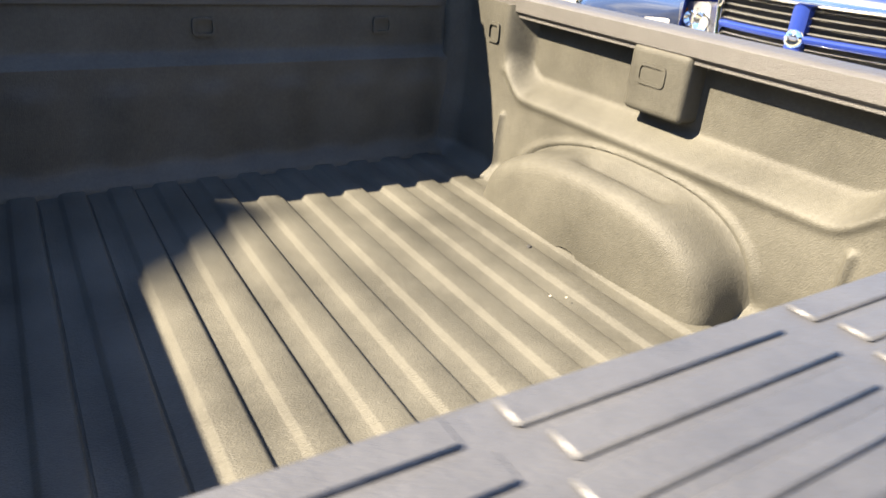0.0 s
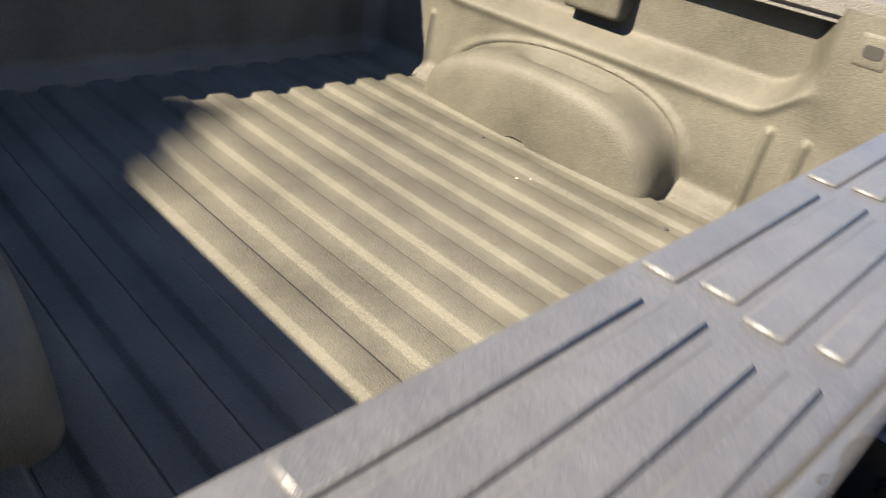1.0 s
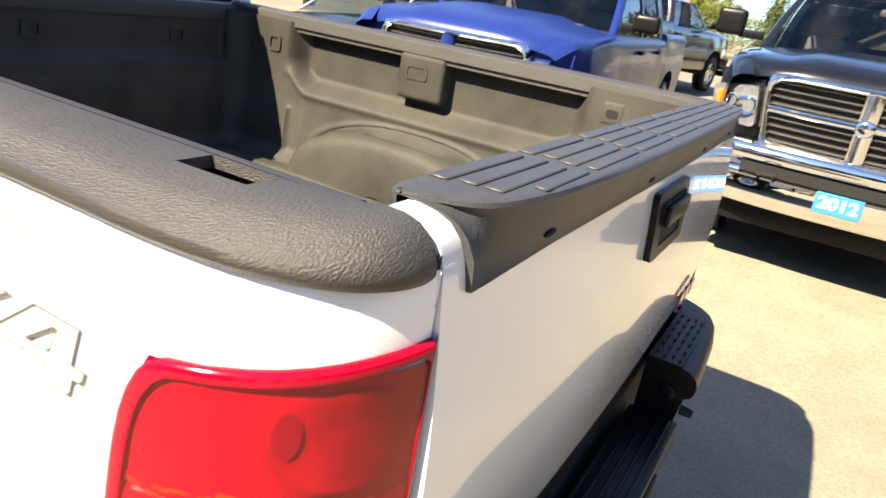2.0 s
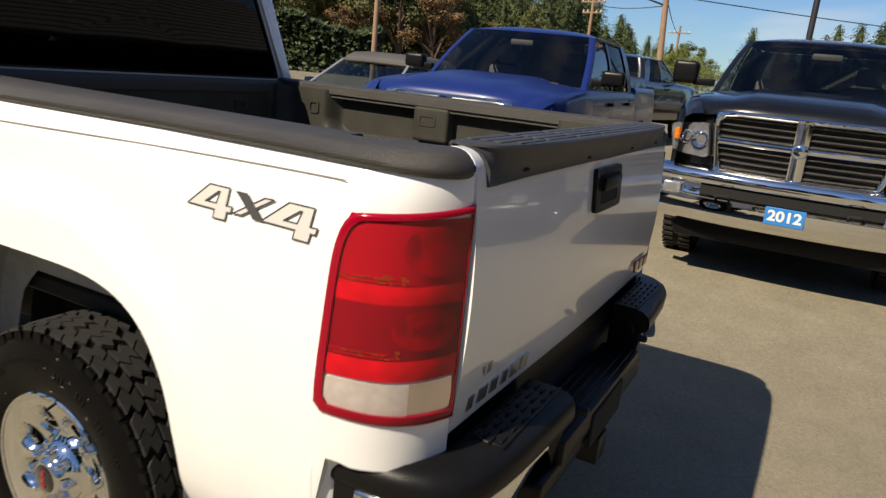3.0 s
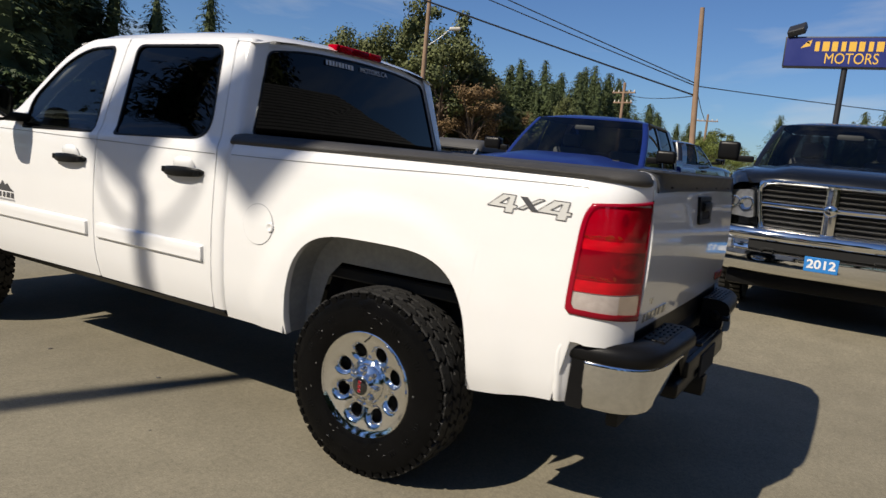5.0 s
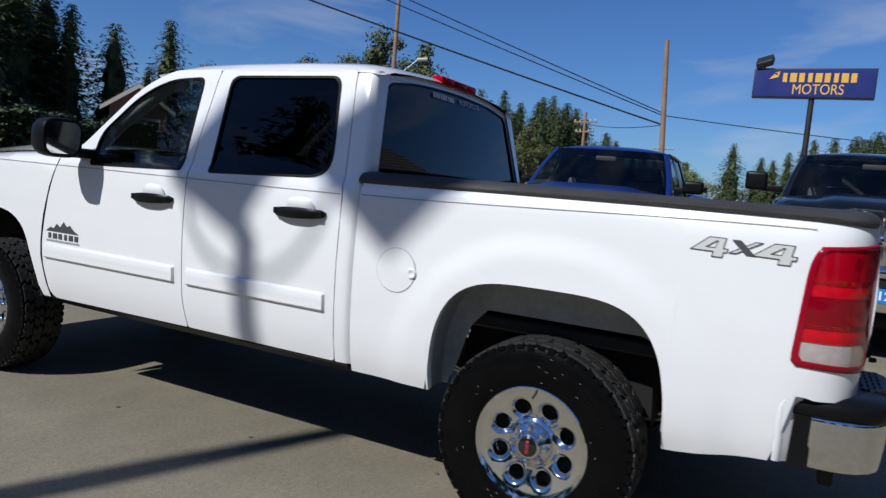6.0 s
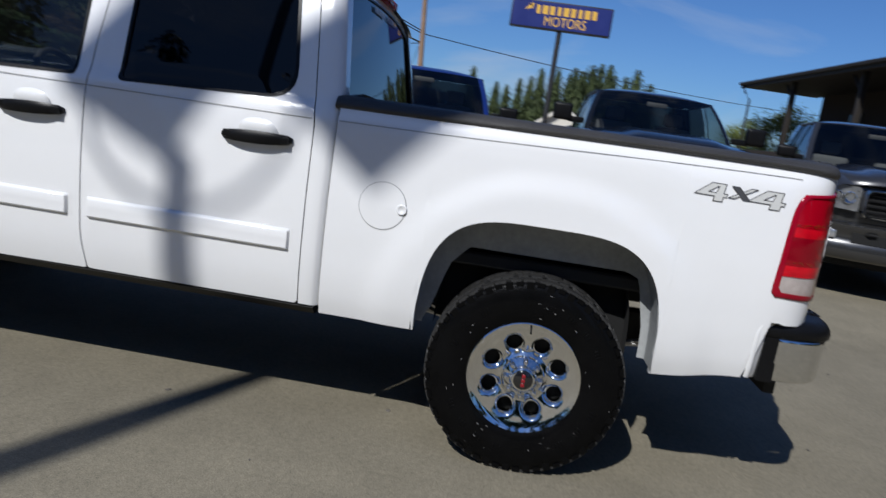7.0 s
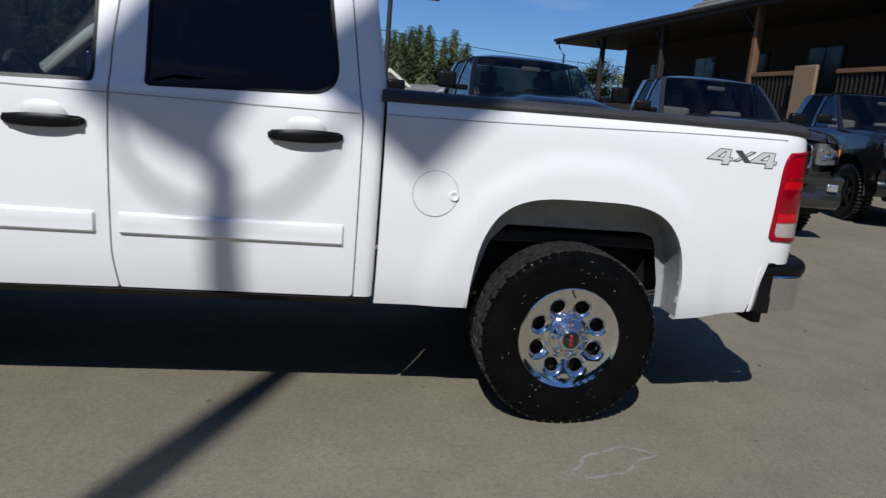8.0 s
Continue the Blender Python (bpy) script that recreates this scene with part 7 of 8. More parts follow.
def low_car(name, label, paint, at, rz):
    """Low soft-top coupe."""
    v = thing(name, label, "car", at, rz, group="parked vehicles")
    bm = B()
    rings = []
    for y, w, z0, z1 in ((0.0, 0.62, 0.30, 0.52), (-0.12, 0.80, 0.22, 0.66), (-0.5, 0.88, 0.20, 0.76), (-1.3, 0.91, 0.20, 0.88), (-2.6, 0.91, 0.20, 0.92), (-3.6, 0.90, 0.22, 0.93), (-4.3, 0.84, 0.28, 0.90), (-4.45, 0.72, 0.40, 0.70)):
        rings.append([(-w + 0.06, y, z0), (-w, y, z0 + 0.12), (-w, y, z1 - 0.2), (-w + 0.05, y, z1 - 0.04), (-w * 0.6, y, z1), (0, y, z1 + 0.03), (w * 0.6, y, z1), (w - 0.05, y, z1 - 0.04), (w, y, z1 - 0.2), (w, y, z0 + 0.12), (w - 0.06, y, z0)])
    loft(bm, rings, True, True, True)
    part("body", bm, paint, v, sharp=50)
    bm = B()
    rr = []
    for hx, y0, y1, z in ((0.78, -1.28, -3.35, 0.88), (0.60, -2.0, -2.95, 1.33)):
        rr.append([(p[0], p[1], z) for p in rounded([(-hx, y1), (hx, y1), (hx, y0), (-hx, y0)], 0.08, 5)])
    loft(bm, rr, True)
    part("window_glass", bm, "screen", v, "clear windscreen and side glass")
    bm = B()
    rr = []
    for hx, y0, y1, z in ((0.64, -1.99, -3.42, 1.30), (0.63, -2.04, -3.34, 1.39), (0.57, -2.16, -3.16, 1.46), (0.4, -2.36, -2.96, 1.49)):
        rr.append([(p[0], p[1], z) for p in rounded([(-hx, y1), (hx, y1), (hx, y0), (-hx, y0)], 0.1, 5)])
    loft(bm, rr, True, False, True)
    part("soft_top", bm, "cabin_dark", v, "black soft top")
    for s in (-1, 1):
        bm = B()
        tube(bm, [(s * 0.77, -1.30, 0.88), (s * 0.60, -2.0, 1.335)], 0.022, 8)
        part("windscreen_pillar", bm, "silver_car", v)
        bm = B()
        tube(bm, [(s * 0.77, -3.3, 0.9), (s * 0.58, -2.95, 1.34)], 0.10, 8)
        part("rear_pillar", bm, "cabin_dark", v)
        bm = B()
        box(bm, min(s * 0.90, s * 1.04), -1.75, 0.92, max(s * 0.90, s * 1.04), -1.62, 1.03, 0.03, 2)
        part("door_mirror", bm, paint, v)
        for y in (-0.85, -3.45):
            simple_wheel(v, s * 0.78, y, 0.32, "silver_car")
        bm = B()
        disc(bm, rounded([(0.50, 0.55), (0.78, 0.58), (0.80, 0.68), (0.54, 0.66)], 0.03, 3), (0.66, 0.62), lambda x, z, d=0.0: (s * x, 0.0 - 0.35 * (x - 0.5), z), 3, 0, 0.05)
        part("head_lamp", bm, "head_lens", v)
    bm = B()
    tube(bm, [(-0.6, -2.0, 1.335), (0, -1.95, 1.345), (0.6, -2.0, 1.335)], 0.028, 8)
    part("windscreen_header", bm, "cabin_dark", v)
    return v


low_car("coupe", "black low coupe with black soft top", "black_gloss", (5.0, 4.55, 0.18), 88)
low_car("coupe", "dark low car parked in the far row", "black_gloss", (14.5, 6.5, 0.30), 80)
low_car("coupe", "silver low car parked in the far row", "silver_car", (19.5, -2.6, 0.36), 85)

# ---- dealer sign on its post ----
sg = thing("pylon_sign", "navy blue dealer sign with gold letters on a black post", "sign", (21.3, -0.55, 0), 0)
SM = frame_m(0, 0, 0, (0, -1, 0), (0, 0, 1))
bm = B()
box(bm, -0.14, -1.70, 4.98, 0.14, 1.70, 5.90, 0.02, 2)
bd = part("sign_board", bm, "pole_black", sg, "sign cabinet")
bm = B()
box(bm, -0.150, -1.66, 5.02, -0.142, 1.66, 5.86, 0.002, 1)
part("sign_face", bm, "sign_blue", bd, "navy sign face")
bars("sign_word", 9, 0.40, "sign_gold", bd, frame_m(-0.153, -0.15, 5.605, (0, -1, 0), (0, 0, 1)), "gold lettering of the dealer", 0.002, 0.88)
letters("sign_word", "MOTORS", 0.44, "sign_gold", bd, frame_m(-0.153, -0.15, 5.235, (0, -1, 0), (0, 0, 1)), "gold letters", 0.002, 0, 0.80)
bm = B()
face(bm, [(-0.153, 1.25, 5.55), (-0.153, 1.05, 5.78), (-0.153, 0.98, 5.62)])
face(bm, [(-0.153, 1.12, 5.72), (-0.153, 0.95, 5.80), (-0.153, 0.98, 5.66)])
part("sign_emblem", bm, "sign_gold", bd)
bm = B()
tube(bm, [(0, -0.02, 0), (0, -0.02, 5.0)], 0.085, 14)
part("sign_post", bm, "pole_black", sg, "black steel post")
bm = B()
box(bm, -0.28, -0.25, -0.10, 0.26, 0.25, 0.10, 0.04, 3, pose(-0.02, 1.42, 6.12, -18, -30, 0))
tube(bm, [(0, 1.42, 5.88), (0, 1.42, 6.0)], 0.03, 8)
part("sign_floodlight", bm, "pole_black", sg, "floodlight on the sign's corner")


# ---- unseen mast with two heads, shaped so that its shade falls over the white pickup ----
def unseen_mast():
    k = 8.0
    back = Vector((-1.0 - k * 1.0, 0, 0))
    dy, dz = -SUN_WAY.y / SUN_WAY.x * k, -SUN_WAY.z / SUN_WAY.x * k
    base = Vector((-1.0 - k, 1.505 + dy, 0))
    v = thing("floodlight_mast", "unseen galvanised mast with two heads and curved arms, shaped for its shadow", "floodlight mast", base, 0)
    top = 1.06 + dz
    bm = B()
    tube(bm, [(0, 0, 0), (0, 0, top * 0.6), (0, 0, top * 0.84), (0, 0, top * 0.93), (0, 0, top)], [0.115, 0.105, 0.10, 0.08, 0.064], 16)
    part("mast", bm, "galv", v)
    bm = B()
    lathe(bm, [(0.0, 0.03), (0.19, 0.03), (0.20, 0.0)], 20, "z")
    part("base_plate", bm, "galv", v)
    o = lambda y, z: (0.0, y - 1.505, z + dz)
    for sgn, ends in ((1, (1.93, 1.28)), (-1, (1.05, 1.40))):
        bm = B()
        pts = []
        for t in span(0, 1, 12):
            a = t * math.pi / 2
            pts.append(o(1.505 + (ends[0] - 1.505) * math.sin(a), 0.86 + (ends[1] - 0.86) * (1 - math.cos(a))))
        tube(bm, pts, 0.017, 10)
        part("curved_arm", bm, "galv", v)
    for c, ang, ey, ez in (((1.715, 1.46), 28.0, 0.28, 0.34), ((0.770, 1.492), 40.0, 0.41, 0.26)):
        bm = B()
        m = Matrix.Translation(o(*c)) @ Matrix.Rotation(radians(ang), 4, "X")
        box(bm, -0.09, -0.26, -0.26, 0.09, ey, ez, 0.03, 3, m)
        hd = part("flood_head", bm, "pole_black", v, "square head shaped for its shadow")
        bm = B()
        box(bm, 0.088, -0.225, -0.225, 0.097, ey - 0.035, ez - 0.035, 0.004, 1, m)
        part("flood_glass", bm, "pane", hd)
    return v


unseen_mast()


# ---- utility poles and wires ----
def utility_pole(at, h, arms=(), lamp=False, label="weathered wooden utility pole", lean=0.0):
    v = thing("utility_pole", label, "utility pole", at, 0, group="utility poles")
    bm = B()
    tube(bm, [(0, 0, 0), (0, lean * 0.5, h * 0.5), (0, lean, h)], [0.135, 0.12, 0.095], 14)
    part("pole_shaft", bm, "pole_wood", v)
    for z, w, rz in arms:
        bm = B()
        m = pose(0, lean * z / h, z, 0, 0, rz)
        box(bm, -w, -0.06, -0.05, w, 0.06, 0.05, 0.01, 1, m)
        ar = part("cross_arm", bm, "pole_wood", v)
        for x in (-w * 0.9, -w * 0.45, w * 0.45, w * 0.9):
            bm = B()
            lathe(bm, [(0.0, 0.20), (0.035, 0.18), (0.05, 0.13), (0.03, 0.10), (0.045, 0.05), (0.02, 0.03)], 12, "z", tuple(m @ Vector((x, 0, 0))))
            part("insulator", bm, "cream", ar)
    if lamp:
        bm = B()
        out = lambda d, z: (0.55 * d, -0.83 * d, z)
        tube(bm, [out(0, 6.85), out(0.3, 7.10), out(0.62, 7.33), out(0.92, 7.60), out(1.15, 7.84), out(1.38, 7.96)], 0.032, 8)
        ar = part("lamp_arm", bm, "galv", v)
        bm = B()
        box(bm, -0.30, -0.14, -0.08, 0.30, 0.14, 0.09, 0.07, 3, pose(*out(1.52, 7.98), 0, -6, -56.5))
        part("lamp_head", bm, "cream", ar)
    return v


PB = Vector((27.95, 4.80, 0))
utility_pole(PB, 8.3, (), lean=0.5, label="leaning wooden utility pole with wires")
utility_pole((29.52, 19.92, 0), 13.5, ((12.3, 1.1, 35),), lamp=True, label="tall wooden utility pole with street lamp arm")
utility_pole((47.0, 14.2, 0), 7.4, ((6.7, 1.0, 70), (6.0, 0.8, 70)), label="far wooden utility pole with cross arms")
utility_pole((66.0, 12.0, 0), 7.0, ((6.4, 1.0, 80),), label="far wooden utility pole with cross arms")
utility_pole((9.0, 37.0, 0), 18.6, ((17.7, 1.1, -60),), label="wooden utility pole at the roadside")


def wire(a, b, sag, r=0.02):
    a, b = Vector(a), Vector(b)
    bm = B()
    tube(bm, [a.lerp(b, t) - Vector((0, 0, 4 * sag * t * (1 - t))) for t in span(0, 1, 20)], r, 6)
    return solo("overhead_wire", bm, "cable", "black overhead wire strung between poles", "wire", group="overhead wires")


for a, b, sg_, r_ in (((27.95, 5.08, 4.7), (9.0, 37.0, 14.3), 0.25, 0.035), ((27.95, 5.12, 5.1), (9.0, 37.0, 16.9), 0.25, 0.022), ((27.95, 5.12, 5.2), (9.4, 37.3, 17.9), 0.2, 0.022),
                      ((27.95, 5.08, 5.1), (58.0, -26.0, 6.5), 0.5, 0.02), ((27.95, 5.08, 4.7), (47.0, 14.2, 6.6), 0.2, 0.02), ((27.95, 5.08, 5.0), (66.0, 12.0, 6.3), 0.3, 0.02),
                      ((29.2, 20.4, 12.4), (5.0, 52.0, 12.6), 0.3, 0.015), ((29.2, 20.4, 12.0), (5.0, 52.0, 12.2), 0.3, 0.015)):
    wire(a, b, sg_, r_)


# ---- trees ----
def leaf_tuft(bm, p, d, ln, wd, droop, rng):
    """A spray of narrow leaves along a direction."""
    side_v = d.cross(Vector((0, 0, 1)))
    side_v = side_v.normalized() if side_v.length > 1e-3 else Vector((1, 0, 0))
    for k in range(2):
        a = rng.uniform(-0.5, 0.5)
        q = (d + side_v * a + Vector((0, 0, rng.uniform(-0.35, 0.15)))).normalized()
        s = side_v * wd * rng.uniform(0.6, 1.1) + Vector((0, 0, rng.uniform(-0.3, 0.3) * wd))
        t = p + q * ln * rng.uniform(0.7, 1.2) - Vector((0, 0, droop))
        face(bm, [p, (p + t) / 2 + s, t, (p + t) / 2 - s])


def conifer(seed, h, w):
    rng = random.Random(seed)
    v = thing("conifer", "dark green conifer with drooping boughs", "tree", (0, 0, 0), 0, group="trees round the lot")
    bm = B()
    bend = rng.uniform(-0.15, 0.15)
    tube(bm, [(bend * t * t, 0, h * t) for t in span(0, 0.97, 6)], [0.022 * h * (1 - 0.93 * t) for t in span(0, 0.97, 6)], 8)
    part("trunk", bm, "bark", v)
    bm = B()
    lean = lambda q: Vector((bend * (q / h) ** 2, 0, q))
    prev = None
    for k in range(15):                       # shaded inner foliage
        z = h * (0.10 + 0.84 * k / 14)
        rad = w * 0.42 * ((1 - z / h) ** 0.85)
        ring = [bm.verts.new(lean(z) + Vector((math.cos(a), math.sin(a), 0)) * rad * rng.uniform(0.5, 1.25)) for a in span(0, 2 * math.pi * 8 / 9, 8)]
        if prev:
            for i in range(9):
                bm.faces.new((prev[i], prev[(i + 1) % 9], ring[(i + 1) % 9], ring[i]))
        prev = ring
    lump = [(rng.uniform(0, 6.28), rng.uniform(0, 6.28), rng.uniform(0.10, 0.22)) for _ in range(4)]
    count = 460
    for i in range(count):
        u = (i + rng.random()) / count
        z = h * (0.06 + 0.925 * u ** 0.92)
        f = 1 - z / h
        a = i * 2.39996 + rng.uniform(-0.9, 0.9)
        swell = 1 + sum(k * math.sin(a * (j + 1) + p0 + z / h * (5 + 4 * j) + p1) for j, (p0, p1, k) in enumerate(lump)) * 0.7
        reach = w * (f ** 0.70) * rng.uniform(0.55, 1.10) * swell + 0.04
        d = Vector((math.cos(a), math.sin(a), rng.uniform(-0.12, 0.28)))
        sd = Vector((-d.y, d.x, 0))
        m = max(2, int(reach / (0.040 * h)))
        small = 0.45 + 0.55 * min(1.0, f * 3.5)
        for j in range(1, m + 1):
            t = (j - rng.random() * 0.6) / m
            p = lean(z) + d * reach * t - Vector((0, 0, 0.36 * reach * t * t))
            for s in (-1, 1):
                q = (d + sd * s * rng.uniform(0.2, 1.2) + Vector((0, 0, rng.uniform(-0.35, 0.1)))).normalized()
                leaf_tuft(bm, p, q, (0.030 + 0.024 * (1 - t)) * h * small * rng.uniform(0.6, 1.3), 0.0056 * h * small, 0.010 * h, rng)
    part("crown", bm, "needles", v)
    return v


def broadleaf(seed, h, w, mk, label, dense=1.0):
    rng = random.Random(seed)
    v = thing("broadleaf_tree", label, "tree", (0, 0, 0), 0, group="trees round the lot")
    bm = B()
    tube(bm, [(0, 0, 0), (0.02 * h, 0, h * 0.25), (0.0, 0.02 * h, h * 0.6)], [0.03 * h, 0.022 * h, 0.010 * h], 8)
    tips = []
    for k in range(9):
        a = 2 * math.pi * k / 9 + rng.uniform(-0.3, 0.3)
        z0 = h * rng.uniform(0.2, 0.5)
        e = Vector((w * rng.uniform(0.45, 0.85) * math.cos(a), w * rng.uniform(0.45, 0.85) * math.sin(a), h * rng.uniform(0.45, 0.86)))
        tube(bm, [(0.01 * h, 0, z0), (e.x * 0.45, e.y * 0.45, (z0 + e.z) / 2 + 0.03 * h), e], [0.012 * h, 0.008 * h, 0.003 * h], 6)
        tips.append(e)
    part("trunk", bm, "bark", v)
    tips += [Vector((rng.uniform(-0.25, 0.25) * w, rng.uniform(-0.25, 0.25) * w, h * rng.uniform(0.75, 0.93))) for _ in range(4)]
    bm = B()
    for e in tips:
        for _ in range(3):
            c = e + Vector((rng.gauss(0, 0.16) * w, rng.gauss(0, 0.16) * w, rng.gauss(0, 0.06) * h))
            r = w * rng.uniform(0.16, 0.30)
            for _ in range(int(230 * dense)):
                d = Vector((rng.gauss(0, 1), rng.gauss(0, 1), rng.gauss(0, 0.8))).normalized()
                p = c + d * r * rng.uniform(0.35, 1.12)
                u = d.orthogonal().normalized()
                q = Matrix.Rotation(rng.uniform(0, 6.28), 3, d) @ u
                t = (q + d * rng.uniform(-0.4, 0.6)).normalized()
                s = d.cross(t).normalized() * 0.0095 * h
                ln = 0.020 * h * rng.uniform(0.6, 1.3)
                face(bm, [p, p + t * ln * 0.5 + s, p + t * ln, p + t * ln * 0.5 - s])
    part("crown", bm, mk, v)
    return v


CAMP = Vector((-3.0, -0.8, 0))


def spot(az, d):
    a = radians(az)
    return (CAMP.x + d * math.sin(a), CAMP.y + d * math.cos(a), 0.0)


CON = [conifer(11, 10.0, 3.3), conifer(12, 10.0, 2.8), conifer(13, 10.0, 3.8), conifer(14, 10.0, 2.6), conifer(15, 10.0, 3.4)]
LEAF = [broadleaf(21, 10.0, 3.6, "leaves", "green broadleaf tree with uneven crown"), broadleaf(22, 10.0, 3.0, "leaves", "green broadleaf tree with open crown", 0.8), broadleaf(23, 8.0, 2.6, "leaves_brown", "browning broadleaf tree with thin crown", 0.7), broadleaf(24, 4.0, 2.3, "leaves_lime", "yellow-green bush with rounded crown", 1.0)]


def plant(src, az, d, h, base):
    k = h / base
    wide = 1.0 + 0.35 * ((az * 13.7) % 1.0)
    m = pose(*spot(az, d), 0, 0, (az * 47.0) % 360) @ Matrix.Diagonal((k * wide, k * wide, k, 1))
    t = copy_thing(src, Matrix.Identity(4))
    t.matrix_basis = m
    return t


first = {}
for az, d, h, i in ((26.0, 44, 14.5, 2), (28.2, 46, 13.0, 0), (30.5, 50, 15.0, 1), (32.4, 52, 11.8, 2), (33.9, 50, 10.6, 3), (36.9, 52, 10.2, 0), (40.6, 52, 11.0, 1), (39.3, 60, 8.6, 3),
                    (62.5, 70, 10.0, 0), (64.0, 74, 11.0, 2), (65.6, 72, 10.4, 1), (67.0, 70, 9.6, 0), (68.2, 74, 10.6, 2), (69.6, 72, 9.4, 1), (70.6, 70, 8.6, 3), (71.8, 74, 8.4, 0), (73.4, 74, 7.2, 1), (76.0, 80, 5.6, 0), (77.3, 80, 5.2, 2), (79.0, 82, 4.8, 1),
                    (60.5, 66, 9.6, 1), (66.2, 82, 10.5, 3), (63.2, 84, 10.6, 1), (61.2, 78, 10.2, 4), (62.9, 66, 8.8, 4), (64.8, 64, 8.6, 0), (66.4, 62, 7.8, 4), (67.6, 64, 8.4, 3), (69.0, 62, 7.4, 2), (70.0, 80, 10.2, 4), (71.2, 66, 7.2, 4), (72.6, 80, 8.6, 2), (58.9, 70, 10.0, 4), (57.0, 74, 9.8, 0), (55.0, 72, 9.6, 4), (53.0, 76, 10.0, 1), (50.8, 72, 9.2, 0), (48.6, 74, 9.0, 4), (46.2, 70, 8.4, 2), (29.3, 56, 13.5, 4), (27.1, 54, 15.0, 4), (31.5, 58, 12.5, 3), (25.0, 48, 14.0, 1), (75.2, 84, 6.2, 4), (78.2, 86, 5.6, 4),
                    (84.6, 62, 6.8, 2), (86.6, 64, 5.9, 0), (88.4, 62, 6.3, 1), (90.0, 60, 7.2, 2), (92.3, 66, 7.6, 3), (93.4, 64, 7.8, 1), (94.5, 62, 8.4, 3), (95.7, 64, 7.8, 1), (97.4, 62, 8.3, 0), (98.6, 66, 7.6, 3), (100.5, 64, 6.6, 1), (91.2, 60, 7.4, 4), (93.0, 58, 7.2, 2), (95.2, 58, 8.0, 0), (96.6, 60, 7.4, 2), (89.2, 62, 6.6, 4), (87.4, 62, 5.6, 2), (98.0, 60, 6.6, 4), (94.0, 60, 8.0, 4), (92.6, 62, 7.8, 0),
                    (262, 34, 13, 0), (270, 38, 15, 2), (278, 36, 12, 1), (286, 40, 15, 0), (296, 36, 13, 2), (306, 40, 14, 1), (318, 42, 14, 0), (330, 44, 13, 2), (345, 46, 13, 1), (0, 48, 13, 0), (12, 46, 12, 2), (250, 40, 13, 1), (235, 44, 12, 2), (220, 46, 12, 0)):
    plant(CON[i], az, d, h * (1 + 0.30 * smooth(68.5, 71.0, az) * smooth(82.0, 79.5, az)) * (1.8 if 215 < az < 350 else 1.0), 10.0)
belt = random.Random(77)
for k in range(34):
    plant(CON[k % 5], 130 + 2.5 * k, 34 + 10 * (k % 2) + belt.uniform(-2, 2), belt.uniform(14.0, 17.5) * (1.0 + 0.22 * (k % 2)), 10.0)
for az, d, h, i in ((44.5, 56, 8.0, 0), (47.5, 58, 8.8, 1), (50.0, 54, 9.0, 0), (52.5, 58, 9.6, 1), (54.5, 54, 9.2, 0), (57.3, 56, 12.4, 1), (58.8, 52, 9.4, 0), (60.8, 56, 8.8, 1), (62.0, 58, 8.2, 0), (80.5, 70, 5.4, 1), (74.8, 76, 5.4, 0)):
    plant(LEAF[i], az, d, h, 10.0)
wood = random.Random(31)
for k in range(40):
    az = 43 + 37 * (k + wood.random()) / 40
    cap_h = lerp([(43, 8.0), (50, 9.2), (58, 10.8), (66, 11.6), (70, 11.2), (72.5, 11.2), (74, 9.4), (77, 7.2), (80, 6.2)], az)
    d = wood.uniform(58, 86)
    plant(CON[wood.randrange(5)], az, d, cap_h * wood.uniform(0.72, 1.0) * d / 72, 10.0)
for k in range(16):
    az = 43 + 31 * (k + wood.random()) / 16
    cap_h = lerp([(43, 6.4), (58, 7.6), (66, 6.6), (74, 4.6)], az)
    plant(LEAF[wood.randrange(2)], az, wood.uniform(54, 64), cap_h * wood.uniform(0.6, 1.0), 10.0)
for az, d, h in ((61.6, 50, 6.3), (65.2, 60, 5.4), (55.6, 50, 5.2)):
    plant(LEAF[2], az, d, h, 8.0)
for az, d, h in ((79.6, 48, 3.6), (108.2, 42, 4.4), (106.6, 44, 3.6), (81.0, 52, 3.2)):
    plant(LEAF[3], az, d, h, 4.0)
for src in CON + LEAF:
    for o in (*src.children_recursive, src):
        bpy.data.objects.remove(o)


def hedge(name, label, pts, h, depth, n, mk="hedge", kind="", seed=5):
    """Clipped hedge or low scrub as a mass of small leaves on a bank."""
    rng = random.Random(seed)
    bm = B()
    for (a, b) in zip(pts, pts[1:]):
        a, b = Vector((*a, 0)), Vector((*b, 0))
        d = (b - a)
        nrm = Vector((-d.y, d.x, 0)).normalized()
        for _ in range(n):
            t, q = rng.random(), rng.uniform(-1, 1)
            top = h * (0.82 + 0.18 * noise.noise(Vector((a + d * t)) * 0.35) + 0.10 * noise.noise(Vector((a + d * t)) * 1.3))
            z = top * (1 - rng.random() ** 2.2)
            p = a + d * t + nrm * q * depth * (0.6 + 0.4 * (1 - z / h)) + Vector((0, 0, z))
            s = h * 0.035 * rng.uniform(0.7, 1.4)
            u = Vector((rng.gauss(0, 1), rng.gauss(0, 1), rng.gauss(0, 1))).normalized()
            w = u.orthogonal().normalized()
            face(bm, [p, p + u * s + w * s * 0.6, p + u * s * 2.2, p + u * s - w * s * 0.6])
    return solo(name, bm, mk, label, "hedge", kind=kind)


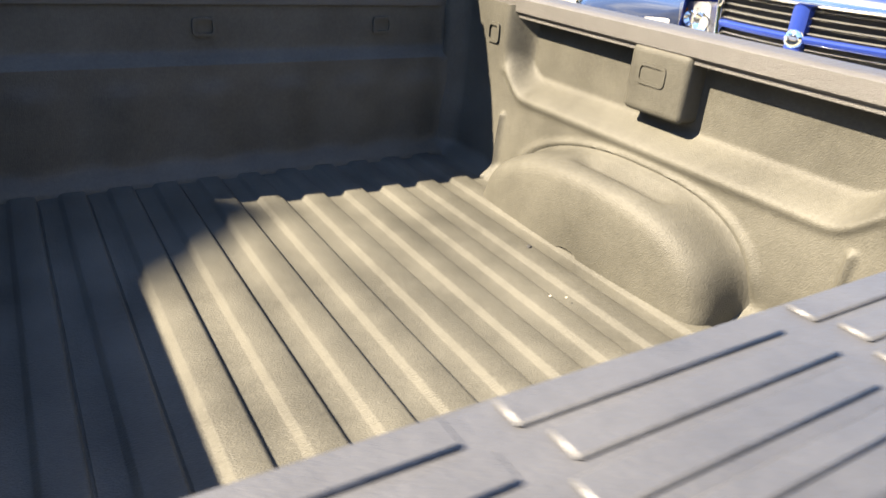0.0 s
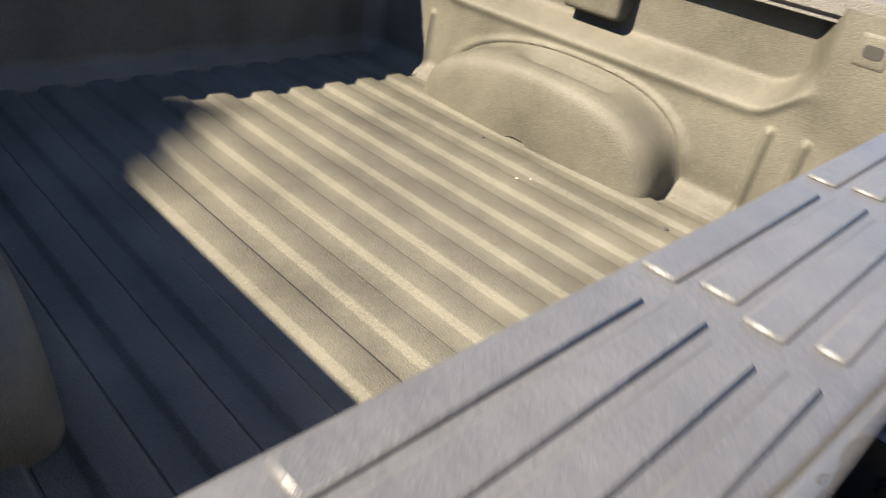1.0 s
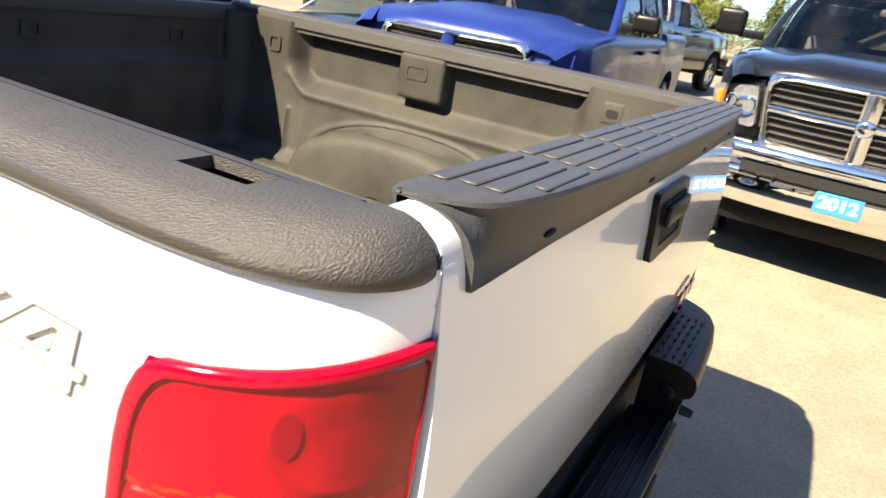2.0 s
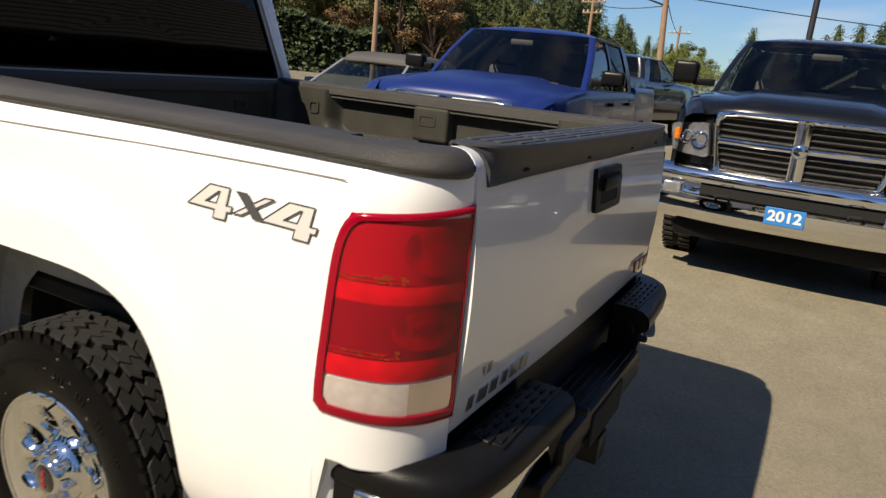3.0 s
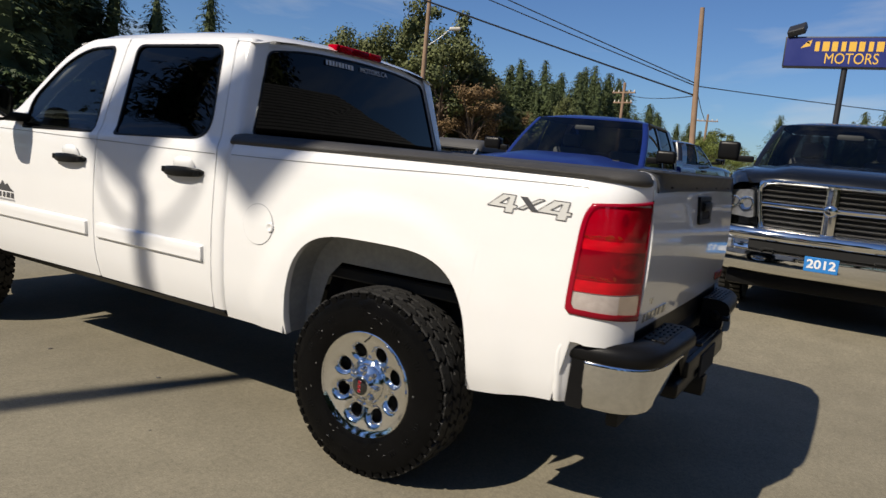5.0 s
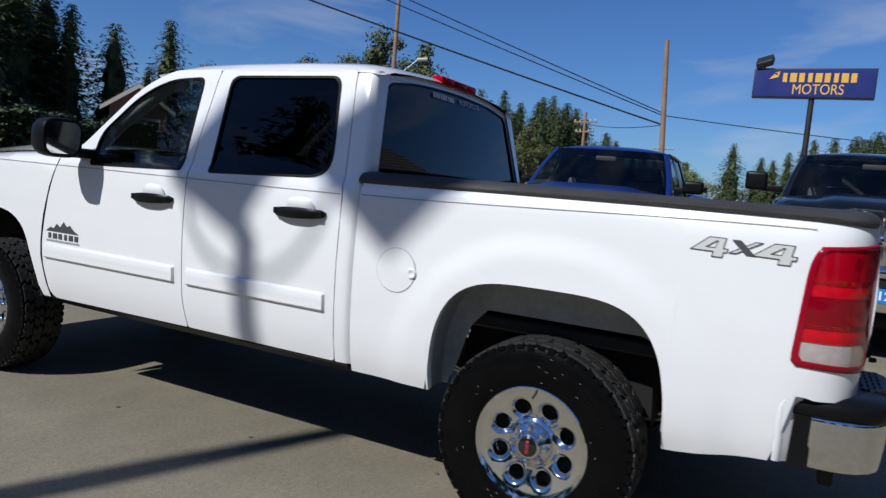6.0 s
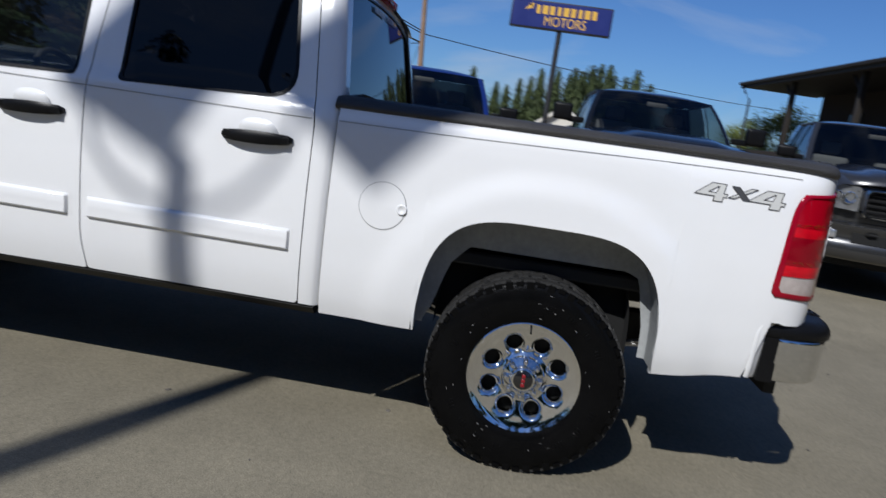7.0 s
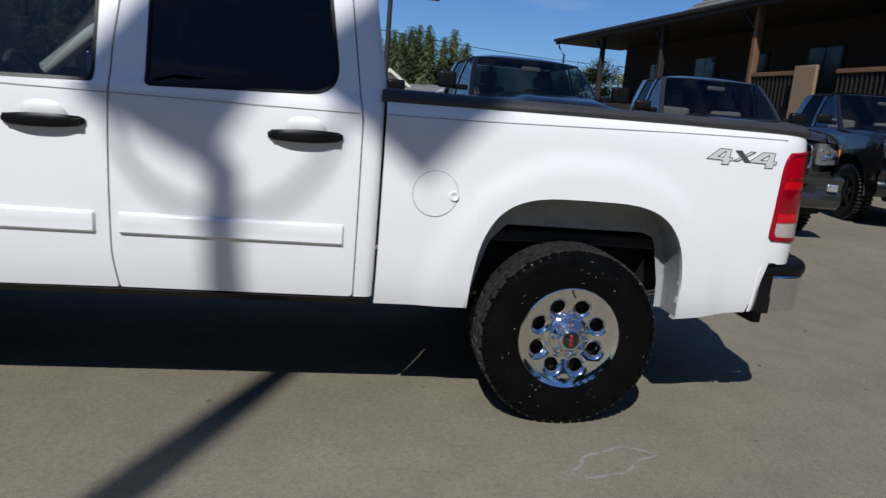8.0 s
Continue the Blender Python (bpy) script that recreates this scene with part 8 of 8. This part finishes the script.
hedge("hedge", "dense dark green hedge beside the lot", [spot(24, 40)[:2], spot(30, 40)[:2], spot(36, 42)[:2], spot(40.5, 43)[:2]], 3.9, 1.2, 4600)
hedge("hedge", "dense dark green hedge by the road", [spot(49, 44)[:2], spot(53, 44)[:2], spot(57.5, 45)[:2]], 4.2, 1.3, 5200, seed=6)
hedge("woodland_edge", "dense sunlit woodland behind the road", [spot(a, 80)[:2] for a in range(42, 75, 4)], 7.6, 3.5, 1900, "leaves", "stuff", 12)
hedge("distant_scrub", "far belt of mixed scrub and trees", [spot(a, 88)[:2] for a in range(14, 130, 6)], 4.2, 5.0, 1500, "leaves", "stuff", 7)
hedge("distant_scrub", "far belt of mixed scrub and trees", [spot(a, 66)[:2] for a in range(130, 376, 12)], 6.0, 5.0, 1100, "needles", "stuff", 8)


# ---- houses in the distance ----
def house(at, rz, w, d, h, roof, wall_mk, roof_mk, label):
    v = thing("house", label, "house", at, rz)
    bm = B()
    prism(bm, [(-w / 2, 0), (w / 2, 0), (w / 2, h), (0, h + roof), (-w / 2, h)], "y", -d / 2, d / 2)
    part("wall", bm, wall_mk, v)
    for s in (-1, 1):
        bm = B()
        a, b = Vector((0, 0, h + roof + 0.12)), Vector((s * (w / 2 + 0.45), 0, h - 0.45 * roof / (w / 2) + 0.10))
        n = 10
        for k in range(n):
            p, q = a.lerp(b, k / n), a.lerp(b, (k + 1) / n)
            prism(bm, [(p.x, p.z + 0.03), (q.x, q.z + 0.07), (q.x, q.z), (p.x, p.z - 0.03)], "y", -d / 2 - 0.4, d / 2 + 0.4)
        part("roof", bm, roof_mk, v)
        bm = B()
        for yy in (-d / 2 - 0.42,):
            prism(bm, [(a.x, a.z), (b.x, b.z), (b.x, b.z - 0.22), (a.x, a.z - 0.25)], "y", yy - 0.03, yy + 0.03)
        part("barge_board", bm, "cream", v)
    for x in (-w * 0.22, w * 0.22):
        bm = B()
        box(bm, x - 0.5, -d / 2 - 0.03, h * 0.42, x + 0.5, -d / 2 + 0.02, h * 0.85, 0.0)
        wd = part("window", bm, "cream", v)
        bm = B()
        box(bm, x - 0.42, -d / 2 - 0.045, h * 0.46, x + 0.42, -d / 2 - 0.02, h * 0.81, 0.0)
        part("pane", bm, "pane", wd)
    return v


house(spot(38.7, 46.8), -40, 2.9, 9, 4.2, 1.05, "pink_wall", "shingle_brown", "dusty pink house with brown shingle roof")
house(spot(92.3, 56), -95, 3.6, 8, 2.5, 1.3, "cream", "shingle", "small pale gabled house beyond the lot")
house(spot(94.2, 52), -60, 4.4, 7, 1.9, 0.9, "cream", "shingle", "small pale house with low roof")


# ---- porch building on its raised floor ----
def porch_building():
    v = thing("porch_building", "dark brown timber building with deep porch and shingle roof", "building", (34.2, -11.3, 0), 0)
    m = Matrix.Rotation(radians(3.4), 4, "Z")
    def P(x, y, z):
        return m @ Vector((x, y, z))
    L, fl, ev = 30.0, 2.3, 5.50
    def bx(name, mk, x0, y0, z0, x1, y1, z1, bev=0.02, label="", par=None):
        bm = B()
        box(bm, x0, y0, z0, x1, y1, z1, bev, 1, m)
        return part(name, bm, mk, par or v, label)
    bx("terrace", "stucco", -L, -9.0, 0.0, 0.2, -0.1, fl, 0.03)
    bx("wall", "stucco", -L, -9.0, fl, -0.6, -3.0, ev - 0.1, 0.02)
    bx("porch_soffit", "fascia", -L, -3.2, ev - 0.12, 0.6, 0.55, ev - 0.04, 0.0)
    bx("fascia", "fascia", -L, 0.50, ev - 0.16, 0.7, 0.62, ev + 0.14, 0.01)
    bx("gutter", "fascia", -L, 0.62, ev - 0.02, 0.75, 0.74, ev + 0.12, 0.03)
    bm = B()
    face(bm, [P(-L, 0.70, ev + 0.13), P(0.7, 0.70, ev + 0.13), P(0.7, -3.0, ev + 0.78), P(-L, -3.0, ev + 0.78)])
    face(bm, [P(0.7, 0.70, ev + 0.13), P(0.7, -9.0, ev + 0.13), P(0.7, -3.0, ev + 0.78)])
    face(bm, [P(0.7, -3.0, ev + 0.78), P(0.7, -9.0, ev + 0.13), P(-L, -9.0, ev + 0.13), P(-L, -3.0, ev + 0.78)])
    part("porch_roof", bm, "shingle", v, "low-pitched porch roof")
    n = 16
    for k in range(n):
        bm = B()
        a0, a1 = k / n, (k + 1) / n
        y0, y1 = -2.2 - 4.4 * a0, -2.2 - 4.4 * a1
        z0, z1 = ev + 0.84 + 3.6 * a0, ev + 0.84 + 3.6 * a1
        x0, x1 = -6.7 - 4.0 * a0, -6.7 - 4.0 * a1
        face(bm, [P(-L, y0, z0 + 0.05), P(x0, y0, z0 + 0.05), P(x1, y1, z1), P(-L, y1, z1)])
        face(bm, [P(-L, y0, z0), P(x0, y0, z0), P(x0, y0, z0 + 0.05), P(-L, y0, z0 + 0.05)])
        part("shingle_course", bm, "shingle", v)
    bm = B()
    face(bm, [P(-6.7, -2.2, ev + 0.84), P(-6.7, -9.0, ev + 0.2), P(-10.7, -6.6, ev + 4.44)])
    face(bm, [P(-L, -6.6, ev + 4.44), P(-10.7, -6.6, ev + 4.44), P(-6.7, -9.0, ev + 0.2), P(-L, -9.0, ev + 0.2)])
    part("roof_hip", bm, "shingle", v)
    for i, x in enumerate((-4.6, -10.4, -16.4, -22.4, -27.6)):
        po = bx("porch_post", "cedar" if i == 2 else "fascia", x - 0.10, 0.05, fl - 1.9, x + 0.10, 0.27, ev - 0.1, 0.02)
        bx("post_foot", "stucco", x - 0.25, -0.05, 0.0, x + 0.25, 0.45, fl - 1.2, 0.02, "", po)
        bm = B()
        tube(bm, [P(x, 0.15, ev - 0.9), P(x + 0.8, 0.15, ev - 0.2)], 0.06, 6)
        part("knee_brace", bm, "fascia", po)
    for x0, x1 in ((-18.6, -16.4), (-22.2, -20.2)):
        r = bx("porch_rail", "cedar", x0, 0.12, fl + 0.92, x1, 0.24, fl + 1.04, 0.01)
        for k in range(12):
            xx = x0 + (x1 - x0) * (k + 0.5) / 12
            bx("baluster", "fascia", xx - 0.02, 0.16, fl, xx + 0.02, 0.20, fl + 0.92, 0.0, "", r)
    bx("stair_panel", "tan_panel", -19.7, 0.35, 1.2, -18.8, 0.45, fl + 1.15, 0.02)
    for x, wd, z0, z1 in ((-4.2, 1.0, fl + 0.05, fl + 2.1), (-8.6, 1.6, fl + 0.8, fl + 2.2), (-12.2, 1.1, fl + 0.05, fl + 2.15), (-15.8, 1.6, fl + 0.7, fl + 2.2), (-20.4, 1.8, fl + 0.7, fl + 2.2), (-25.0, 1.8, fl + 0.7, fl + 2.2)):
        wn = bx("window", "fascia", x - wd / 2 - 0.08, -3.02, z0 - 0.08, x + wd / 2 + 0.08, -2.94, z1 + 0.08, 0.01)
        for sx in (-1, 1):
            bx("pane", "pane", x + (sx - 1) * wd / 4 + 0.03 - 0.0, -2.96, z0, x + (sx + 1) * wd / 4 - 0.03, -2.925, z1, 0.0, "", wn)
    bm = B()
    tube(bm, [P(0.1, 0.68, ev), P(0.1, 0.60, ev - 0.35), P(-0.15, 0.38, ev - 0.75), P(-0.15, 0.38, fl)], 0.05, 8)
    part("downpipe", bm, "fascia", v)


porch_building()

# ---- small things on the ground ----
rng = random.Random(3)
bm = B()
pts = []
for a in span(0.5, 2 * math.pi + 0.2, 70):
    w = noise.noise(Vector((math.cos(a) * 1.6, math.sin(a) * 1.6, 3.1)))
    r1, r2 = 0.215 + 0.02 * math.sin(3 * a + 1) + 0.035 * w, 0.085 + 0.02 * math.sin(2 * a) + 0.04 * w
    c, s_ = math.cos(a), math.sin(a)
    pts.append(Vector((-1.345 + 0.60 * (r1 * c) * -0.72 - r2 * s_ * 0.75, -0.13 + r1 * c * 0.95 - r2 * s_ * 0.45, 0.0)))
for i in range(70):
    p, q = pts[i], pts[i + 1]
    d = (q - p).normalized()
    thin = 0.5 + 0.5 * noise.noise(p * 22)
    if thin < 0.30:
        continue
    nrm = Vector((-d.y, d.x, 0)) * (0.003 + 0.009 * thin)
    z = Vector((0, 0, 0.0012))
    face(bm, [p - nrm + z, q - nrm + z, q + nrm + z, p + nrm + z])
solo("chalk_loop", bm, "chalk", "faint white chalk loop drawn on the asphalt", "chalk mark")


def pebble(name, label, at, r, mk, seed):
    g = random.Random(seed)
    bm = B()
    bmesh.ops.create_icosphere(bm, subdivisions=1, radius=r)
    for q in bm.verts:
        q.co = Vector((q.co.x * g.uniform(0.8, 1.7), q.co.y * g.uniform(0.7, 1.2), max(-0.2 * r, q.co.z * 0.45)))
    return solo(name, bm, mk, label, "stone" if mk == "pebble" else "litter", group="bits on the ground", at=pose(*at, 0, 0, g.uniform(0, 360)))


for i, (x, y, r) in enumerate(((-0.82, 1.58, 0.012), (-0.61, 0.58, 0.012), (-0.16, -1.55, 0.010), (-0.95, 2.44, 0.013), (-1.9, 1.2, 0.008), (-1.5, 2.9, 0.009), (-1.15, -0.9, 0.008), (-1.9, -0.75, 0.007), (-0.5, -2.0, 0.010), (0.6, -2.4, 0.012), (1.4, -2.3, 0.012), (2.2, -2.6, 0.012), (-2.0, 0.5, 0.008), (-1.3, 1.0, 0.006), (-2.1, 1.9, 0.008), (-1.7, 3.4, 0.010), (3.1, -2.4, 0.014), (-1.65, 0.35, 0.006))):
    pebble("pebble", "small dark stone lying on the asphalt", (x, y, ground_z(x) + 0.002), r, "pebble", 40 + i)
for i, (x, y, z, r, mk) in enumerate(((0.571, 0.036, 0.893, 0.007, "dark"), (0.49, -0.21, 0.893, 0.003, "pale_bit"), (0.46, -0.19, 0.893, 0.003, "pale_bit"), (0.66, 0.05, 0.882, 0.003, "pale_bit"), (0.61, -0.53, 0.882, 0.007, "dark"), (0.20, 0.25, 0.882, 0.005, "pale_bit"), (0.42, -0.26, 0.882, 0.006, "pale_bit"), (0.10, -0.10, 0.882, 0.004, "pale_bit"))):
    pebble("bed_debris", "tiny bit of debris on the ribbed bed floor", (x, y, z), r, mk, 70 + i)
